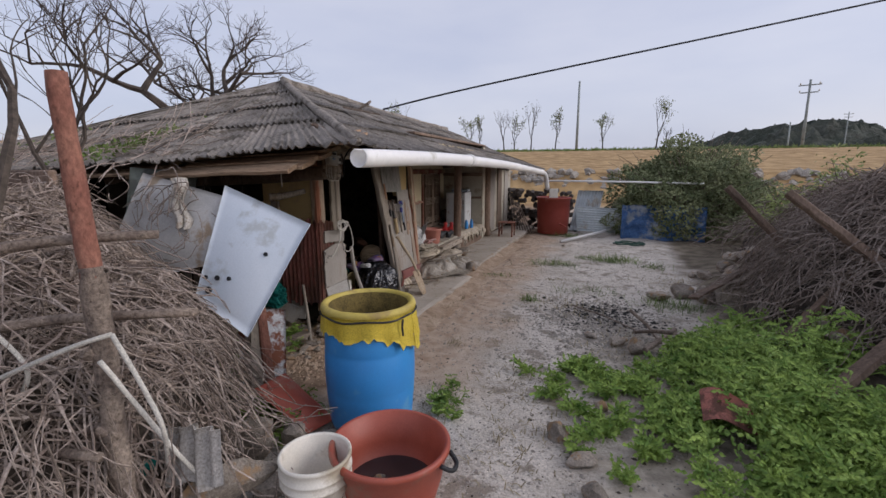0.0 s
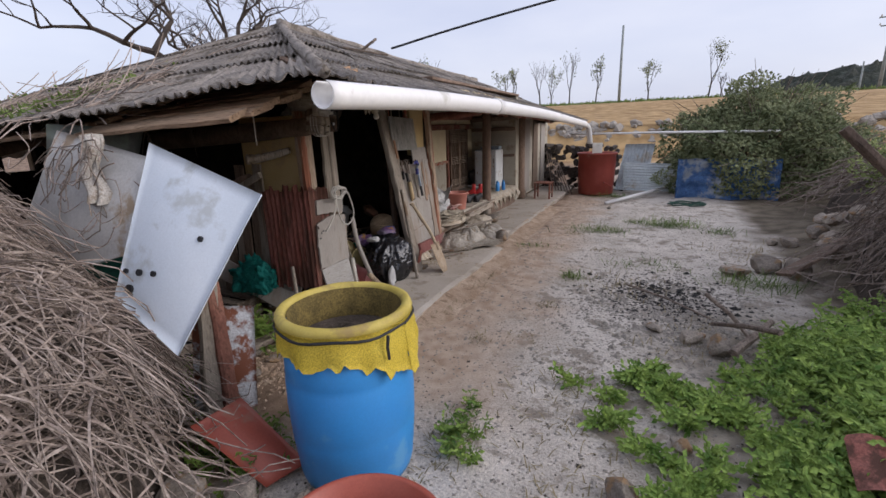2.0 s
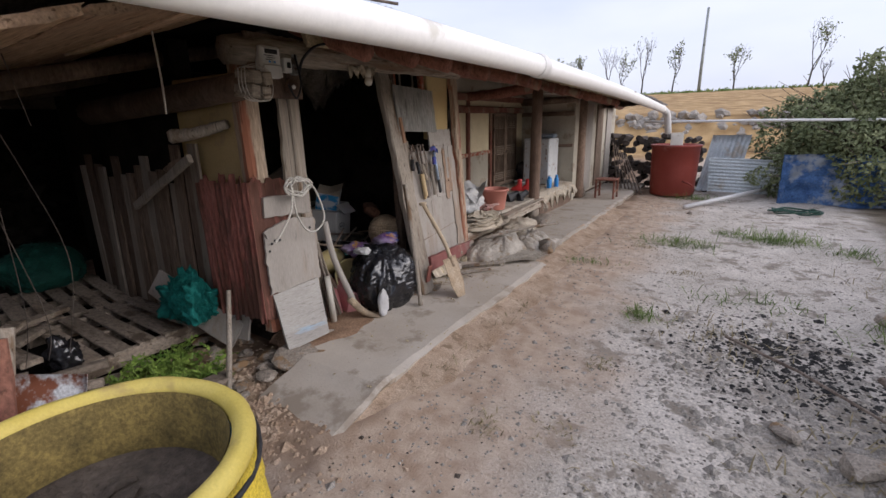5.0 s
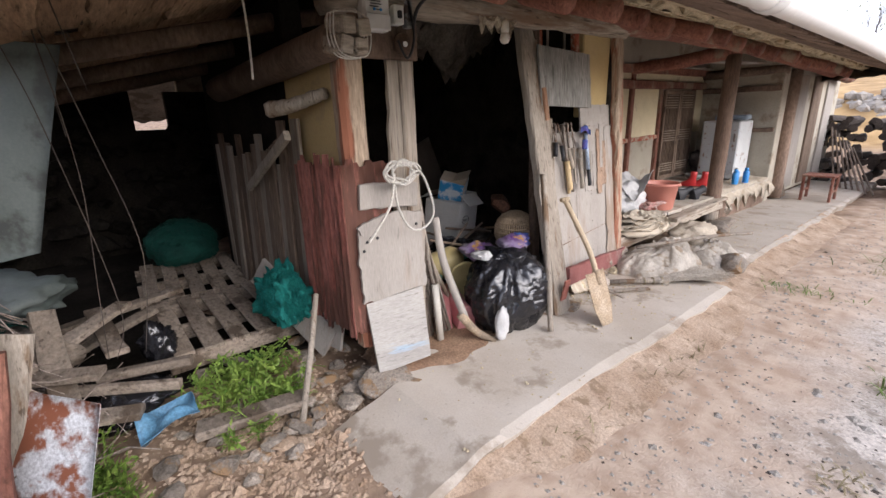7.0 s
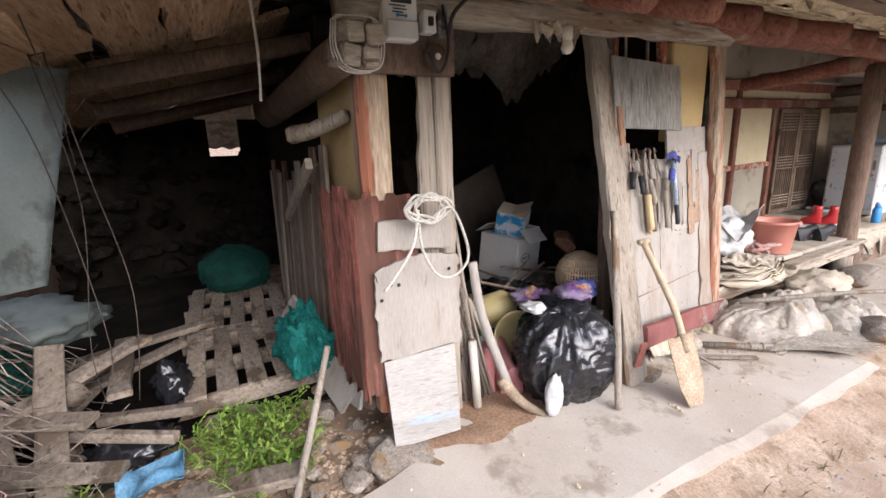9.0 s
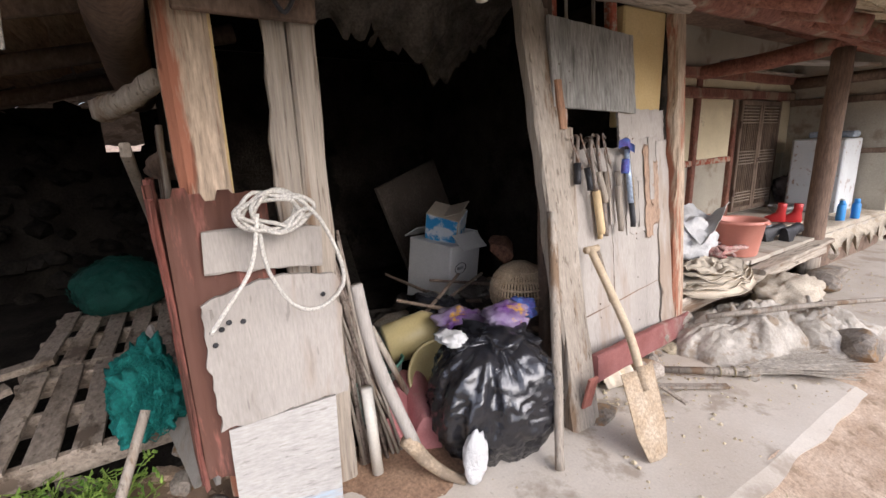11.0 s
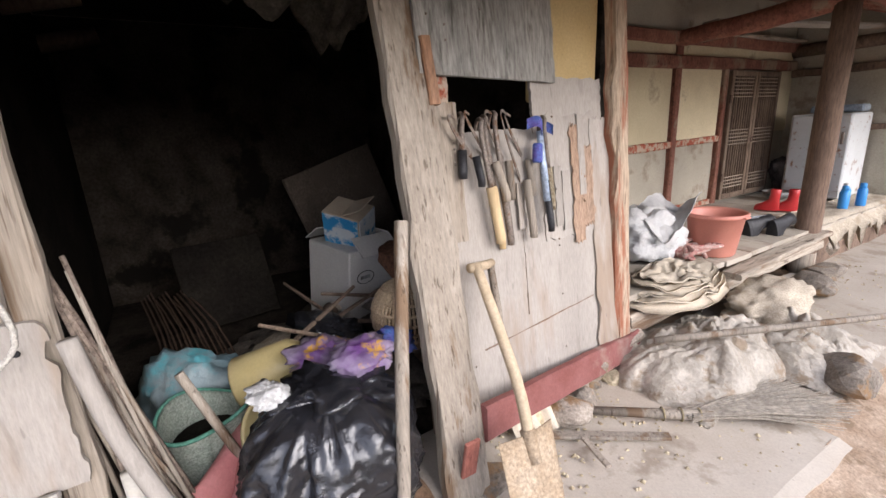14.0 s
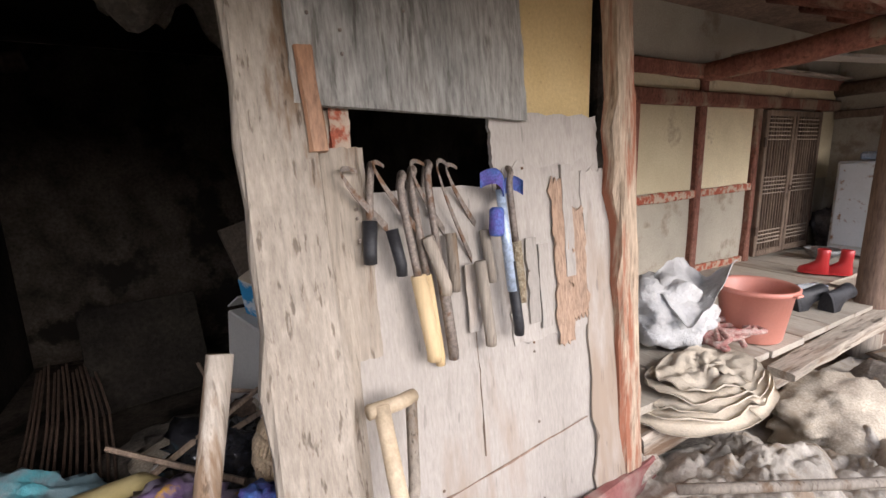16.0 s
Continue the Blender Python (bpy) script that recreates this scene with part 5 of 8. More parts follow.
single("tin_sheet", corrugated((-0.98, 12.0, 0.05), (0.62, 0.1, 0.0), (0.16, 0.35, 1.02), 0.075, 0.01, 6, 0.003), M_GALV, "upright pale corrugated tin sheet by the tank", "tin sheet", smooth=True)
single("tin_sheet", corrugated((-0.82, 11.78, 0.70), (0.05, -0.12, -0.60), (1.1, 0.3, -0.06), 0.06, 0.009, 6, 0.003), M_GALV, "corrugated tin sheet leaning on its side", "tin sheet", smooth=True)
single("white_pipe", tube([(-0.99, 10.03, 0.05), (0.17, 12.0, 0.16)], 0.032, 0.032, 12), M_PVC, "white plastic pipe lying across the yard", "pipe", smooth=True)
single("garden_hose", tube([(0.4 + (0.3 + 0.04 * math.sin(k * 0.9)) * math.cos(k * 0.5), 10.3 + (0.16 + 0.03 * math.sin(k)) * math.sin(k * 0.5), 0.025 + 0.012 * (k % 5)) for k in range(40)] , 0.013, 0.013, 6, steps=2), mat("green_hose", (0.02, 0.06, 0.045), (0.04, 0.10, 0.07), rough=0.5), "coiled dark green garden hose on the concrete", "hose", smooth=True)
single("washing_bar", tube([(-1.9, 11.3, 1.34), (0.0, 11.35, 1.33), (1.9, 11.4, 1.30)], 0.022, 0.022, 10), M_PVC, "pale horizontal bar between house and bush", "bar", smooth=True)
for i in range(7):
    single("leaning_pole", tube([(-2.3 + 0.08 * i, 11.5 - 0.05 * i, 0.06), (-2.55 + 0.05 * i, 11.9, 0.95 - 0.05 * i)], 0.015, 0.012, 6, 0.1, i), M_BARK, "thin pole leaning at the end of the house", "pole", "poles leaning on the house")
b = bmesh.new()
pile = thing("wood_pile", "dark stack of firewood and rubble behind the tank", "wood pile", (-2.2, 12.6, 0))
for i in range(120):
    x, z = rnd.uniform(-2.9, -0.9), rnd.uniform(0.06, 1.05)
    part("log", tube([(x, 12.7, z), (x + rnd.uniform(-0.1, 0.1), 12.2, z + rnd.uniform(-0.05, 0.05))], 0.06, 0.055, 7, 0.2, i), M_TWIGD, pile)

# ---- terrace wall, far hill, poles and cables ----
terrace = thing("terrace_wall", "pale dry-stone terrace wall below the dry field", "stone wall", (2, 19.5, 0.4), kind="structure")
for i in range(300):
    x, k = rnd.uniform(-4.5, 9), rnd.random()
    s = rnd.uniform(0.4, 0.8)
    part("stone", rock((x, 19.0 + k * 0.9, 0.45 + k * 1.1), (s, s * 0.7, s * 0.6), i, sub=1), M_PEBBLE, terrace)
vs, fs = [], []
for _ in range(5000):
    y = rnd.uniform(42, 46)
    x = rnd.uniform(-20, 34)
    p, d = Vector((x, y, gz(x, y))), rand_dir(rnd, 0.3, 1)
    add_leaf(vs, fs, p, d, d.orthogonal().normalized(), rnd.uniform(0.2, 0.45), 0.06)
from_lists("field_edge_grass", vs, fs, M_GRASS, "strip of green grass along the top of the field", "grass", "stuff")
vs, fs = [], []
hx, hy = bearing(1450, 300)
n = 70
for i in range(n + 1):
    for j in range(n + 1):
        u, v = i / n * 2 - 1, j / n * 2 - 1
        q = max(0, 1 - u * u - v * v)
        z = 34 * q ** 0.8 * (0.75 + 0.35 * nz(u * 2.2, v * 2.2, 4)) + (5.0 * nz(u * 26, v * 26, 2) if q > 0 else 0) - 3
        vs.append((hx + u * 95, hy + v * 60, z))
for i in range(n):
    for j in range(n):
        a = i * (n + 1) + j
        fs.append((a, a + n + 1, a + n + 2, a + 1))
from_lists("far_hill", vs, fs, mat("far_woodland", (0.055, 0.07, 0.055), (0.10, 0.105, 0.085), size=9, fine=2.0, bump=1.0), "low dark wooded hill far beyond the field", "hill", "structure")
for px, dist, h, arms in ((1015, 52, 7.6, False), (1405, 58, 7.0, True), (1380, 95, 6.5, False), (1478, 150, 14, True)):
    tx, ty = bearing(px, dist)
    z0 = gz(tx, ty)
    pole = thing("utility_pole", "slim grey concrete utility pole beyond the field", "utility pole", (tx, ty, z0), "utility poles")
    part("shaft", tube([(tx, ty, z0 - 0.3), (tx, ty, z0 + h)], 0.15, 0.10, 10), M_GREYSH, pole, "", True)
    for k in range(2 if arms else 0):
        part("crossarm", box(pose(tx, ty, z0 + h - 0.5 - 0.7 * k, 0, 0, -20), (1.8 - 0.4 * k, 0.1, 0.1)), M_GREYSH, pole)
        for s in (-0.7, 0, 0.7):
            part("insulator", turned([(0.05, 0), (0.07, 0.08), (0.03, 0.2)], (tx + s, ty - s * 0.36, z0 + h - 0.45 - 0.7 * k), 8), M_DIRTYW, pole)
service = thing("service_cable", "black overhead service cable running to the roof", "cable", (-3.0, 5.0, 2.4))
part("cable", tube([(-2.8, 5.3, 2.36), (-1.40, 5.82, 2.70), (2.97, 7.43, 3.64), (9, 9.7, 5.0)], 0.011, 0.011, 6, steps=8), M_BLACK, service, "", True)
part("bracket", tube([(-3.1, 5.2, 2.36), (-2.95, 5.25, 2.46), (-2.9, 5.1, 2.40)], 0.015, 0.012, 6), M_BARK, service)
single("antenna_scrap", plank((-3.2, 5.0, 2.37), (-2.85, 5.3, 2.30), 0.08, 0.02, (0.3, 0, 1), 0.01, 4, 9), M_BARK, "dark broken board lying on the roof", "board")

# weeds and moss growing on the low end of the roof
vs, fs = [], []
rw = random.Random(91)
for _ in range(2600):
    u, v = 0.1 + 0.62 * rw.random(), abs(rw.gauss(0, 0.13))
    lo = CW.lerp(CA, u)
    p = lo.lerp(RA, v) + Vector((0, 0, 0.01))
    if nz(p.x, p.y, 3, 1.4) < -0.05:
        continue
    d = rand_dir(rw, 0.1, 1.0)
    add_leaf(vs, fs, p, d, d.orthogonal().normalized(), rw.uniform(0.03, 0.09), 0.014)
from_lists("roof_weeds", vs, fs, M_GRASS, "straggling green weeds on the low roof edge", "weeds", "stuff")
vs, fs = [], []
for _ in range(420):
    u, v = 0.05 + 0.75 * rw.random(), abs(rw.gauss(0, 0.16))
    p = CW.lerp(CA, u).lerp(RA, v) + Vector((0, 0, 0.03))
    d, pts = rand_dir(rw, -0.25, 0.2), []
    slope_dir = (RA - CA.lerp(CW, 0.5)).normalized()
    for i in range(6):
        pts.append(p.copy())
        p = p + d * rw.uniform(0.05, 0.14)
        p.z += d.y * 0.04
        d = (d + rand_dir(rw) * 0.4).normalized()
    add_stem(vs, fs, pts, 0.005, 0.003)
from_lists("roof_vines", vs, fs, M_TWIG, "dry vines creeping over the low roof edge", "vines", "stuff")


# ---- front of the house ----
def px(y, z):
    """Depth of the leaning front panel."""
    return -2.525 - 0.115 * z - 0.05 * (y - 5.2)


def flat(y0, y1, z0, z1, off, thick, material, parent, name, label="", ragged=0.0, seed=0, nu=14, nv=16, skew=0.0):
    """A thin board lying on the leaning front panel, with worn edges."""
    def fn(u, v):
        y, z = y0 + (y1 - y0) * u, z0 + (z1 - z0) * v
        if ragged and (v < 0.01 or v > 0.99):
            z += ragged * nz(u * 9, v * 3, seed, 1.0)
        if ragged and (u < 0.01 or u > 0.99):
            y += ragged * nz(v * 9, u * 3, seed + 5, 1.0)
        z += skew * (u - 0.5)
        return px(y, z) + off + 0.004 * nz(u * 3, v * 3, seed), y, z
    b = sheet(fn, nu, nv, thick)
    bmesh.ops.recalc_face_normals(b, faces=b.faces)
    return part(name, b, material, parent, label) if parent else b


door = thing("panel_wall", "patched wooden wall panel with a small window hole beside the opening", "wall panel", (-2.58, 5.4, 0.1), kind="structure")
flat(5.02, 5.74, 0.22, 1.16, 0.0, 0.012, M_PLY, door, "plywood_sheet", "dusty grey plywood", 0.012, 1)
flat(5.42, 5.80, 1.14, 1.33, 0.004, 0.012, M_PLY, door, "plywood_sheet", "", 0.01, 2)
flat(5.45, 5.78, 0.75, 1.20, 0.006, 0.006, M_PLY, door, "plywood_sheet", "peeling plywood veneer", 0.03, 3)
flat(5.72, 5.86, 0.24, 1.18, 0.010, 0.006, M_PLY, door, "veneer_strip", "split strip of plywood veneer", 0.02, 4)
flat(5.60, 5.66, 0.72, 1.16, 0.014, 0.004, M_REDPLY, door, "bare_strip", "reddish bare patch under peeled veneer", 0.02, 5)
flat(5.66, 5.72, 0.78, 1.08, 0.014, 0.004, M_REDPLY, door, "bare_strip", "", 0.02, 6)
for i, (y0, z0, z1) in enumerate(((5.50, 0.80, 1.02), (5.54, 0.78, 1.0), (5.31, 0.82, 0.98), (5.64, 0.9, 1.2))):
    flat(y0, y0 + 0.035, z0, z1, 0.016, 0.004, M_PLY, door, "veneer_strip", "", 0.008, 10 + i, 3, 8)
flat(5.335, 5.3375, 0.50, 0.86, 0.0025, 0.003, M_OLDBROWN, door, "split", "", 0.003, 31, 2, 10)
flat(5.12, 5.70, 0.455, 0.4575, 0.0025, 0.003, M_OLDWOOD, door, "split", "", 0.004, 32, 12, 2, 0.05)
flat(4.98, 5.09, 0.82, 1.25, 0.008, 0.015, M_WOOD, door, "board", "nailed grey board", 0.006, 7)
flat(4.96, 5.52, 1.32, 1.66, 0.03, 0.014, M_GREYPLY, door, "grey_board", "streaked grey painted board", 0.004, 8, skew=-0.02)
flat(5.03, 5.07, 1.18, 1.34, 0.0, 0.03, M_REDPAINT, door, "frame_strip", "flaking red paint", 0.004, 9)
part("sill_board", plank((-2.415, 4.985, 0.288), (-2.60, 6.0, 0.178), 0.115, 0.04, (1, 0.2, 0.1), 0.004, 12, 12), M_SILL, door, "dark red painted sill board")
part("frame_stud", plank((-2.67, 4.99, 0.1), (-2.75, 5.0, 1.85), 0.06, 0.05, (1, 0, 0), 0.006, 8, 3), M_OLDWOOD, door)
part("jamb_post", plank((-2.60, 5.88, 0.24), (-2.70, 5.84, 1.82), 0.085, 0.06, (1, 0, 0.1), 0.012, 18, 4), M_FLAKED, door, "flaking red corner post")
for y0 in (5.04, 5.42):
    part("window_frame", plank((-2.74, y0, 1.62), (-2.76, y0, 1.86), 0.05, 0.04, (1, 0, 0), 0.003, 4, 4), M_REDPAINT, door)
part("window_bar", tube([(-2.75, 5.14, 1.64), (-2.76, 5.14, 1.84)], 0.008, 0.008, 6), M_WOOD, door)
part("window_bar", tube([(-2.75, 5.31, 1.64), (-2.76, 5.31, 1.84)], 0.008, 0.008, 6), M_WOOD, door)
for i in range(22):
    y, z = rnd.choice((5.0, 5.06, 5.2, 5.5)), rnd.uniform(0.3, 1.6)
    part("nail", turned([(0.004, 0), (0.003, 0.003), (0.0001, 0.004)], (0, 0, 0), 6, pose(px(y, z) + (0.032 if z > 1.33 else 0.02), y, z, 0, 90, 0)), M_STEEL, door)

lean = thing("leaning_post", "wide weathered grey door post leaning back over the opening", "post", (-2.38, 4.97, 0.05))
part("post", plank((-2.39, 4.91, 0.06), (-2.77, 4.935, 1.80), 0.150, 0.06, (1, 0, 0.2), 0.008, 16, 5), M_WOOD, lean)
part("back_board", plank((-2.50, 5.0, 0.1), (-2.77, 5.02, 1.72), 0.06, 0.05, (1, 0, 0.2), 0.006, 12, 6), M_WOOD, lean)
part("hinge", box(pose(-2.36, 4.90, 0.24, 0, 12, 0), (0.012, 0.05, 0.14), 0.002), M_RUST, lean, "rusted iron hinge")
single("stone", rock((-2.42, 4.98, 0.06), (0.3, 0.26, 0.16), 61), M_STONE, "base stone under the leaning post", "stone")

# planks and boards at the corner
corner = thing("corner_boards", "corner of worn boards nailed to posts beside the opening", "boarding", (-2.62, 3.85, 0.1), kind="structure")
part("front_sheet", corrugated((-2.575, 3.60, 0.30), (0.0, 0.25, 0.0), (-0.01, 0.0, 0.80), 0.05, 0.004, 8, 0.003, 0.03, 9), M_RUST, corner, "red corrugated sheet eaten by rust", True)
part("corner_post", plank((-2.635, 3.72, 0.2), (-2.66, 3.71, 1.72), 0.12, 0.09, (1, 0, 0), 0.006, 14, 1), M_FLAKED, corner, "tan corner post with red stain")
part("upright_board", plank((-2.60, 3.92, 0.4), (-2.64, 3.93, 1.56), 0.07, 0.03, (1, 0, 0), 0.012, 14, 2), M_WOOD, corner)
part("upright_board", plank((-2.60, 4.00, 0.1), (-2.63, 4.00, 1.60), 0.075, 0.045, (1, 0, 0), 0.004, 14, 3), M_WOOD, corner)
part("cross_board", plank((-2.57, 3.67, 0.95), (-2.55, 3.98, 0.93), 0.115, 0.022, (1, 0, 0), 0.005, 8, 4), M_PLY, corner)


def blob_board(u, v):
    y, z = 3.65 + 0.37 * u, 0.44 + 0.42 * v
    e = 0.02 * nz(u * 7, v * 7, 3) * (1 if u in (0, 1) or v in (0, 1) else 0)
    if v > 0.9:
        z -= 0.06 * abs(u - 0.55) ** 1.5 * 2
    return -2.555 + 0.004 * nz(u * 3, v * 3, 1), y + e, z + e


b = sheet(blob_board, 22, 22, 0.014)
bmesh.ops.recalc_face_normals(b, faces=b.faces)
part("ragged_board", b, M_PLY, corner, "pale board with a ragged edge")
for y, z in ((3.69, 0.74), (3.71, 0.755), (3.745, 0.75), (3.67, 0.70), (3.97, 0.78)):
    part("knot_hole", turned([(0.008, 0), (0.006, 0.003), (0.0001, 0.0035)], (0, 0, 0), 8, pose(-2.549, y, z, 0, 90, 0)), M_BLACK, corner)
b = sheet(quad([Vector(p) for p in ((-2.52, 3.66, 0.10), (-2.47, 3.93, 0.12), (-2.57, 3.97, 0.46), (-2.62, 3.67, 0.43))], 0, 2), 12, 12, 0.02)
bmesh.ops.recalc_face_normals(b, faces=b.faces)
single("painted_board", b, M_BLUEPAINT, "white board with worn pale blue paint leaning at the corner", "board")

single("stone", rock((-2.46, 3.74, 0.035), (0.36, 0.36, 0.2), 74, sub=3, rough=0.6), M_STONE, "broad tan stone under the painted board", "stone")

# rusted sheet and planks round the corner
side = thing("side_boarding", "rusted red corrugated sheet and old planks on the side wall", "boarding", (-3.2, 3.62, 0.2), kind="structure")
part("rusted_sheet", corrugated((-3.10, 3.60, 0.26), (0.50, -0.01, 0.02), (0, -0.01, 0.84), 0.05, 0.010, 8, 0.003, 0.04, 4), M_RUST, side, "red corrugated sheet eaten by rust", True)
for i in range(16):
    x = -3.15 - i * 0.105
    part("wall_plank", plank((x, 3.62 + rnd.uniform(-0.02, 0.02), 0.1), (x + rnd.uniform(-0.03, 0.03), 3.64, (1.25 if i < 3 else 1.15) + rnd.uniform(-0.12, 0.08)), 0.095, 0.02, (0, 1, 0), 0.008, 8, i), M_OLDBROWN if i % 3 else M_WOOD, side)
part("brace_stick", plank((-3.85, 3.57, 0.88), (-3.02, 3.54, 1.22), 0.05, 0.03, (0, 1, 0), 0.004, 6, 5), M_WOOD, side)
part("curved_timber", tube([(-2.80, 3.65, 1.40), (-2.90, 3.60, 1.372), (-3.0, 3.55, 1.348), (-3.1, 3.50, 1.34)], 0.026, 0.038, 10, 0.12, 6, steps=6), M_WOOD, side, "curved pale timber peg", True)
part("plaster_crumbs", rock((-3.3, 3.65, 1.16), (0.3, 0.05, 0.1), 6, sub=3, rough=0.8), M_OLDWOOD, side)
for k, (by, bz) in enumerate(((3.545, 1.545), (3.605, 1.54), (3.56, 1.61), (3.62, 1.605))):
    single("wood_block", box(pose(-2.44, by, bz, 6 * k - 8, 4, 10), (0.12, 0.055, 0.06), 0.006), M_WOODY, "short sawn wood block tied at the beam end", "wood block", "wood blocks")
for k in range(3):
    xo = -2.395 - 0.025 * k
    single("twine", tube([(xo, 3.515, 1.645), (xo + 0.004, 3.508, 1.56), (xo, 3.545, 1.505), (xo + 0.004, 3.635, 1.508), (xo, 3.658, 1.59), (xo, 3.63, 1.645 + 0.012 * k), (xo, 3.515, 1.645)], 0.0024, 0.0024, 5, steps=6), M_ROPE, "thin pale twine round the wood blocks", "twine", "twine loops", smooth=True)

# electricity meter
meter = thing("electricity_meter", "white electricity meter on a dark board under the eave", "electricity meter", (-2.58, 3.85, 1.55))
part("backboard", box(pose(-2.565, 3.88, 1.69, 0, 0, 0), (0.03, 0.34, 0.32), 0.004), M_OLDWOOD, meter)
part("case", box(pose(-2.52, 3.81, 1.705), (0.06, 0.125, 0.155), 0.01), M_METER, meter, "white plastic meter case")
part("cover", box(pose(-2.486, 3.81, 1.66), (0.012, 0.115, 0.06), 0.004), M_METER, meter)
part("display", box(pose(-2.488, 3.81, 1.755), (0.006, 0.075, 0.022), 0.001), M_BLACK, meter, "dark display window")
for k in (-0.015, 0.015):
    part("button", turned([(0.006, 0), (0.005, 0.004), (0.0001, 0.005)], (0, 0, 0), 10, pose(-2.487, 3.81 + k, 1.705, 0, 90, 0)), M_BLUE, meter, "small blue button")
for k in range(4):
    part("label_bar", box(pose(-2.488, 3.795 + 0.01 * (k % 2), 1.735 - 0.01 * k), (0.003, 0.06 - 0.01 * k, 0.003), 0), M_BLACK, meter)
part("breaker", box(pose(-2.525, 3.925, 1.70), (0.05, 0.05, 0.075), 0.005), M_METER, meter, "grey-white breaker")
part("breaker_switch", box(pose(-2.497, 3.925, 1.70), (0.012, 0.02, 0.03), 0.003), M_BLACK, meter)
part("junction", box(pose(-2.53, 3.985, 1.71), (0.04, 0.04, 0.11), 0.006), M_DARKMET, meter, "dark metal switch box")
part("bell", turned([(0.045, 0), (0.048, 0.01), (0.042, 0.022), (0.014, 0.026), (0.0001, 0.027)], (0, 0, 0), 24, pose(-2.545, 3.96, 1.59, 0, 90, 0)), M_DARKRUST, meter, "round brown cable clip disc", True)
part("bell_cap", turned([(0.012, 0), (0.01, 0.006), (0.0001, 0.007)], (0, 0, 0), 12, pose(-2.518, 3.96, 1.59, 0, 90, 0)), M_METER, meter)
part("cable", tube([(-2.51, 4.0, 1.66), (-2.49, 4.03, 1.75), (-2.5, 4.2, 1.84), (-2.53, 4.6, 1.84), (-2.5, 5.0, 1.83), (-2.45, 6.0, 1.9)], 0.008, 0.008, 6, steps=6), M_BLACK, meter, "black cable", True)
part("cable", tube([(-2.51, 3.98, 1.76), (-2.49, 3.99, 1.62), (-2.49, 3.95, 1.53), (-2.5, 3.91, 1.6)], 0.006, 0.006, 6, steps=6), M_BLACK, meter, "", True)
lampb = thing("light_bulb", "small clear bulb in a torn socket hanging from the lintel", "light bulb", (-2.56, 4.55, 1.65))
part("socket", turned([(0.018, 0), (0.022, 0.02), (0.02, 0.05), (0.008, 0.06)], (-2.56, 4.55, 1.68), 14), M_DIRTYW, lampb, "", True)
part("globe", turned([(0.0001, 0), (0.018, 0.006), (0.027, 0.025), (0.022, 0.045), (0.015, 0.058)], (-2.56, 4.55, 1.628), 18), M_DIRTYW, lampb, "", True)
single("torn_paper", sheet(lambda u, v: (-2.57 + 0.03 * nz(u * 3, v * 3, 1), 4.38 + 0.26 * u, 1.76 - (0.05 + 0.06 * abs(nz(u * 7, 0, 4)) + 0.03 * math.sin(u * 25)) * v), 30, 5, 0.002), M_CLOTH, "ragged strip of paper hanging from the lintel", "paper scrap")
part("eave_lining", plank((-2.585, 4.05, 1.86), (-2.56, 5.9, 1.90), 0.09, 0.03, (1, 0, 0.3), 0.012, 20, 8), M_CLAY, house, "pale clay lining over the lintel")


corner.location.x -= 0.05
meter.location.x -= 0.06
meter.location.y -= 0.02

# ---- rope on the corner boards ----
rope = []
r2 = random.Random(4)
for k in range(60):
    a = k * 0.62
    rope.append((-2.515 + 0.012 * math.sin(k * 1.7), 3.845 + (0.075 + 0.025 * math.sin(k * 0.5)) * math.cos(a), 1.05 + (0.028 + 0.03 * r2.random()) * math.sin(a)))
rope += [(-2.5, 3.93, 1.05), (-2.5, 3.99, 0.93), (-2.5, 4.0, 0.83), (-2.505, 3.93, 0.775), (-2.505, 3.86, 0.80), (-2.51, 3.81, 0.9), (-2.51, 3.80, 1.0)]
coil = thing("rope_coil", "coil of white rope hung over the nailed board", "rope", (-2.51, 3.85, 0.78))
part("coil", tube(rope, 0.0058, 0.0058, 6, steps=3), M_ROPE, coil, "", True)
part("loose_end", tube([(-2.51, 3.80, 1.05), (-2.505, 3.77, 0.92), (-2.51, 3.70, 0.82), (-2.53, 3.66, 0.76)], 0.0058, 0.0058, 6, steps=5), M_ROPE, coil, "", True)

# ---- hand tools hung on the panel ----
def handle_tool(name, label, y, ztop, zbot, lean_y, r, material, head, off=0.03):
    """A tool hung by its head over the edge of the window hole."""
    x = px(y, ztop) + off
    e = thing(name, label, "hand tool", (x, y, zbot), "tools hung on the panel")
    yb = y + lean_y
    zm = ztop - (ztop - zbot) * 0.5
    ym = y + lean_y * 0.5
    part("handle", tube([(px(ym, zm) + off, ym, zm), (px(yb, zbot) + off, yb, zbot + 0.02), (px(yb, zbot) + off, yb, zbot)], r, r * 0.92, 10, 0.04, 2), material, e, "", True)
    if head == "sickle":
        part("blade", sheet(lambda u, v: (x - 0.015 + 0.02 * math.sin(u * 3.1), ym - 0.0 - 0.085 * math.sin(u * 2.6) + (y - ym) * u, zm + (ztop - zm + 0.03) * math.sin(u * 1.9) + (v - 0.5) * 0.022 * (1 - 0.7 * u)), 16, 2, 0.003), M_STEEL, e, "dark curved blade")
    else:
        part("head", tube([(px(ym, zm) + off, ym, zm), (x, y, ztop - 0.02), (x - 0.01, y + 0.01, ztop + 0.02), (x - 0.05, y + 0.02, ztop + 0.02), (x - 0.07, y + 0.02, ztop - 0.04)], 0.009, 0.006, 7, steps=4), M_STEEL, e, "rusty iron shank", True)
    return e


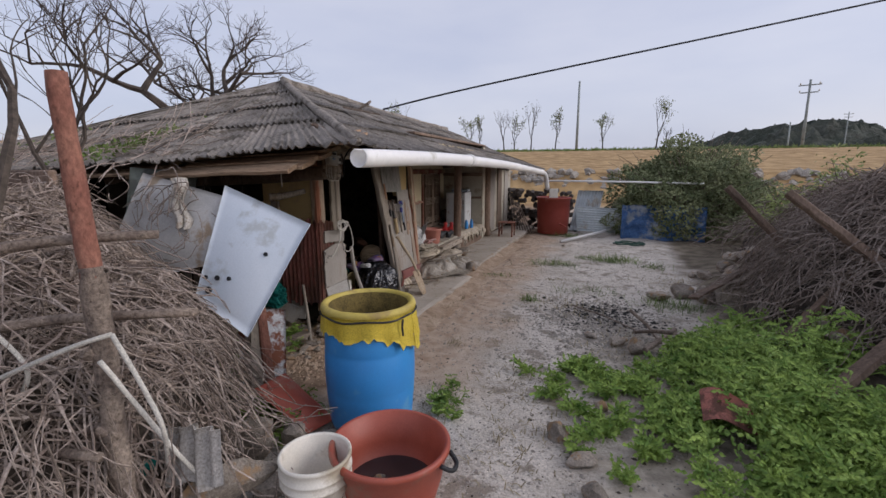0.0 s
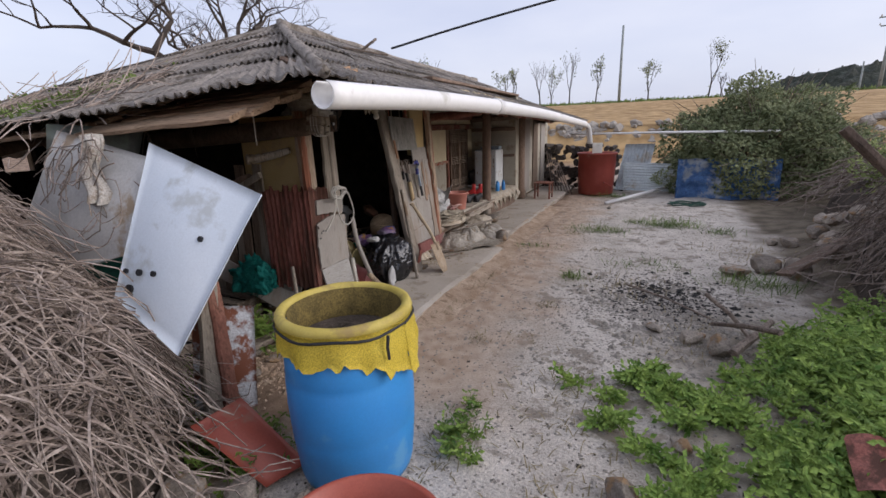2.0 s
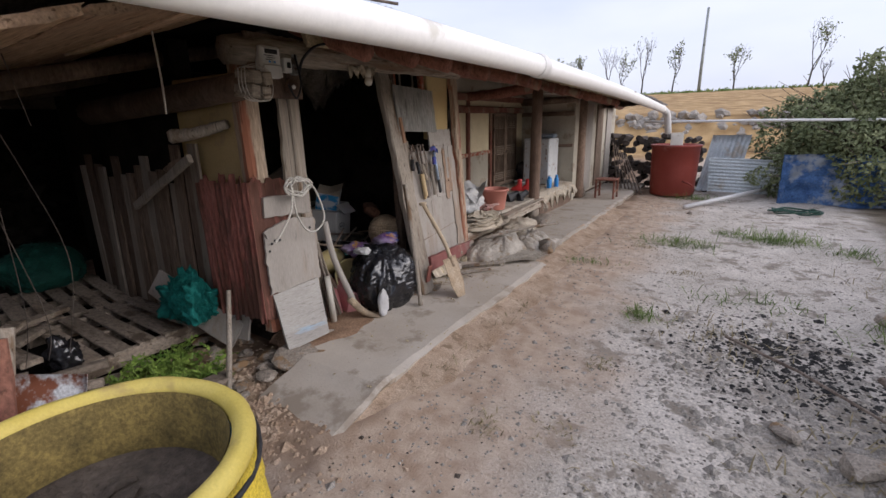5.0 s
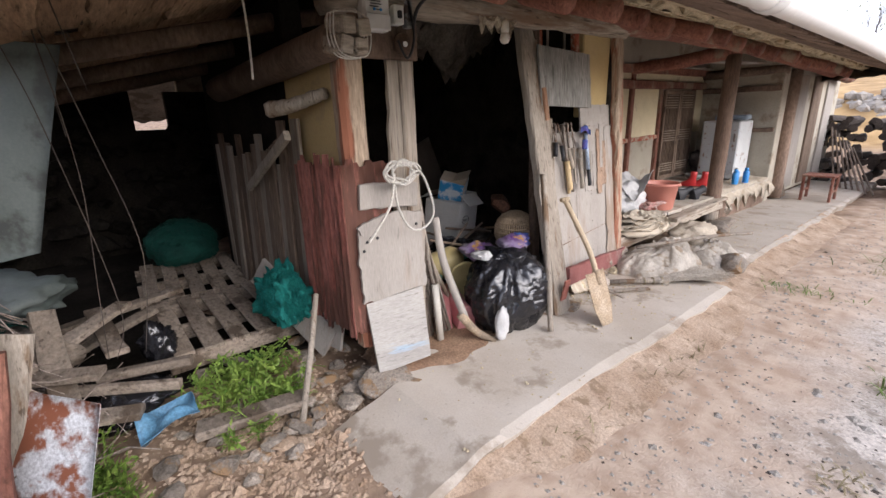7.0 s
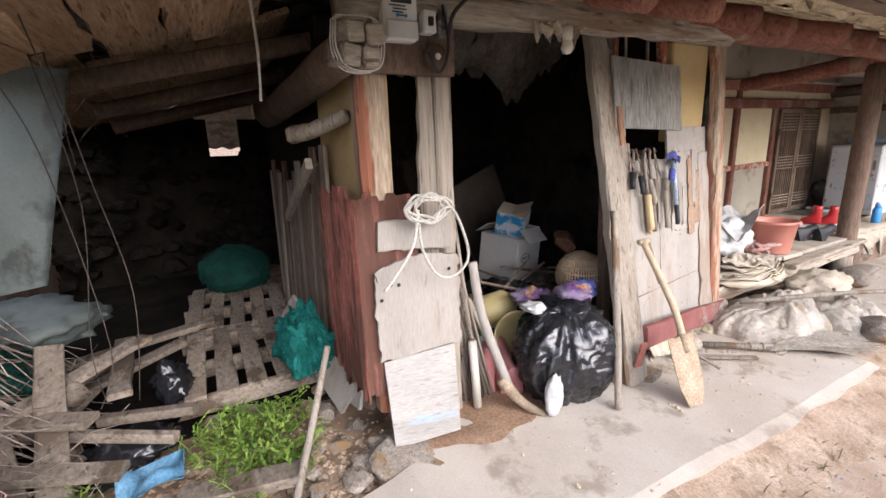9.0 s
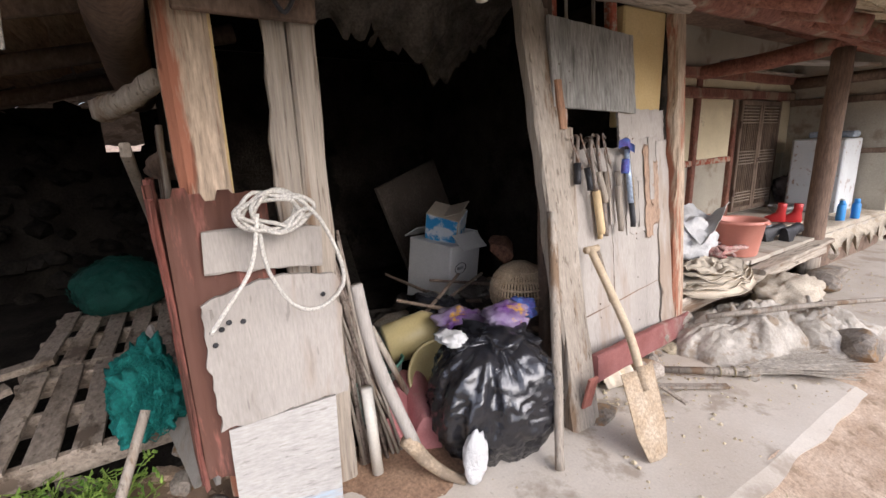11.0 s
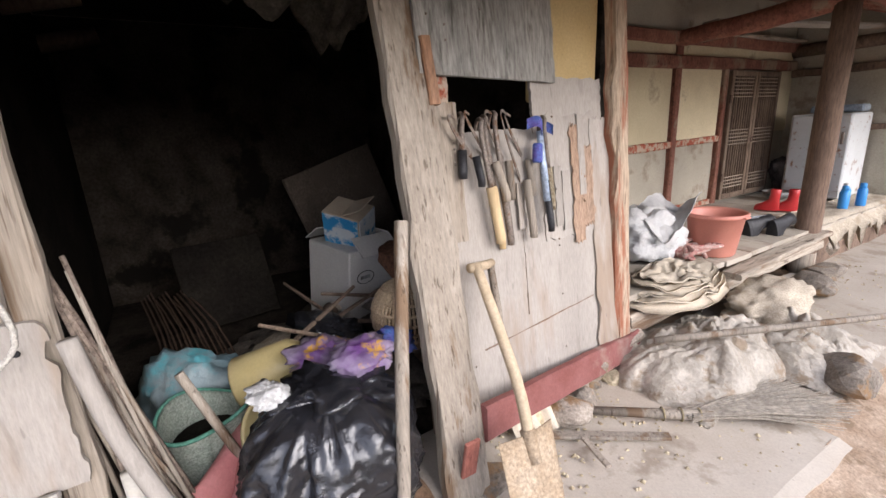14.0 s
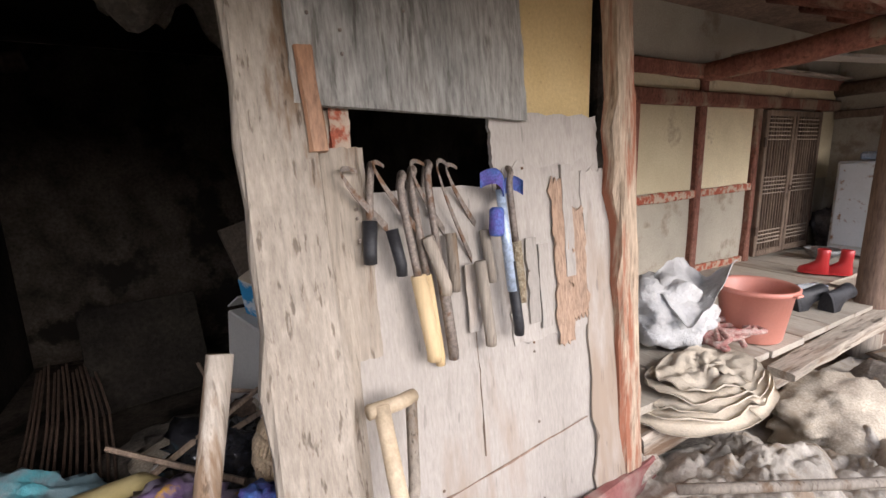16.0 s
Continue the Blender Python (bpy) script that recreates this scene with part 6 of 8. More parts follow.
handle_tool("trowel_hoe", "small hoe with a black rubber grip", 5.09, 1.19, 1.02, -0.015, 0.015, M_BLACK, "shank")
handle_tool("trowel_hoe", "small hoe with a ribbed black grip", 5.11, 1.18, 0.99, 0.025, 0.013, M_BLACK, "sickle", 0.045)
handle_tool("pruning_saw", "folding saw with a carved yellow wooden handle", 5.15, 1.17, 0.80, 0.04, 0.017, M_IVORY, "shank", 0.05)
handle_tool("sickle", "sickle with a pale wooden handle", 5.17, 1.19, 0.93, 0.07, 0.014, M_WOOD, "sickle", 0.04)
handle_tool("sickle", "sickle with a turned yellow handle", 5.19, 1.18, 0.77, 0.03, 0.012, M_IVORY, "shank", 0.02)
handle_tool("hammer", "old claw tool with taped dark grip", 5.225, 1.19, 0.78, 0.025, 0.013, M_STEEL, "shank")
handle_tool("sickle", "sickle with a worn grey handle", 5.27, 1.19, 0.93, 0.0, 0.013, M_WOOD, "sickle")
handle_tool("sickle", "sickle with a long split wooden handle", 5.325, 1.19, 0.79, 0.025, 0.014, M_WOOD, "sickle", 0.04)
handle_tool("sickle", "sickle with a short grey handle", 5.36, 1.18, 0.93, 0.02, 0.012, M_WOOD, "sickle", 0.02)
handle_tool("long_knife", "blue and silver handled pole tool with black grip", 5.405, 1.16, 0.80, 0.025, 0.013, M_BLACK, "shank", 0.05)
single("tool_shaft", tube([(px(5.40, 1.16) + 0.052, 5.403, 1.15), (px(5.42, 0.92) + 0.052, 5.42, 0.91)], 0.011, 0.013, 10), mat("silver_blue_tube", (0.42, 0.52, 0.66), (0.50, 0.60, 0.74), rough=0.35, metal=0.2, bump=0.0), "pale blue metal shaft of the pole tool", "tool shaft", smooth=True)
handle_tool("chain_tool", "rusty speckled iron chain tool", 5.45, 1.17, 0.87, 0.01, 0.014, M_SPECK, "shank")
single("strap", sheet(lambda u, v: (px(5.38, 1.18) + 0.05 + 0.03 * math.sin(u * 6), 5.35 + 0.13 * u, 1.155 - 0.03 * u + 0.035 * v + 0.015 * math.sin(u * 9)), 16, 4, 0.003), M_STRAP, "purple and blue cloth strap among the tools", "strap", "straps", smooth=True)
single("strap", turned([(0.016, 0), (0.018, 0.01), (0.017, 0.06), (0.012, 0.065)], (px(5.39, 1.05) + 0.05, 5.385, 1.045), 12), M_STRAP, "rolled blue strap hanging by the tools", "strap", "straps", smooth=True)

# knife in the post gap, stick and spade against the wall
single("hand_saw", plank((-2.62, 4.995, 1.24), (-2.65, 4.985, 1.43), 0.035, 0.025, (1, 0, 0), 0.003, 6, 2), M_HANDLE, "tool handle stuck behind the post", "hand tool")
single("walking_stick", tube([(-2.25, 4.62, 0.10), (-2.33, 4.68, 0.45), (-2.47, 4.785, 0.95)], 0.016, 0.019, 9, 0.10, 2, steps=5), M_WOOD, "pale knotty stick leaning on the post", "stick", smooth=True)
spade = thing("spade", "muddy spade with a pale wooden handle leaning on the panel", "spade", (-2.13, 4.97, 0.08))
part("shaft", tube([(-2.22, 5.00, 0.36), (-2.30, 5.02, 0.5), (-2.50, 5.04, 0.77)], 0.017, 0.016, 9, 0.05, 3, steps=4), M_SHAFT, spade, "worn wooden shaft", True)
part("grip", tube([(-2.50, 5.015, 0.765), (-2.51, 5.08, 0.76), (-2.53, 5.12, 0.755)], 0.015, 0.015, 9, 0.05, 4), M_SHAFT, spade, "", True)
part("grip_strut", tube([(-2.53, 5.115, 0.755), (-2.44, 5.075, 0.63), (-2.38, 5.035, 0.58)], 0.012, 0.012, 8, 0.05, 5), M_WOOD, spade, "", True)
b = sheet(lambda u, v: (-2.235 + 0.13 * v + 0.012 * math.sin(u * 3.1), 4.905 + 0.185 * u * (1 - 0.12 * v) + 0.0 * v - (0.0 if v < 0.8 else 0) + (0.5 - u) * 0.06 * max(0, v - 0.7) / 0.3 - 0.02 * v, 0.37 - 0.285 * v), 10, 10, 0.004)
part("blade", b, M_MUD, spade, "mud-caked steel blade", True)
part("socket", tube([(-2.225, 4.997, 0.38), (-2.19, 4.995, 0.30)], 0.022, 0.018, 9), M_MUD, spade, "", True)


# ---- porch ----
porch = thing("porch", "open wooden porch with red-stained frame and cream plaster panels", "porch", (-3.1, 7.8, 0.1), kind="structure")
for i in range(13):
    y = 6.0 + i * 0.283
    part("floor_board", plank((BX, y + 0.14, 0.375), (-2.66, y + 0.14, 0.365), 0.278, 0.03, (0, 0, 1), 0.004, 6, i), M_DUSTFLOOR, porch)
part("front_beam", plank((-2.63, 5.98, 0.26), (-2.65, 8.08, 0.28), 0.09, 0.05, (1, 0, 0.1), 0.01, 12, 3), M_WOODY, porch, "worn pale edge beam")
part("edge_plank", plank((-2.58, 6.75, 0.335), (-2.64, 8.10, 0.345), 0.10, 0.035, (0, 0, 1), 0.008, 10, 4), M_WOODY, porch, "loose pale edge plank")
part("post", tube([(-2.70, 7.98, 0.10), (-2.69, 7.97, 0.8), (-2.67, 7.93, 1.78)], 0.075, 0.068, 12, 0.04, 5, steps=5), M_PORCHPOST, porch, "round worn brown post", True)
part("post_foot", tube([(-2.70, 7.98, 0.07), (-2.70, 7.98, 0.22)], 0.078, 0.077, 12, 0.03, 5), M_WOOD, porch, "pale weathered post foot", True)
part("post", tube([(-2.66, 10.0, 0.10), (-2.66, 9.98, 1.72)], 0.08, 0.075, 12, 0.04, 6, steps=5), M_OLDWOOD, porch, "dark round post", True)
for z, r in ((1.735, 0.05), (1.57, 0.045)):
    part("wall_beam", plank((BX + 0.02, 5.98, z - 0.01), (BX + 0.02, 9.68, z), 0.09, 0.06, (1, 0, 0), 0.006, 14, int(z * 50)), M_REDWOOD, porch)
part("mid_rail", plank((BX + 0.012, 5.98, 0.92), (BX + 0.012, 8.44, 0.96), 0.06, 0.05, (1, 0, 0), 0.005, 12, 5), M_REDPAINT, porch)
for y in (7.1, 7.76, 8.44, 9.36):
    part("stud", plank((BX + 0.016, y, 0.39), (BX + 0.016, y, 1.72 if y == 7.76 else 1.55), 0.065, 0.05, (1, 0, 0), 0.006, 10, int(y * 10)), M_REDWOOD, porch)
part("skirting", plank((BX + 0.01, 7.1, 0.41), (BX + 0.01, 8.44, 0.41), 0.05, 0.03, (1, 0, 0), 0.004, 8, 8), M_REDPAINT, porch)
for y0, y1, m in ((7.15, 7.70, M_CREAM), (7.80, 8.40, M_CREAM), (9.40, 9.68, M_CREAM)):
    part("plaster_panel", box(pose(BX + 0.008, (y0 + y1) / 2, 1.255), (0.014, y1 - y0, 0.56 if y0 < 9 else 0.56), 0.003), m, porch)
part("plaster_panel", box(pose(BX + 0.008, 8.0, 1.655), (0.014, 3.3, 0.09), 0.003), M_CREAM, porch)
part("tie_beam", tube([(-3.66, 7.74, 1.72), (-3.1, 7.85, 1.76), (-2.62, 7.95, 1.83)], 0.06, 0.075, 9, 0.06, 7, steps=4), M_REDWOOD, porch, "red-stained round tie beam", True)
part("tie_beam", tube([(-3.66, 9.64, 1.70), (-2.66, 9.72, 1.72)], 0.055, 0.06, 9, 0.06, 8), M_OLDWOOD, porch, "", True)
part("shelf_board", plank((-3.4, 7.78, 1.80), (-2.95, 9.6, 1.80), 0.14, 0.02, (0, 0, 1), 0.006, 8, 9), M_PLY, porch, "pale board laid over the beams")
part("shelf_board", plank((-3.6, 8.2, 1.78), (-3.55, 9.6, 1.78), 0.12, 0.02, (0, 0, 1), 0.006, 8, 10), M_WOODY, porch)
part("side_rail", plank((-3.6, 9.66, 1.50), (-2.7, 9.66, 1.50), 0.07, 0.05, (0, 1, 0), 0.006, 8, 11), M_OLDWOOD, porch)
part("side_rail", plank((-3.3, 9.66, 0.98), (-2.7, 9.66, 1.0), 0.05, 0.04, (0, 1, 0), 0.006, 8, 12), M_OLDWOOD, porch)
for k, zz in ((0, 0.12), (1, 0.12), (2, 0.12)):
    single("stone", rock((-2.62 + 0.03 * k, (6.3, 7.2, 7.98)[k], 0.11), ((0.3, 0.34, 0.36)[k], 0.3, 0.13), 80 + k), M_STONE, "flat base stone under the porch", "stone", "porch stones")

lattice = thing("lattice_door", "old double lattice door of brown wood on the porch", "door", (BX + 0.05, 8.9, 0.42))
for s, (y0, y1) in enumerate(((8.48, 8.90), (8.91, 9.33))):
    leaf_x = BX + 0.05
    for y in (y0 + 0.02, y1 - 0.02):
        part("stile", box(pose(leaf_x, y, 0.965), (0.035, 0.04, 1.09), 0.004), M_OLDBROWN, lattice)
    for z in (0.44, 1.49):
        part("rail", box(pose(leaf_x, (y0 + y1) / 2, z), (0.035, y1 - y0 - 0.08, 0.045), 0.004), M_OLDBROWN, lattice)
    part("paper", box(pose(leaf_x - 0.012, (y0 + y1) / 2, 0.965), (0.004, y1 - y0 - 0.08, 1.0), 0), M_PAPER, lattice, "browned door paper")
    for k in range(9):
        y = y0 + 0.055 + k * (y1 - y0 - 0.11) / 8
        part("bar", box(pose(leaf_x, y, 0.965), (0.012, 0.009, 1.01), 0), M_OLDBROWN, lattice)
    for z in (0.52, 0.55, 0.58, 0.61, 0.90, 0.93, 0.96, 0.99, 1.02, 1.30, 1.33, 1.36, 1.39, 1.42, 1.45):
        part("crossbar", box(pose(leaf_x + 0.005, (y0 + y1) / 2, z), (0.010, y1 - y0 - 0.08, 0.008), 0), M_LATTICE, lattice)
part("ring_handle", tube([(BX + 0.085, 8.885 + 0.02 * math.cos(a), 0.93 + 0.02 * math.sin(a)) for a in [k * 0.628 for k in range(11)]], 0.004, 0.004, 6), M_DARKRUST, lattice, "iron ring handle", True)
for z in (0.62, 1.28):
    part("hinge", box(pose(BX + 0.075, 8.47, z), (0.01, 0.03, 0.07), 0.002), M_DARKRUST, lattice)

fridge = thing("metal_cabinet", "rust-spotted white metal cabinet standing on the porch", "cabinet", (-3.1, 9.35, 0.39))
part("body", box(pose(-3.15, 9.42, 0.76), (0.44, 0.44, 0.72), 0.012), M_FRIDGE, fridge)
part("door", box(pose(-3.14, 9.19, 0.79), (0.42, 0.03, 0.64), 0.008), M_FRIDGE, fridge)
part("handle", box(pose(-2.97, 9.17, 0.92), (0.02, 0.02, 0.10), 0.004), M_STEEL, fridge)
part("badge", turned([(0.018, 0), (0.016, 0.003), (0.0001, 0.004)], (0, 0, 0), 16, pose(-3.1, 9.174, 0.95, 90, 0, 0)), M_DARKMET, fridge)
single("plastic_tray", box(pose(-3.1, 9.42, 1.16, 0, 0, 8), (0.36, 0.3, 0.06), 0.015), mat("grey_blue_plastic", (0.22, 0.27, 0.33), (0.30, 0.35, 0.40), rough=0.5), "grey-blue tray lying on the cabinet", "tray")
for i, (x, y) in enumerate(((-2.76, 8.75), (-2.80, 8.90), (-2.72, 8.98))):
    can = thing("spray_can", "blue spray can standing on the porch edge", "spray can", (x, y, 0.40), "spray cans")
    part("body", turned([(0.03, 0), (0.033, 0.005), (0.033, 0.13), (0.022, 0.15)], (x, y, 0.40), 16), M_BLUE, can, "", True)
    part("cap", turned([(0.022, 0), (0.022, 0.03), (0.018, 0.035), (0.0001, 0.036)], (x, y, 0.55), 14), M_BLUE if i != 1 else M_METER, can, "", True)
cloth = sheet(lambda u, v: (-2.95 + 0.36 * v + 0.01 * nz(u * 9, v * 5, 2), 8.15 + 1.55 * u, 0.40 - (max(0, v - 0.72) * (0.5 + 0.25 * nz(u * 8, 1, 3) + 0.5 * nz(u * 13, 2, 5) + 0.3 * nz(u * 31, 4, 5))) + 0.012 * nz(u * 6, v * 6, 5)), 50, 14, 0.004)
single("floor_cover", cloth, M_CLOTH, "torn pale floor covering hanging over the porch edge", "floor covering", smooth=True)
single("base_block", box(pose(-2.82, 8.9, 0.2), (0.28, 1.5, 0.32), 0.03), M_OLDWOOD, "dark timber support under the porch edge", "support")

# boots, bottle and buckets on the porch
def boot(label, at, turn, material, lying=False, s=1.0):
    m = Matrix.Translation(at) @ Matrix.Rotation(radians(turn), 4, "Z")
    if lying:
        m = m @ Matrix.Rotation(radians(82), 4, "Y") @ Matrix.Translation((0, 0, -0.0))
    e = thing("rubber_boot", label, "boot", at, "rubber boots")
    b = bmesh.new()
    rows = []
    for cx, z, rx, ry in ((0.05, 0.0, 0.125, 0.043), (0.05, 0.02, 0.128, 0.046), (0.045, 0.05, 0.12, 0.045), (0.01, 0.085, 0.082, 0.044), (-0.012, 0.12, 0.056, 0.043), (-0.02, 0.18, 0.052, 0.046), (-0.02, 0.24, 0.055, 0.052), (-0.02, 0.245, 0.050, 0.047), (-0.02, 0.13, 0.045, 0.036)):
        rows.append([b.verts.new(m @ (Vector((cx + rx * math.cos(a), ry * math.sin(a) * (1 + 0.15 * math.cos(a)), z)) * s)) for a in [2 * math.pi * k / 18 for k in range(18)]])
    faces(b, rows, True)
    b.faces.new(rows[0][::-1]), b.faces.new(rows[-1])
    part("upper", b, material, e, "", True)
    b = bmesh.new()
    rows = [[b.verts.new(m @ (Vector((0.05 + q * 0.13 * math.cos(a), q * 0.048 * math.sin(a) * (1 + 0.15 * math.cos(a)), z)) * s)) for a in [2 * math.pi * k / 18 for k in range(18)]] for z, q in ((-0.014, 0.96), (-0.012, 1.0), (0.008, 1.0), (0.01, 0.97))]
    faces(b, rows, True)
    b.faces.new(rows[0][::-1]), b.faces.new(rows[-1])
    part("sole", b, material, e)
    return e


M_REDRUB = mat("red_rubber", (0.42, 0.018, 0.02), (0.5, 0.03, 0.03), rough=0.35, size=0.1, fine=0.01, bump=0.05, fine_mix=0.08, spec=0.5)
M_PINKRUB = mat("dusty_pink_rubber", (0.52, 0.20, 0.20), (0.60, 0.28, 0.27), rough=0.55, size=0.1, fine=0.01, bump=0.15, fine_mix=0.12, stain=(0.44, 0.26, 0.22), stain_amount=0.2)
boot("short red rubber boot standing on the porch", (-3.10, 8.40, 0.405), 200, M_REDRUB, s=0.66)
boot("short red rubber boot standing on the porch", (-3.00, 8.47, 0.405), 205, M_REDRUB, s=0.66)
boot("black rubber boot lying on the porch edge", (-2.86, 7.50, 0.425), 75, M_BLACK, True, 0.8)
boot("black rubber boot lying on the porch edge", (-2.76, 7.62, 0.425), 85, M_BLACK, True, 0.8)
M_CLEAR = mat("cloudy_clear_plastic", (0.55, 0.58, 0.62), (0.62, 0.64, 0.68), rough=0.15, size=0.1, fine=0.01, bump=0.1, fine_mix=0.08, spec=0.6)
next(n for n in M_CLEAR.node_tree.nodes if n.type == "BSDF_PRINCIPLED").inputs["Transmission Weight"].default_value = 0.55
single("plastic_bottle", turned([(0.03, 0), (0.034, 0.01), (0.034, 0.14), (0.014, 0.19), (0.014, 0.21)], (0, 0, 0), 16, pose(-2.95, 7.72, 0.43, 0, 88, 70)), M_CLEAR, "empty clear plastic bottle lying on the porch", "bottle", smooth=True)
pink = thing("pink_bucket", "salmon-pink plastic bucket standing on the porch edge", "bucket", (-2.86, 7.05, 0.40))
part("body", turned([(r * 1.08, z * 1.3) for r, z in [(0.105, 0), (0.11, 0.006), (0.138, 0.17), (0.152, 0.172), (0.153, 0.186), (0.146, 0.19), (0.136, 0.18), (0.106, 0.012), (0.0001, 0.01)]], (-2.79, 6.95, 0.385), 40), M_PINK, pink, "", True)
part("grip", box(pose(-2.62, 6.94, 0.617), (0.02, 0.05, 0.012), 0.004), M_PINK, pink)


def lump(at, size, seed, folds=0.35, sub=4, flat_base=True):
    """A soft crumpled heap of cloth or plastic."""
    b = bmesh.new()
    r = bmesh.ops.create_icosphere(b, subdivisions=sub, radius=0.5)
    for v in r["verts"]:
        c = v.co.copy()
        f = 1 + folds * (0.9 * nz(c.x + seed, c.y, c.z, 2.2) + 0.8 * abs(nz(c.x, c.y + seed, c.z, 6)) + 0.55 * abs(nz(c.x, c.y, c.z + seed, 13)) - 0.3)
        c *= f
        z = c.z * size[2]
        if flat_base:
            z = max(z, -size[2] * 0.33)
        v.co = Vector((at[0] + c.x * size[0], at[1] + c.y * size[1], at[2] + z + size[2] * 0.33))
    return b


single("white_sack", lump((-2.98, 6.62, 0.40), (0.34, 0.42, 0.34), 3, 0.5), M_WHITEC, "crumpled white woven sack on the porch", "sack", smooth=True)
single("white_sack", sheet(lambda u, v: (-3.05 + 0.25 * v, 6.48 + 0.32 * u, 0.56 + 0.16 * u + 0.06 * math.sin(v * 4 + u * 3) + 0.03 * nz(u * 5, v * 5, 1)), 16, 12, 0.004), M_WHITEC, "stiff folded white sack over the heap", "sack", smooth=True)
single("cord_bundle", tube([(-2.80 + 0.10 * math.cos(k * 1.9) * (1 + 0.3 * math.sin(k)), 6.72 + 0.14 * math.sin(k * 1.3), 0.42 + 0.05 * abs(math.sin(k * 0.7))) for k in range(26)], 0.012, 0.012, 6, steps=3), mat("red_white_cord", (0.36, 0.10, 0.09), (0.52, 0.42, 0.36), size=0.03, fine=0.006), "tangled red and white cord on the porch", "cord", smooth=True)
for k in range(5):
    def fold(u, v, k=k):
        a = 2 * math.pi * u
        q = 0.6 + 0.4 * v
        return (-2.66 + (0.20 - 0.015 * k) * math.cos(a) * v * (1 + 0.15 * nz(u * 4, k, 1)), 6.38 + (0.36 - 0.03 * k) * math.sin(a) * v, 0.34 + 0.022 * k + 0.03 * nz(u * 11 + k, v * 4, k * 3.7) + 0.02 * nz(u * 23, v * 9, k) - 0.10 * max(0, v - 0.75) * (k == 0))
    single("folded_cloth", sheet(fold, 40, 10, 0.006), M_CREAMC, "folded cream cloth piled on the porch edge", "cloth", "folded cloths", smooth=True)
def draped(x0, x1, y0, y1, h, seed):
    """A crumpled plastic sheet thrown over a low heap, with sharp creases."""
    def fn(u, v):
        hump = max(0.0, math.sin(math.pi * u) * math.sin(math.pi * v)) ** 0.5
        crease = abs(nz(u * 2.2 + v * 1.5 + seed, v * 4, 1)) * 0.16 + abs(nz(u * 6 + seed, v * 9 - u * 3, 2)) * 0.08 + abs(nz(u * 15, v * 19 + seed, 3)) * 0.035
        wx, wy = 0.07 * nz(v * 4, u * 2, seed), 0.07 * nz(u * 4, v * 2, seed + 3)
        return x0 + (x1 - x0) * u + wx, y0 + (y1 - y0) * v + wy, 0.088 + hump * (h * (0.75 + 0.6 * nz(u * 2, v * 2, seed)) + crease * 0.9)
    return sheet(fn, 64, 80, -0.003)


single("plastic_sheeting", draped(-2.68, -2.14, 5.78, 6.58, 0.2, 7), M_VINYL, "dusty crumpled heap of old plastic sheeting on the step", "plastic sheeting", smooth=True)
single("plastic_sheeting", draped(-2.5, -1.98, 6.35, 7.0, 0.09, 9), M_VINYL, "dusty flattened plastic sheeting on the step", "plastic sheeting", smooth=True)
single("plastic_sheeting", lump((-2.45, 6.95, 0.09), (0.36, 0.6, 0.22), 12, 0.5, 4), M_CLOTH, "dusty sacking heaped under the porch edge", "sacking", smooth=True)
single("bamboo_stick", tube([(-2.42, 5.86, 0.30), (-2.1, 6.3, 0.36), (-1.95, 6.75, 0.33)], 0.015, 0.012, 8, 0.06, 3, steps=4), M_WOOD, "pale stick lying over the plastic heap", "stick", smooth=True)
M_STRAWG = mat("greyed_straw", (0.34, 0.30, 0.25), (0.52, 0.47, 0.40), rough=0.9, size=0.1, fine=0.02, bump=0.0)
broom = thing("broom", "worn grey twig broom lying on the step", "broom", (-2.2, 5.9, 0.1))
part("stick", tube([(-2.42, 5.5, 0.12), (-2.15, 5.82, 0.12)], 0.016, 0.02, 8, 0.08, 2), M_WOOD, broom, "", True)
vs, fs = [], []
rnd = random.Random(71)
for _ in range(260):
    a = Vector((-2.2 + rnd.gauss(0, 0.012), 5.76 + rnd.gauss(0, 0.012), 0.12 + rnd.uniform(-0.01, 0.015)))
    e = Vector((-1.98 + rnd.uniform(-0.14, 0.12), 6.22 + rnd.uniform(-0.12, 0.06), 0.10 + rnd.uniform(0, 0.05)))
    add_stem(vs, fs, [a, a.lerp(e, 0.5) + Vector((0, 0, 0.015)), e], 0.0035, 0.0015)
tagged(from_lists("bristles", vs, fs, M_STRAWG, parent=broom), kind="stuff")
for k in range(3):
    part("binding", tube([(-2.26 + 0.04 * k + 0.024 * math.cos(a) * 0.8, 5.69 + 0.05 * k - 0.024 * math.cos(a) * 0.6, 0.12 + 0.024 * math.sin(a)) for a in [j * 0.628 for j in range(11)]], 0.003, 0.003, 5), M_STRAW, broom)
for i, (x, y, s) in enumerate(((-2.47, 5.44, (0.2, 0.17, 0.12)), (-2.62, 5.40, (0.26, 0.22, 0.2)), (-2.60, 5.7, (0.26, 0.2, 0.2)), (-2.66, 5.95, (0.24, 0.24, 0.22)), (-2.66, 5.18, (0.25, 0.2, 0.18)), (-1.98, 6.5, (0.22, 0.3, 0.16)), (-2.5, 7.55, (0.3, 0.34, 0.14)), (-2.72, 8.4, (0.2, 0.2, 0.2)), (-2.7, 10.3, (0.22, 0.22, 0.26)))):
    single("stone", rock((x, y, 0.08 + s[2] * 0.36), s, 200 + i, sub=3), M_STONE, "rough brown stone lying on the step", "stone", "stones on the step")
single("corrugated_scrap", corrugated((-2.48, 5.18, 0.10), (0.05, 0.22, 0.0), (-0.1, 0.0, 0.13), 0.07, 0.015, 4, 0.008), M_CREAMC, "broken cream corrugated piece against the sill", "roofing scrap", smooth=True)
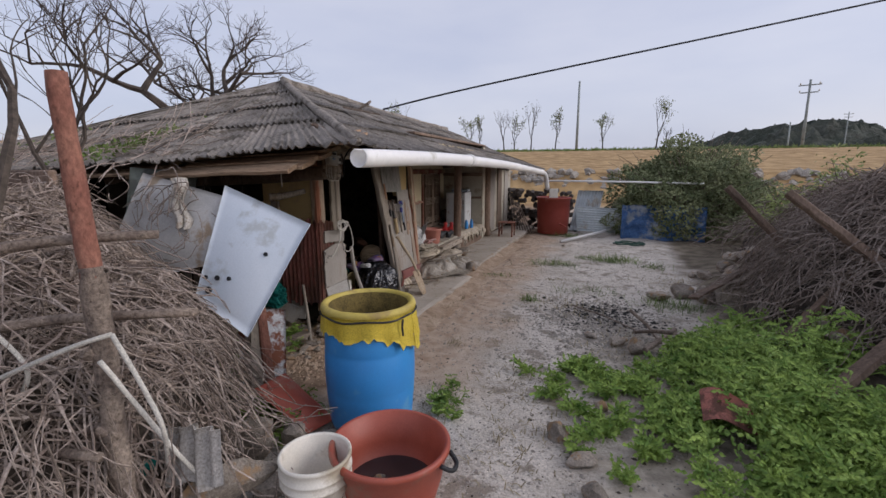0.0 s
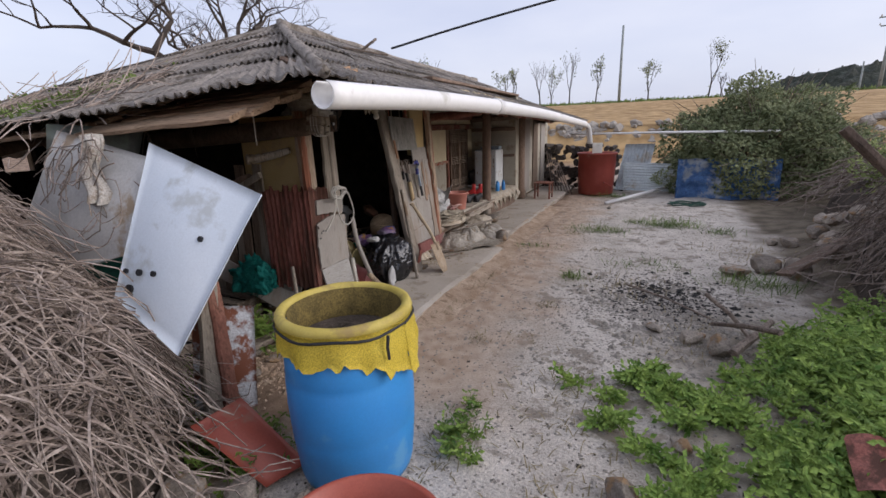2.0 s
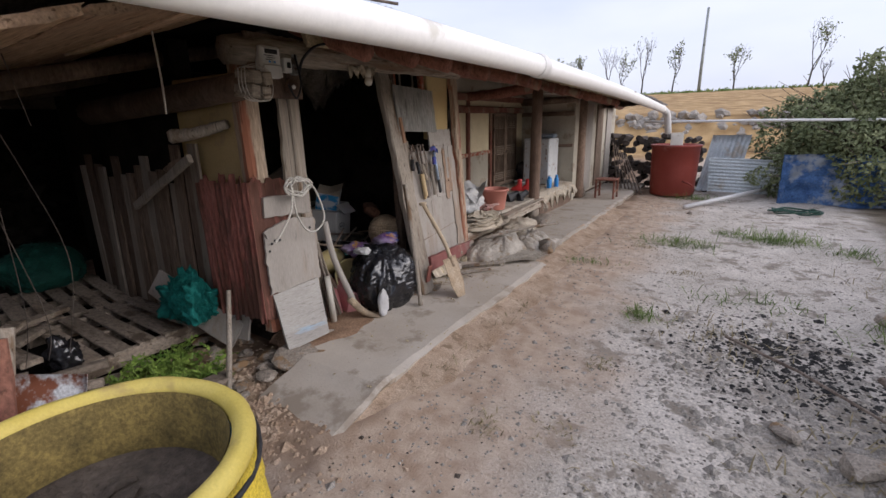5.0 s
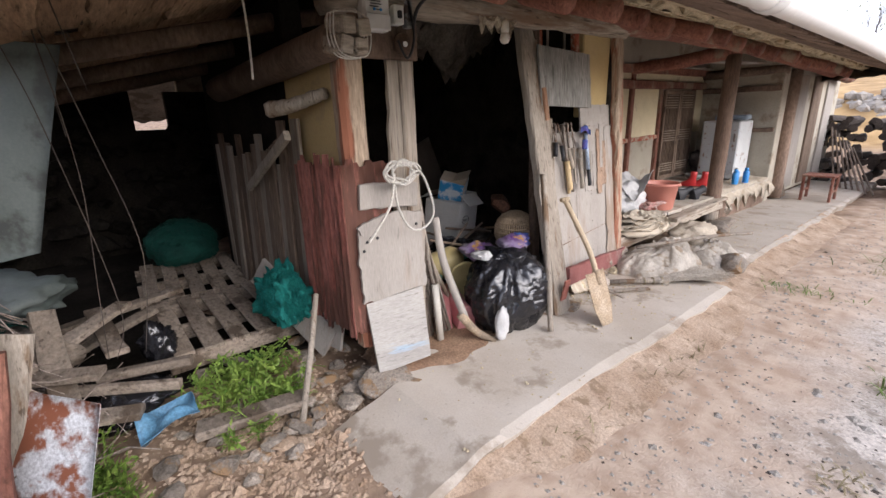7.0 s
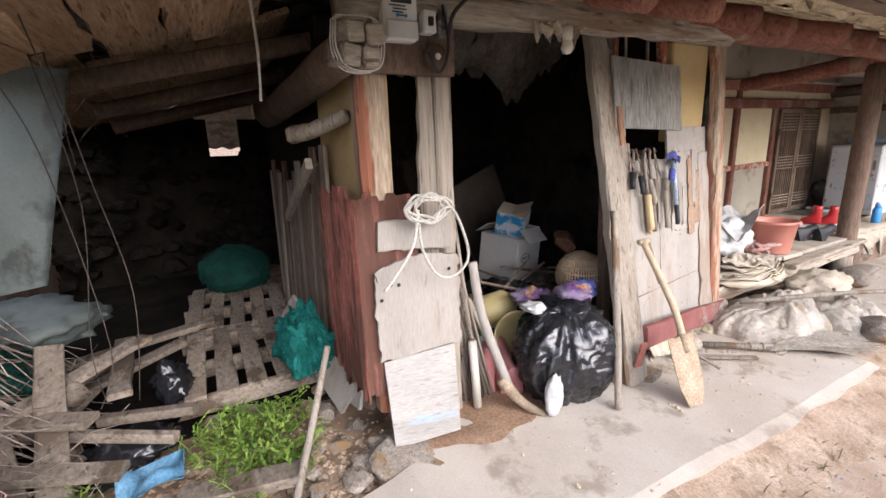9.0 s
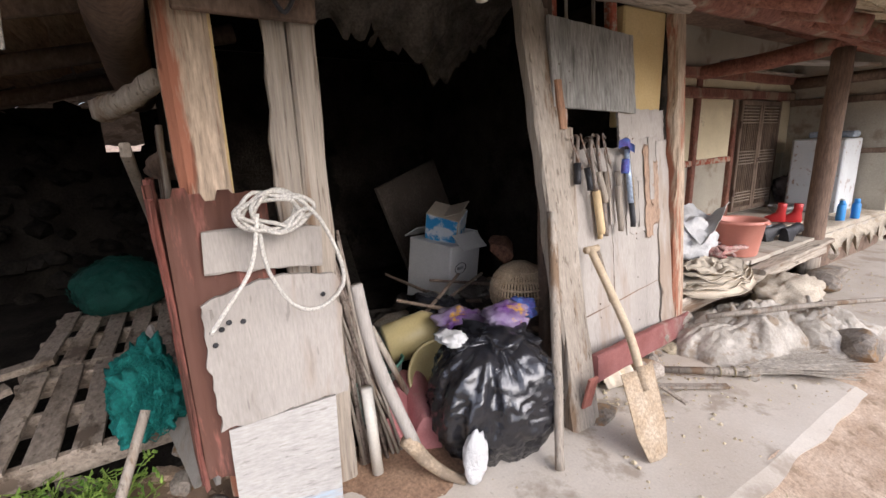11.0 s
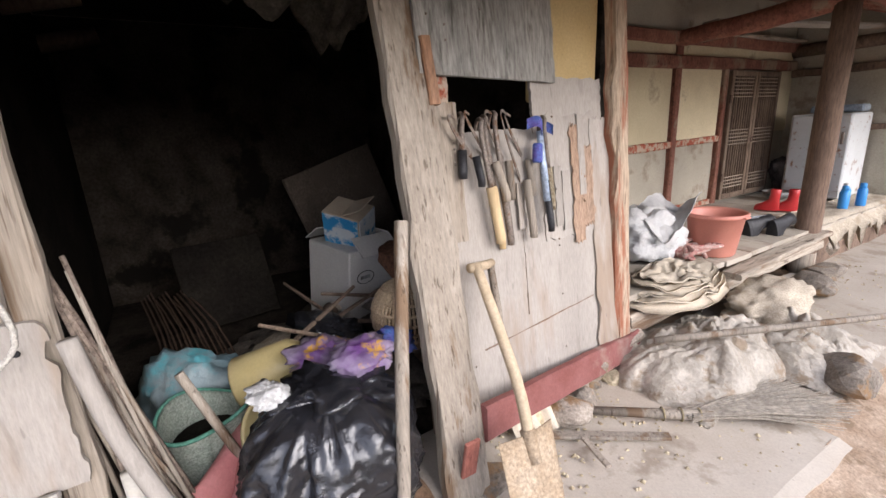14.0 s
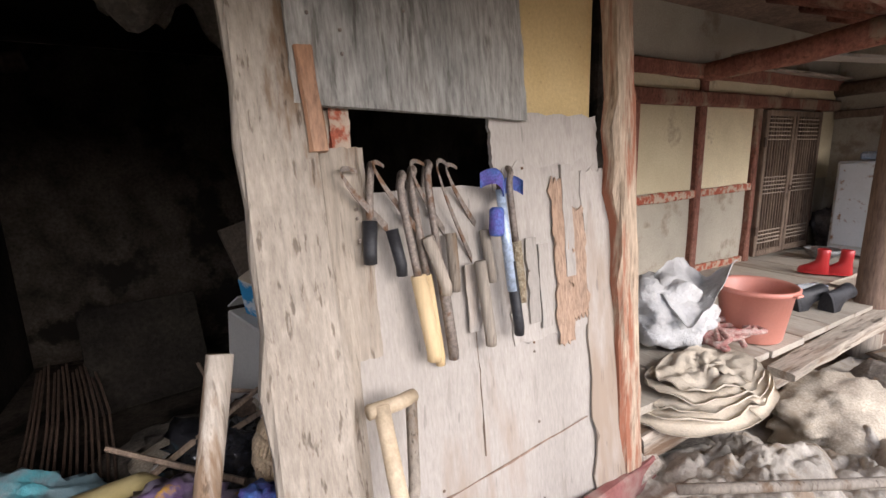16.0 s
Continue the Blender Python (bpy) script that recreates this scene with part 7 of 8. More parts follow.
single("lath", plank((-2.44, 5.28, 0.10), (-2.18, 5.62, 0.105), 0.035, 0.012, (0, 0, 1), 0.003, 6, 4), M_WOOD, "thin pale lath on the step", "lath", "laths")
single("lath", plank((-2.34, 5.36, 0.115), (-2.20, 5.32, 0.115), 0.02, 0.01, (0, 0, 1), 0.002, 4, 5), M_WOOD, "thin pale lath on the step", "lath", "laths")
stool = thing("wooden_stool", "small red-brown wooden stool on the step", "stool", (-2.25, 10.3, 0.09))
for k in range(4):
    part("seat_slat", plank((-2.42, 10.14 + 0.09 * k, 0.40), (-2.08, 10.14 + 0.09 * k, 0.40), 0.08, 0.02, (0, 0, 1), 0.003, 4, k), M_REDWOOD, stool)
for sx in (-2.40, -2.10):
    for sy in (10.14, 10.42):
        part("leg", plank((sx, sy, 0.08), (sx, sy, 0.39), 0.035, 0.03, (1, 0, 0), 0.002, 4, 1), M_REDWOOD, stool)
    part("stretcher", plank((sx, 10.14, 0.2), (sx, 10.42, 0.2), 0.025, 0.02, (0, 0, 1), 0.002, 3, 1), M_REDWOOD, stool)
single("bowl", turned([(0.06, 0), (0.10, 0.03), (0.115, 0.07), (0.108, 0.07), (0.09, 0.03), (0.0001, 0.015)], (-3.3, 8.95, 0.40), 24), M_DARKMET, "grey metal basin on the porch floor", "basin", smooth=True)
single("cloth_pile", lump((-3.45, 9.45, 0.40), (0.22, 0.25, 0.45), 14, 0.6), M_CINDERC, "dark pile of clothes in the porch corner", "clothes pile", smooth=True)
for i in range(3):
    y0 = 10.25 + i * 0.75
    single("plank_door", box(pose(FX - 0.02, y0 + 0.25, 0.92), (0.03, 0.42, 1.5), 0.006), M_PLY if i % 2 == 0 else M_OLDBROWN, "tall weathered plank panel on the far front wall", "wall panel", "far wall panels")

# ---- clutter inside the kitchen opening ----
bag = thing("bin_bag", "full black plastic rubbish bag in the opening", "rubbish bag", (-2.52, 4.53, 0.05))


def bag_mesh(c, r, h, seed):
    b = bmesh.new()
    rows = []
    n, m = 120, 60
    for j in range(m + 1):
        v = j / m
        prof = math.sin(math.pi * min(1, v * 0.90 + 0.08)) ** 0.36 * (0.92 + 0.16 * v)
        row = []
        for i in range(n):
            a = 2 * math.pi * i / n
            ridge = abs(nz(math.cos(a) * 2.2 + seed, math.sin(a) * 2.2, v * 1.4, 1.6)) * 0.24 + abs(nz(math.cos(a) * 5, math.sin(a) * 5, v * 3 + seed, 1.7)) * 0.10
            ridge += abs(nz(math.cos(a) * 7 + v * 5, math.sin(a) * 7, v * 8 + seed, 1.5)) * 0.09 + abs(nz(math.cos(a) * 12 - v * 9, math.sin(a) * 12, v * 5, 1.7)) * 0.04
            ridge += 0.05 * v ** 6 * abs(math.sin(a * 9 + 3 * nz(a, v, seed)))
            rr = r * prof * (1.08 - ridge) * (1 + 0.10 * math.cos(4 * (a - 0.35)) * (0.4 + 0.6 * v) + 0.03 * nz(v * 3, a, seed))
            row.append(b.verts.new((c[0] + rr * math.cos(a) * 0.86, c[1] + rr * math.sin(a), c[2] + h * v * (1 + 0.06 * nz(math.cos(a), math.sin(a), 2)))))
        rows.append(row)
    faces(b, rows, True)
    b.faces.new(rows[0][::-1]), b.faces.new(rows[-1])
    return b


part("bag", bag_mesh((-2.53, 4.555, 0.06), 0.265, 0.45, 3), M_BAG, bag, "", True)
part("bag_neck", lump((-2.55, 4.58, 0.44), (0.26, 0.3, 0.12), 5, 0.7, 4), M_BAG, bag, "crumpled open neck", True)
M_PURPLE = mat("purple_white_film", (0.16, 0.05, 0.24), (0.42, 0.38, 0.43), rough=0.25, size=0.2, fine=0.02, bump=0.3, fine_mix=0.1, stain=(0.55, 0.30, 0.06), stain_amount=0.15, stain_size=0.08)
M_LBLUE = mat("pale_blue_bag", (0.16, 0.27, 0.31), (0.30, 0.37, 0.39), rough=0.4, size=0.25, fine=0.03, bump=0.3, fine_mix=0.1, stain=(0.12, 0.40, 0.46), stain_amount=0.15)
M_OIL = mat("amber_cloudy_plastic", (0.42, 0.33, 0.14), (0.50, 0.42, 0.22), rough=0.35, size=0.2, fine=0.01, bump=0.05, fine_mix=0.08)
M_WICKER = mat("dusty_wicker", (0.36, 0.26, 0.16), (0.50, 0.38, 0.25), rough=0.8, size=0.05, fine=0.006, bump=0.8)
M_WEAVE = mat("pale_green_weave", (0.30, 0.36, 0.30), (0.42, 0.46, 0.40), rough=0.7, size=0.03, fine=0.008, bump=0.9)
M_PINE = mat("dry_red_fibre", (0.09, 0.04, 0.025), (0.20, 0.10, 0.06), rough=0.9, size=0.02, fine=0.008, bump=1.0)
for i, (x, y, z, s, m, n) in enumerate(((-2.62, 4.70, 0.50, (0.16, 0.2, 0.09), M_PURPLE, "shiny purple and white plastic wrapper"), (-2.68, 4.83, 0.48, (0.12, 0.12, 0.09), M_STRAP, "crumpled blue plastic wrapper"), (-2.85, 4.65, 0.40, (0.25, 0.25, 0.12), M_PURPLE, "crumpled purple plastic bag"), (-2.6, 4.42, 0.5, (0.12, 0.1, 0.05), M_WHITEC, "crumpled white paper on the bag"), (-3.2, 4.75, 0.32, (0.35, 0.3, 0.14), M_BAG, "dark crumpled bag on the heap"))):
    single("wrapper", lump((x, y, z), s, 20 + i, 0.6, 4), m, n + " on the rubbish", "wrapper", "wrappers", smooth=True)
single("white_wrap", lump((-2.38, 4.36, 0.10), (0.06, 0.10, 0.22), 31, 0.4, 3), M_WHITEC, "white plastic bottle wrap leaning on the bag", "wrapper", smooth=True)
carton = thing("carton_box", "open white carton with printed side on the rubbish heap", "carton", (-3.25, 4.95, 0.35))
CM = pose(-3.58, 5.02, 0.47, -3, 5, 18) @ Matrix.Scale(1.15, 4)
part("body", box(CM @ pose(0, 0, -0.03), (0.28, 0.25, 0.36), 0.006), M_CARD, carton)
for k, (dx, dy, rx, ry) in enumerate(((0.15, 0, 0, 40), (-0.15, 0, 0, -35), (0, 0.11, -50, 0))):
    part("flap", box(CM @ pose(dx * 1.05, dy * 1.05, 0.17, rx, ry, 0), (0.10 if dx else 0.28, 0.2 if dx else 0.1, 0.005), 0), M_CARD, carton)


def text_mesh(body, size, m, name, parent, material):
    """Flat lettering with Blender's own font, turned into a mesh."""
    cu = bpy.data.curves.new(name, "FONT")
    cu.body, cu.size, cu.extrude = body, size, 0.0006
    cu.align_x = "CENTER"
    tmp = bpy.data.objects.new(name, cu)
    scene.collection.objects.link(tmp)
    me = bpy.data.meshes.new_from_object(tmp.evaluated_get(bpy.context.evaluated_depsgraph_get()))
    bpy.data.objects.remove(tmp)
    me.transform(m)
    me.materials.append(material)
    ob = new(name, me)
    ob.parent = parent
    ob.matrix_parent_inverse = parent.matrix_basis.inverted()
    return ob


text_mesh("1577-7011", 0.032, CM @ pose(0.142, 0.03, -0.165, 90, 0, 90), "printed_number", carton, M_BLACK)
part("printed_oval", tube([CM @ Vector((0.142, -0.04 + 0.045 * math.cos(a), 0.03 + 0.028 * math.sin(a))) for a in [k * 0.3142 for k in range(21)]], 0.002, 0.002, 4), M_BLACK, carton)
part("printed_mark", box(CM @ pose(0.141, -0.04, 0.03), (0.002, 0.05, 0.015), 0), M_DARKMET, carton)
small = thing("carton_box", "small tilted white and blue carton in the larger one", "carton", (-3.25, 4.88, 0.68))
SM = pose(-3.54, 5.02, 0.74, 20, 14, 40) @ Matrix.Scale(1.18, 4)
part("body", box(SM, (0.17, 0.13, 0.15), 0.004), M_TANCARD, small)
part("blue_side", box(SM @ pose(0.0868, 0, 0), (0.003, 0.125, 0.14), 0), M_BLUECARD, small, "white carton side with blue print")
part("blue_side", box(SM @ pose(0.0, -0.0668, 0), (0.16, 0.003, 0.14), 0), M_BLUECARD, small)
part("flap", box(SM @ pose(0.03, 0, 0.09, 0, -30, 0), (0.14, 0.12, 0.004), 0), M_TANCARD, small)
basket = thing("wicker_basket", "round dusty wicker basket behind the post", "basket", (-2.84, 4.98, 0.36))
b = bmesh.new()
bmesh.ops.create_icosphere(b, subdivisions=3, radius=0.13, matrix=Matrix.Translation((-2.84, 4.97, 0.52)))
# Near-black ball puts the dark of the gaps behind the canes.
part("core", b, M_DARKMUD, basket)
for k in range(28):
    a0 = math.pi * k / 28
    part("cane", tube([(-2.84 + 0.137 * math.cos(a0) * math.cos(t), 4.97 + 0.137 * math.sin(a0) * math.cos(t), 0.52 + 0.137 * math.sin(t)) for t in [j * 0.3142 for j in range(21)]], 0.0055, 0.0055, 5), M_WICKER, basket, "", True)
for k in range(7):
    z = -0.105 + 0.035 * k
    rr = math.sqrt(max(0.0004, 0.139 ** 2 - z * z))
    part("band", tube([(-2.84 + rr * math.cos(t), 4.97 + rr * math.sin(t), 0.52 + z) for t in [j * 0.3142 for j in range(21)]], 0.0055, 0.0055, 5), M_WICKER, basket, "", True)
single("fibre_bundle", rock((-3.0, 5.0, 0.68), (0.24, 0.14, 0.14), 44, sub=4, rough=0.6), M_PINE, "dark reddish bundle of dry fibre on the heap", "fibre bundle", smooth=True)
jug = thing("plastic_jug", "amber cloudy plastic jug lying on the heap", "jug", (-3.2, 4.5, 0.3))
JM = pose(-3.05, 4.50, 0.34, 0, 78, 75)
part("body", turned([(0.085, -0.13), (0.095, -0.12), (0.097, 0.08), (0.07, 0.12), (0.03, 0.14), (0.022, 0.15)], (0, 0, 0), 24, JM), M_OIL, jug, "", True)
part("cap", turned([(0.026, 0.15), (0.026, 0.18), (0.0001, 0.181)], (0, 0, 0), 16, JM), mat("mint_green_plastic", (0.08, 0.42, 0.33), (0.12, 0.5, 0.4), rough=0.4), jug, "mint green cap", True)
bask = thing("woven_bag", "pale green woven plastic bag standing open on the floor", "bag", (-3.1, 4.27, 0.08))
b = sheet(lambda u, v: (-3.02 + (0.12 + 0.03 * v) * math.cos(2 * math.pi * u), 4.26 + (0.115 + 0.03 * v) * math.sin(2 * math.pi * u) * (1 + 0.1 * math.cos(2 * math.pi * u)), 0.07 + (0.22 + 0.02 * math.sin(u * 12.6)) * v), 40, 14, 0.006)
part("side", b, M_WEAVE, bask, "", True)
part("hem", tube([(-3.02 + 0.15 * math.cos(a), 4.26 + 0.145 * math.sin(a) * (1 + 0.1 * math.cos(a)), 0.29 + 0.02 * math.sin(a * 2)) for a in [k * 0.2094 for k in range(31)]], 0.007, 0.007, 6), mat("green_hem", (0.08, 0.24, 0.18), (0.12, 0.30, 0.23)), bask, "green stitched hem", True)
part("contents", turned([(0.115, 0.12), (0.0001, 0.14)], (-3.02, 4.26, 0.07), 20), M_DARKMUD, bask)
single("blue_bag", lump((-3.35, 4.24, 0.08), (0.32, 0.38, 0.34), 36, 0.4, 4), M_LBLUE, "crumpled pale blue plastic sack on the floor", "sack", smooth=True)
basin = thing("brass_basin", "old yellow metal basin standing on edge behind the bag", "basin", (-2.78, 4.42, 0.1))
part("bowl", turned([(0.05, 0.0), (0.13, 0.01), (0.17, 0.08), (0.185, 0.085), (0.18, 0.092), (0.165, 0.085), (0.125, 0.02), (0.0001, 0.015)], (0, 0, 0), 32, pose(-2.84, 4.50, 0.24, 20, 62, 10) @ Matrix.Scale(0.8, 4)), M_OIL, basin, "", True)
boot("dusty pink rubber boot lying on the floor", (-2.70, 4.20, 0.14), 140, M_PINKRUB, True, 1.2)
boot("dusty pink rubber boot lying on the floor", (-2.62, 4.31, 0.15), 160, M_PINKRUB, True, 1.2)
mattock = thing("mattock", "worn mattock with a bare wooden handle leaning in the opening", "mattock", (-2.5, 4.27, 0.1))
part("handle", tube([(-2.56, 4.06, 0.80), (-2.55, 4.10, 0.55), (-2.50, 4.20, 0.22)], 0.019, 0.021, 9, 0.06, 3, steps=4), M_PLY, mattock, "", True)
part("blade", tube([(-2.51, 4.17, 0.26), (-2.46, 4.25, 0.14), (-2.40, 4.33, 0.09)], 0.028, 0.016, 8, 0.1, 4, steps=3), M_MUD, mattock, "rusty pointed iron", True)
single("pipe_stub", tube([(-2.60, 4.10, 0.10), (-2.62, 4.09, 0.42)], 0.02, 0.02, 10), M_DIRTYW, "chipped white pipe standing in the opening", "pipe", smooth=True)
for i in range(20):
    a = rnd.uniform(-0.05, 0.05)
    single("garden_cane", tube([(-2.68 + rnd.uniform(-0.03, 0.03), 4.07 + 0.009 * i, 0.1), (-2.70, 4.04 + a, 0.75 + rnd.uniform(-0.1, 0.2))], 0.008, 0.006, 5, 0.1, i), M_WOOD if i % 2 else M_BARK, "thin cane leaning inside the opening", "cane", "canes in the opening", smooth=True)
single("wooden_stick", tube([(-2.86, 4.22, 0.52), (-2.80, 4.34, 0.2)], 0.014, 0.014, 8), M_WOOD, "short grey tool handle on the heap", "stick", smooth=True)
# Board colours are darkened to carry the dimness inside the room.
single("junk_board", box(pose(-4.3, 5.35, 0.55, 12, -14, 25), (0.03, 0.8, 0.95), 0.006), mat("dim_brown_board", (0.075, 0.058, 0.045), (0.13, 0.105, 0.082), size=0.3, fine=0.015, stain=(0.09, 0.07, 0.055), stain_amount=0.3), "large brown board leaning inside the kitchen", "board")
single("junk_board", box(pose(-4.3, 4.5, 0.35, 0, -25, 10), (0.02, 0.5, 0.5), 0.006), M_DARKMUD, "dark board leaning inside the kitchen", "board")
wire = thing("wire_coil", "bundle of dark wire rods on the kitchen floor", "wire bundle", (-3.9, 4.25, 0.2))
for i in range(14):
    part("wire", tube([(-4.4 + 0.01 * i, 4.05 + 0.018 * i, 0.3 + 0.015 * (i % 4)), (-3.9, 4.12 + 0.02 * i, 0.24 + 0.02 * (i % 3)), (-3.5, 4.15 + 0.022 * i, 0.16)], 0.005, 0.005, 5, steps=2), M_DARKRUST, wire)
heap = thing("rubbish_heap", "heap of rags, sacks and dusty rubbish on the kitchen floor", "rubbish heap", (-3.3, 4.8, 0.06))
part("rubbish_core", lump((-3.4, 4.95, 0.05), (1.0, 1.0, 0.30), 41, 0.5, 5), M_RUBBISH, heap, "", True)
for i in range(26):
    x, y = rnd.uniform(-3.6, -2.85), rnd.uniform(4.6, 5.5)
    part("rag", lump((x, y, 0.20 + rnd.uniform(-0.1, 0.12)), (rnd.uniform(0.12, 0.3), rnd.uniform(0.1, 0.25), rnd.uniform(0.06, 0.14)), 50 + i, 0.6, 3), rnd.choice((M_CLOTH, M_RUBBISH, M_CARD, M_VINYL, M_OLDWOOD, M_BAG)), heap, "", True)
for i in range(10):
    p = Vector((rnd.uniform(-3.4, -2.8), rnd.uniform(4.5, 5.3), 0.4))
    part("stick", tube([p, p + rand_dir(rnd, -0.1, 0.3) * 0.4], 0.01, 0.008, 5), M_OLDBROWN, heap)
for k, (x0, y0, w, dp) in enumerate(((-3.0, 4.05, 0.8, 0.30), (-3.3, 4.6, 0.75, 0.42), (-2.95, 4.45, 0.4, 0.24))):
    single("torn_lining", sheet(lambda u, v: (x0 - 0.25 * v + 0.06 * nz(u * 4, v * 3, k), y0 + w * u + 0.05 * nz(v * 5, u * 2, k), 1.94 - dp * v * (0.35 + 0.9 * abs(nz(u * 3 + k * 5, 0.5, 6)) + 0.35 * abs(nz(u * 11, 0.3, k))) + 0.02 * nz(u * 9, v * 9, k)), 40, 12, 0.003), M_RUBBISH, "torn dark ceiling lining hanging in the kitchen", "ceiling lining", "torn linings", smooth=True)

# ---- lean-to shed beside the house ----
shed = thing("shed", "dark lean-to shed of rubble wall and old boards", "shed", (-4.5, 2.5, 0), kind="structure")
# Rubble wall keeps its stone shapes; near-black colour stands for the shed's shade.
for i in range(230):
    y, z = rnd.uniform(0.6, 3.9), rnd.uniform(0.0, 1.6)
    if y > 3.22 and y < 3.64 and z > 1.21:
        continue
    s = rnd.uniform(0.16, 0.3)
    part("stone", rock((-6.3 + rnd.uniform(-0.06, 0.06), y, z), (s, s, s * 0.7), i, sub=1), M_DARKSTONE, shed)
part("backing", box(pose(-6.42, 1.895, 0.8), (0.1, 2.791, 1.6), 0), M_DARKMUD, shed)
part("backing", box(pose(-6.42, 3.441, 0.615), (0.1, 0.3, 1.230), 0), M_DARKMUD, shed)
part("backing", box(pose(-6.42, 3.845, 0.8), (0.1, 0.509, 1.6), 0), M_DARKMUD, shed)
# Added board wall closes the shed's side so that it stays dark.
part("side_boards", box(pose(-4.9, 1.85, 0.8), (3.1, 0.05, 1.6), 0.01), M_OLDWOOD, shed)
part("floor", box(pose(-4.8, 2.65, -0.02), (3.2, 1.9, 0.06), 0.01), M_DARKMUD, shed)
rp = random.Random(8)
for i in range(11):
    y = 2.5 + 0.105 * i
    z = 1.615 + 0.30 * (y - 2.5)
    for xa, xb in ((-1.95 - rp.uniform(0, 0.2), -3.05 - rp.uniform(0, 0.5)), (-3.3 - rp.uniform(0, 0.3), -5.2)):
        dz = -0.035 * (-xb - 2.0)
        part("roof_plank", plank((xa, y, z - 0.02 * (-xa - 2.0) - 0.01 * (i % 2)), (xb, y + rp.uniform(-0.03, 0.03), z + dz - 0.01 * (i % 2)), 0.125, 0.028, (0.03, -0.3 + rp.uniform(-0.12, 0.12), 1), 0.022, 9, i), M_PLANKS, shed, "rough reddish roof plank" if i == 0 else "")
single("hanging_sheet", sheet(quad([Vector(p) for p in ((-3.45, 2.22, 0.72), (-3.28, 2.54, 0.79), (-3.15, 2.77, 1.58), (-3.35, 2.35, 1.62))], 0.02, 3), 12, 14, 0.006), M_DULLSH, "grey-green sheet hanging at the shed mouth", "sheet", smooth=True)
pallet = thing("pallet", "broken grey wooden pallet on the shed floor", "pallet", (-3.8, 3.25, 0.05))
for k in range(5):
    y = 2.97 + 0.138 * k
    part("slat", plank((-3.27, y, 0.155), (-4.12, y + 0.01, 0.16), 0.092, 0.018, (0, 0, 1), 0.004, 5, k), M_PALLET, pallet)
for x in (-3.30, -3.70, -4.08):
    part("bearer", plank((x, 2.90, 0.10), (x - 0.02, 3.60, 0.10), 0.045, 0.09, (0, 0, 1), 0.005, 5, 3), M_PALLET, pallet)
pal2 = copy_thing(pallet, pose(-4.72, 3.27, 0.06, 0, 2, -4))
for i in range(9):
    p = Vector((rnd.uniform(-4.0, -3.0), rnd.uniform(2.2, 2.75), rnd.uniform(0.12, 0.4)))
    d = rand_dir(rnd, -0.15, 0.15) * rnd.uniform(0.3, 0.55)
    single("scrap_board", plank(p - d, p + d, 0.09, 0.03, (0, 0, 1), 0.006, 5, i), M_PALLET, "weathered board in the shed scrap pile", "board", "scrap boards")
for p, q, w in (((-2.85, 2.52, 0.03), (-3.35, 2.48, 0.52), 0.10), ((-3.25, 2.62, 0.18), (-3.1, 2.98, 0.2), 0.06), ((-3.3, 2.3, 0.2), (-2.98, 2.9, 0.16), 0.05), ((-2.8, 2.44, 0.03), (-3.3, 2.26, 0.42), 0.09), ((-2.72, 2.9, 0.06), (-2.6, 3.32, 0.09), 0.12)):
    single("scrap_board", plank(p, q, w, 0.04, (0, 0.2, 1), 0.006, 6, int(w * 300)), M_PALLET, "weathered board in the shed scrap pile", "board", "scrap boards")
single("log_end", tube([(-3.6, 2.35, 0.36), (-3.22, 2.56, 0.33)], 0.045, 0.045, 10, 0.05, 3), M_PALLET, "short sawn log lying on the scrap", "log", smooth=True)
def net_bundle(name, label, at, size, seed, material, strands, folds=0.35):
    """A bunched net: a soft core wrapped in many loose strands."""
    rn = random.Random(seed)
    e = thing(name, label, "net", at)
    part("net_core", lump(at, size, seed, folds, 5), material, e, "", True)
    vs, fs = [], []
    c = Vector((at[0], at[1], at[2] + size[2] * 0.33))
    for _ in range(strands):
        d, pts = rand_dir(rn, -0.4, 1.0), []
        for _ in range(6):
            pts.append(c + Vector((d.x * size[0], d.y * size[1], d.z * size[2])) * 0.5 * rn.uniform(0.95, 1.16))
            d = (d + rand_dir(rn) * 0.35).normalized()
        add_stem(vs, fs, pts, 0.0022, 0.0018)
    tagged(from_lists("net_mass", vs, fs, material, parent=e), kind="stuff")
    return e


net_bundle("green_net", "dark green net bundle on the scrap pile", (-3.55, 2.22, 0.22), (0.5, 0.4, 0.24), 61, M_GREEN, 120)
single("sheeting", lump((-3.95, 2.3, 0.36), (0.6, 0.5, 0.25), 63, 0.5, 4), M_DULLSH, "grey dusty sheeting on the scrap pile", "plastic sheeting", smooth=True)
net_bundle("green_net", "dark green net heap on the pallet", (-5.0, 3.3, 0.2), (0.5, 0.5, 0.38), 65, M_GREEN, 80, 0.2)
net_bundle("teal_net", "bunched teal fishing net against the planks", (-3.14, 3.46, 0.27), (0.30, 0.2, 0.30), 66, M_TEAL, 700, 0.85)
single("black_bag", lump((-3.42, 2.88, 0.13), (0.2, 0.16, 0.22), 69, 0.6, 4), M_BAG, "small crumpled black plastic bag on the pallet edge", "plastic bag", smooth=True)
single("black_bag", lump((-3.1, 2.72, 0.03), (0.34, 0.3, 0.14), 70, 0.6, 4), M_BAG, "flattened black plastic on the ground", "plastic bag", smooth=True)
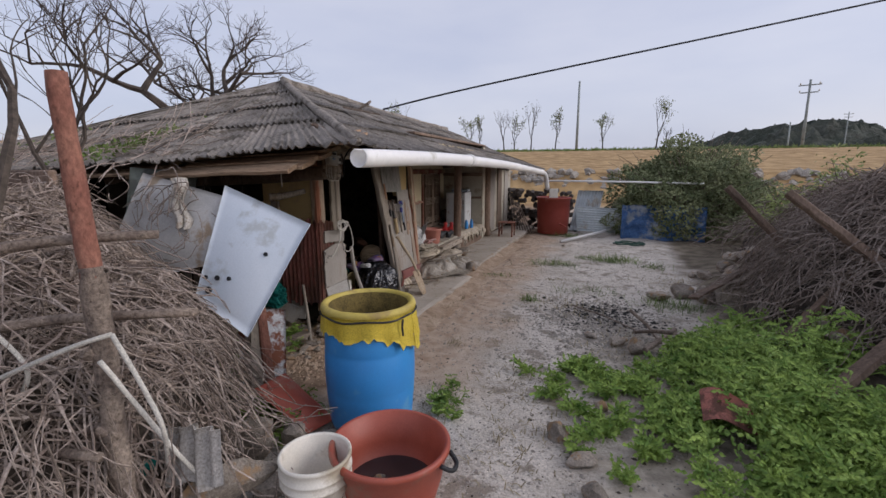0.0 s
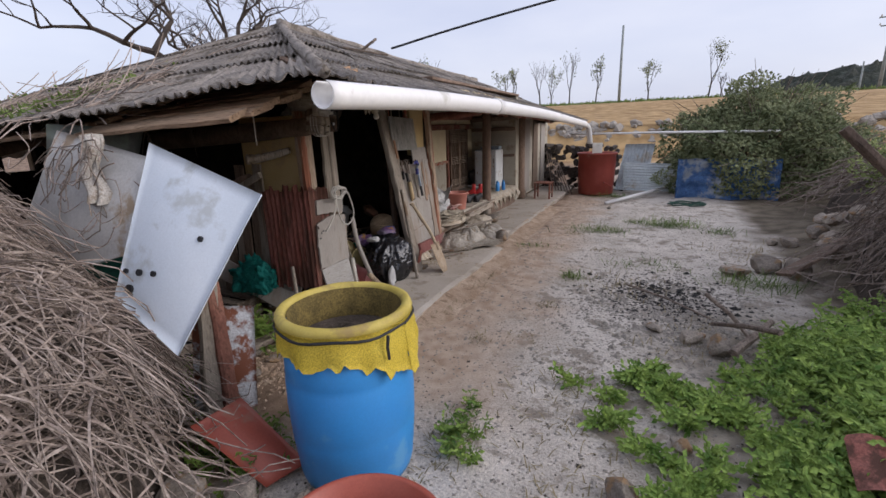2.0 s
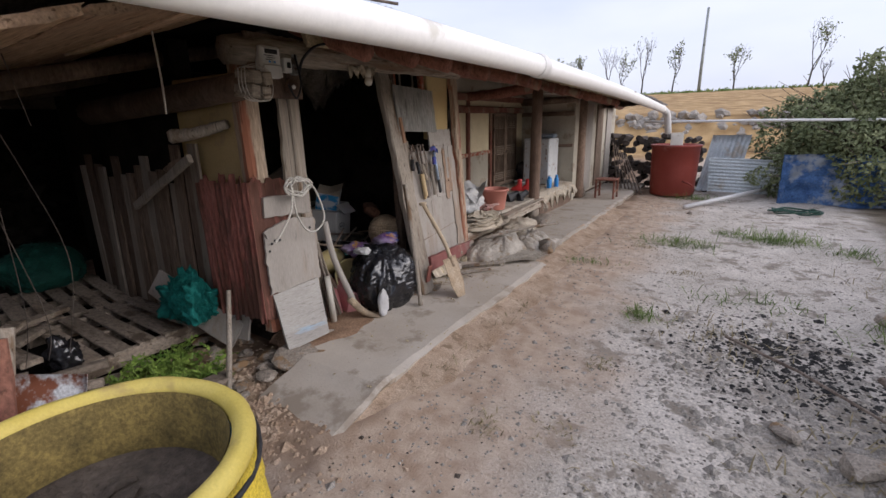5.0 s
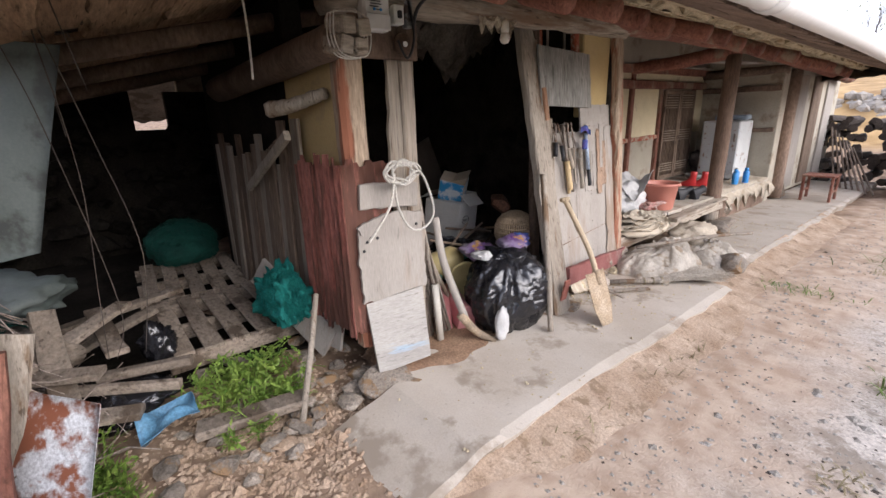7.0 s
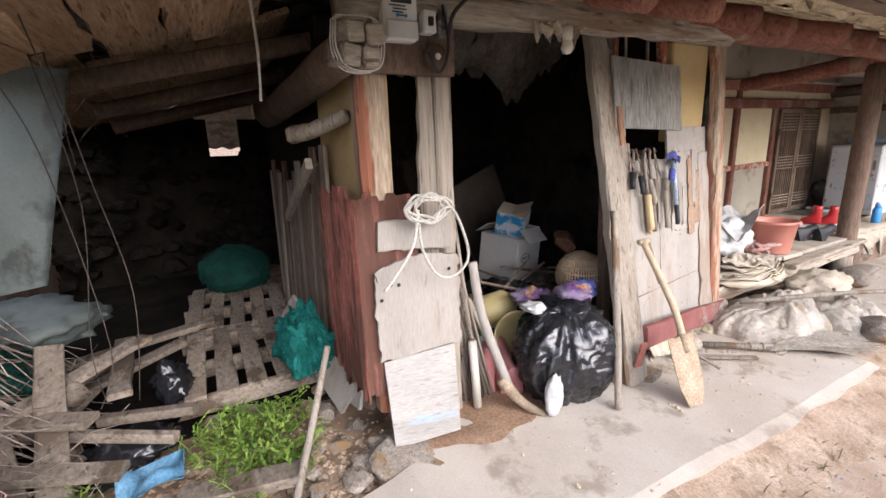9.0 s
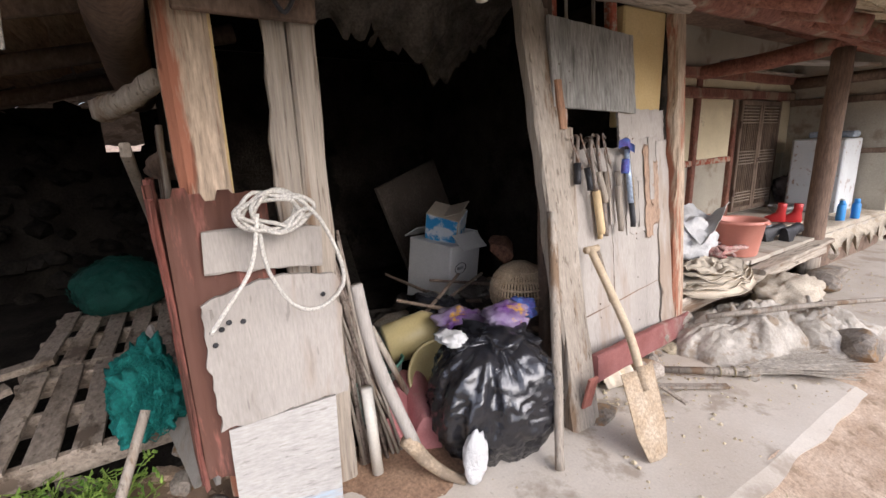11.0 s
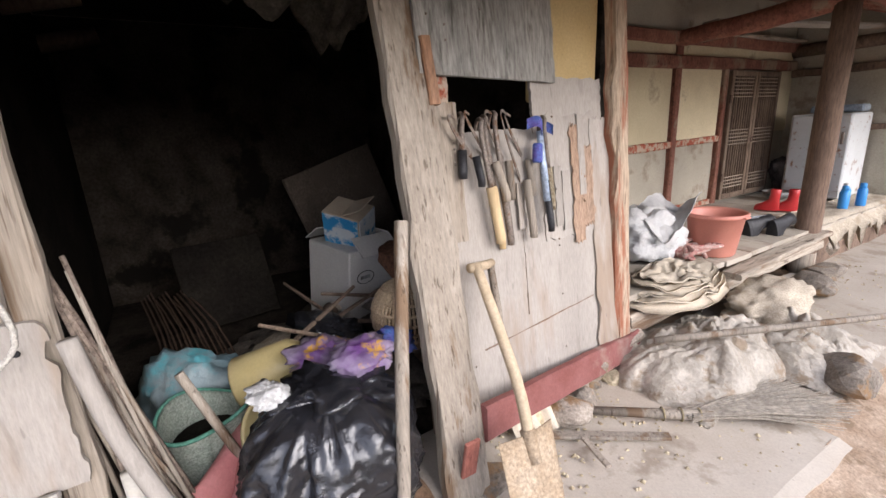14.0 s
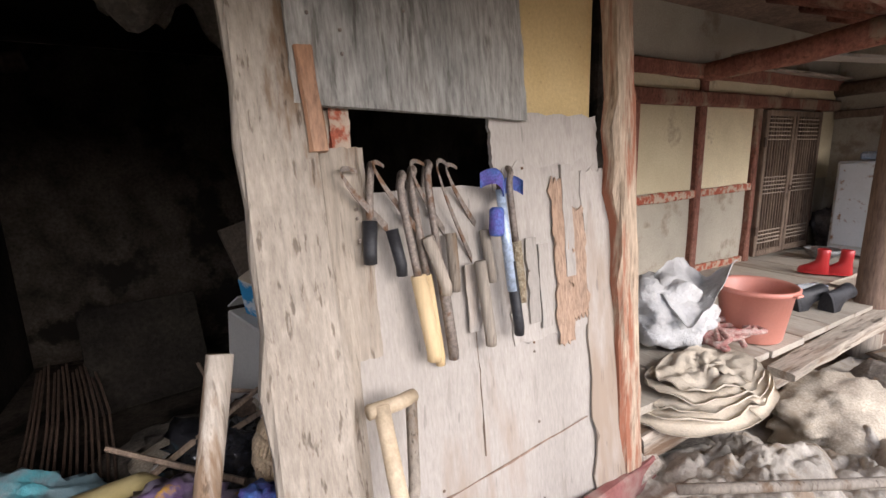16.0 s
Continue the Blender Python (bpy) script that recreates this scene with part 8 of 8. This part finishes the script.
single("blue_sheet", sheet(lambda u, v: (-2.92 + 0.18 * u, 2.70 + 0.22 * v, 0.10 + 0.05 * math.sin(u * 6) * math.cos(v * 5) + 0.04 * v), 10, 10, 0.004), mat("bright_blue_plastic", (0.10, 0.26, 0.42), (0.16, 0.34, 0.5), rough=0.45), "scrap of blue plastic sheet on the rubble", "plastic sheet", smooth=True)
single("leaning_board", plank((-2.92, 3.60, 0.12), (-3.55, 3.46, 0.42), 0.17, 0.02, (0.3, -1, 0.4), 0.006, 8, 4), M_PLY, "grey board leaning beside the net", "board")
single("leaning_board", sheet(quad([Vector(p) for p in ((-3.25, 3.56, 0.1), (-2.86, 3.62, 0.1), (-2.84, 3.66, 0.34), (-3.25, 3.62, 0.36))], 0, 3), 6, 6, 0.015), M_PLY, "small grey board below the rusted sheet", "board")
single("stake", tube([(-2.52, 3.26, 0.03), (-2.64, 3.38, 0.28), (-2.75, 3.48, 0.50)], 0.016, 0.013, 8, 0.08, 3), M_WOOD, "thin stake leaning by the rubble", "stake", smooth=True)
for i in range(70):
    x, y = rnd.uniform(-3.35, -2.45), rnd.uniform(3.25, 3.72)
    if i > 34:
        x, y = rnd.uniform(-3.3, -2.3), rnd.uniform(2.7, 3.3)
    s = rnd.uniform(0.05, 0.16)
    single("rubble_stone", rock((x, y, s * 0.12), (s, s * 0.75, s * 0.42), 300 + i, sub=2, rough=0.7), M_STONE if i % 5 else M_EARTH, "broken stone in the rubble by the corner", "stone", "rubble stones")
for i, pts in enumerate([[(-3.1, 2.72, 1.62), (-2.95, 2.80, 1.2), (-2.9, 2.86, 0.8), (-3.0, 2.8, 0.35)], [(-3.0, 2.75, 1.6), (-3.12, 2.78, 1.1), (-3.0, 2.74, 0.6), (-3.15, 2.72, 0.3)], [(-2.85, 2.7, 1.6), (-3.05, 2.76, 1.3), (-2.98, 2.85, 0.6), (-2.9, 2.8, 0.4)], [(-2.7, 2.9, 1.7), (-2.74, 2.95, 1.4)], [(-3.2, 2.9, 1.65), (-3.22, 2.92, 1.25)]]):
    single("vine_stem", tube([Vector(p) + Vector((0, -0.05 * i, 0)) for p in pts], 0.0022, 0.0016, 5, 0.2, i, steps=6), M_TWIGD, "thin dry vine hanging at the shed mouth", "vine", "hanging vines", smooth=True)
single("hanging_rope", tube([(-2.82, 3.35, 1.85), (-2.83, 3.36, 1.62), (-2.82, 3.35, 1.45)], 0.005, 0.005, 6, 0.15, 3, steps=4), M_ROPE, "short twisted rope hanging from the eave", "rope", smooth=True)

# trodden earth in front of the opening, and shards at the wall foot
single("earth_patch", sheet(lambda u, v: (-2.78 + 0.50 * v + 0.05 * nz(u * 4, 1, 2), 3.72 + 1.12 * u, 0.078 - 0.03 * v ** 3 + 0.018 * nz(u * 6, v * 4, 3) - (0.03 if u < 0.02 or u > 0.98 or v > 0.98 else 0)), 30, 14, 0.02), mat("brown_trodden_earth", (0.22, 0.13, 0.08), (0.34, 0.22, 0.14), size=0.15, fine=0.012, bump=0.9), "damp brown trodden earth before the opening", "earth", kind="structure", smooth=True)
vs, fs = [], []
rc = random.Random(17)
for _ in range(1500):
    if rc.random() < 0.5:
        x, y, z = rc.uniform(-2.72, -1.86), rc.uniform(3.6, 8.5), 0.083
    else:
        x, y, z = rc.gauss(-2.5, 0.16), rc.uniform(5.1, 6.2), 0.085
    s, b, a = rc.uniform(0.003, 0.011), len(vs), rc.uniform(0, 6)
    for dx, dy, dz in ((1, 0, 0), (0, 1, 0), (-1, 0, 0), (0, -1, 0), (0, 0, 0.9)):
        k = s * rc.uniform(0.6, 1.3)
        vs.append((x + k * (dx * math.cos(a) - dy * math.sin(a)), y + k * (dx * math.sin(a) + dy * math.cos(a)), z + k * dz))
    fs += [(b, b + 1, b + 4), (b + 1, b + 2, b + 4), (b + 2, b + 3, b + 4), (b + 3, b, b + 4)]
from_lists("clay_crumbs", vs, fs, M_CLAY, "crumbs of dry clay scattered over the step", "crumbs", "stuff")
for i in range(24):
    x, y = rc.uniform(-2.72, -2.5), rc.uniform(5.1, 5.9)
    s = rc.uniform(0.07, 0.18)
    single("rubble_stone", rock((x, y, 0.07 + s * 0.2), (s, s * 0.85, s * 0.7), 500 + i, sub=2), M_CLAY if i % 2 else M_STONE, "broken clay and stone under the sill board", "stone", "rubble under the sill")
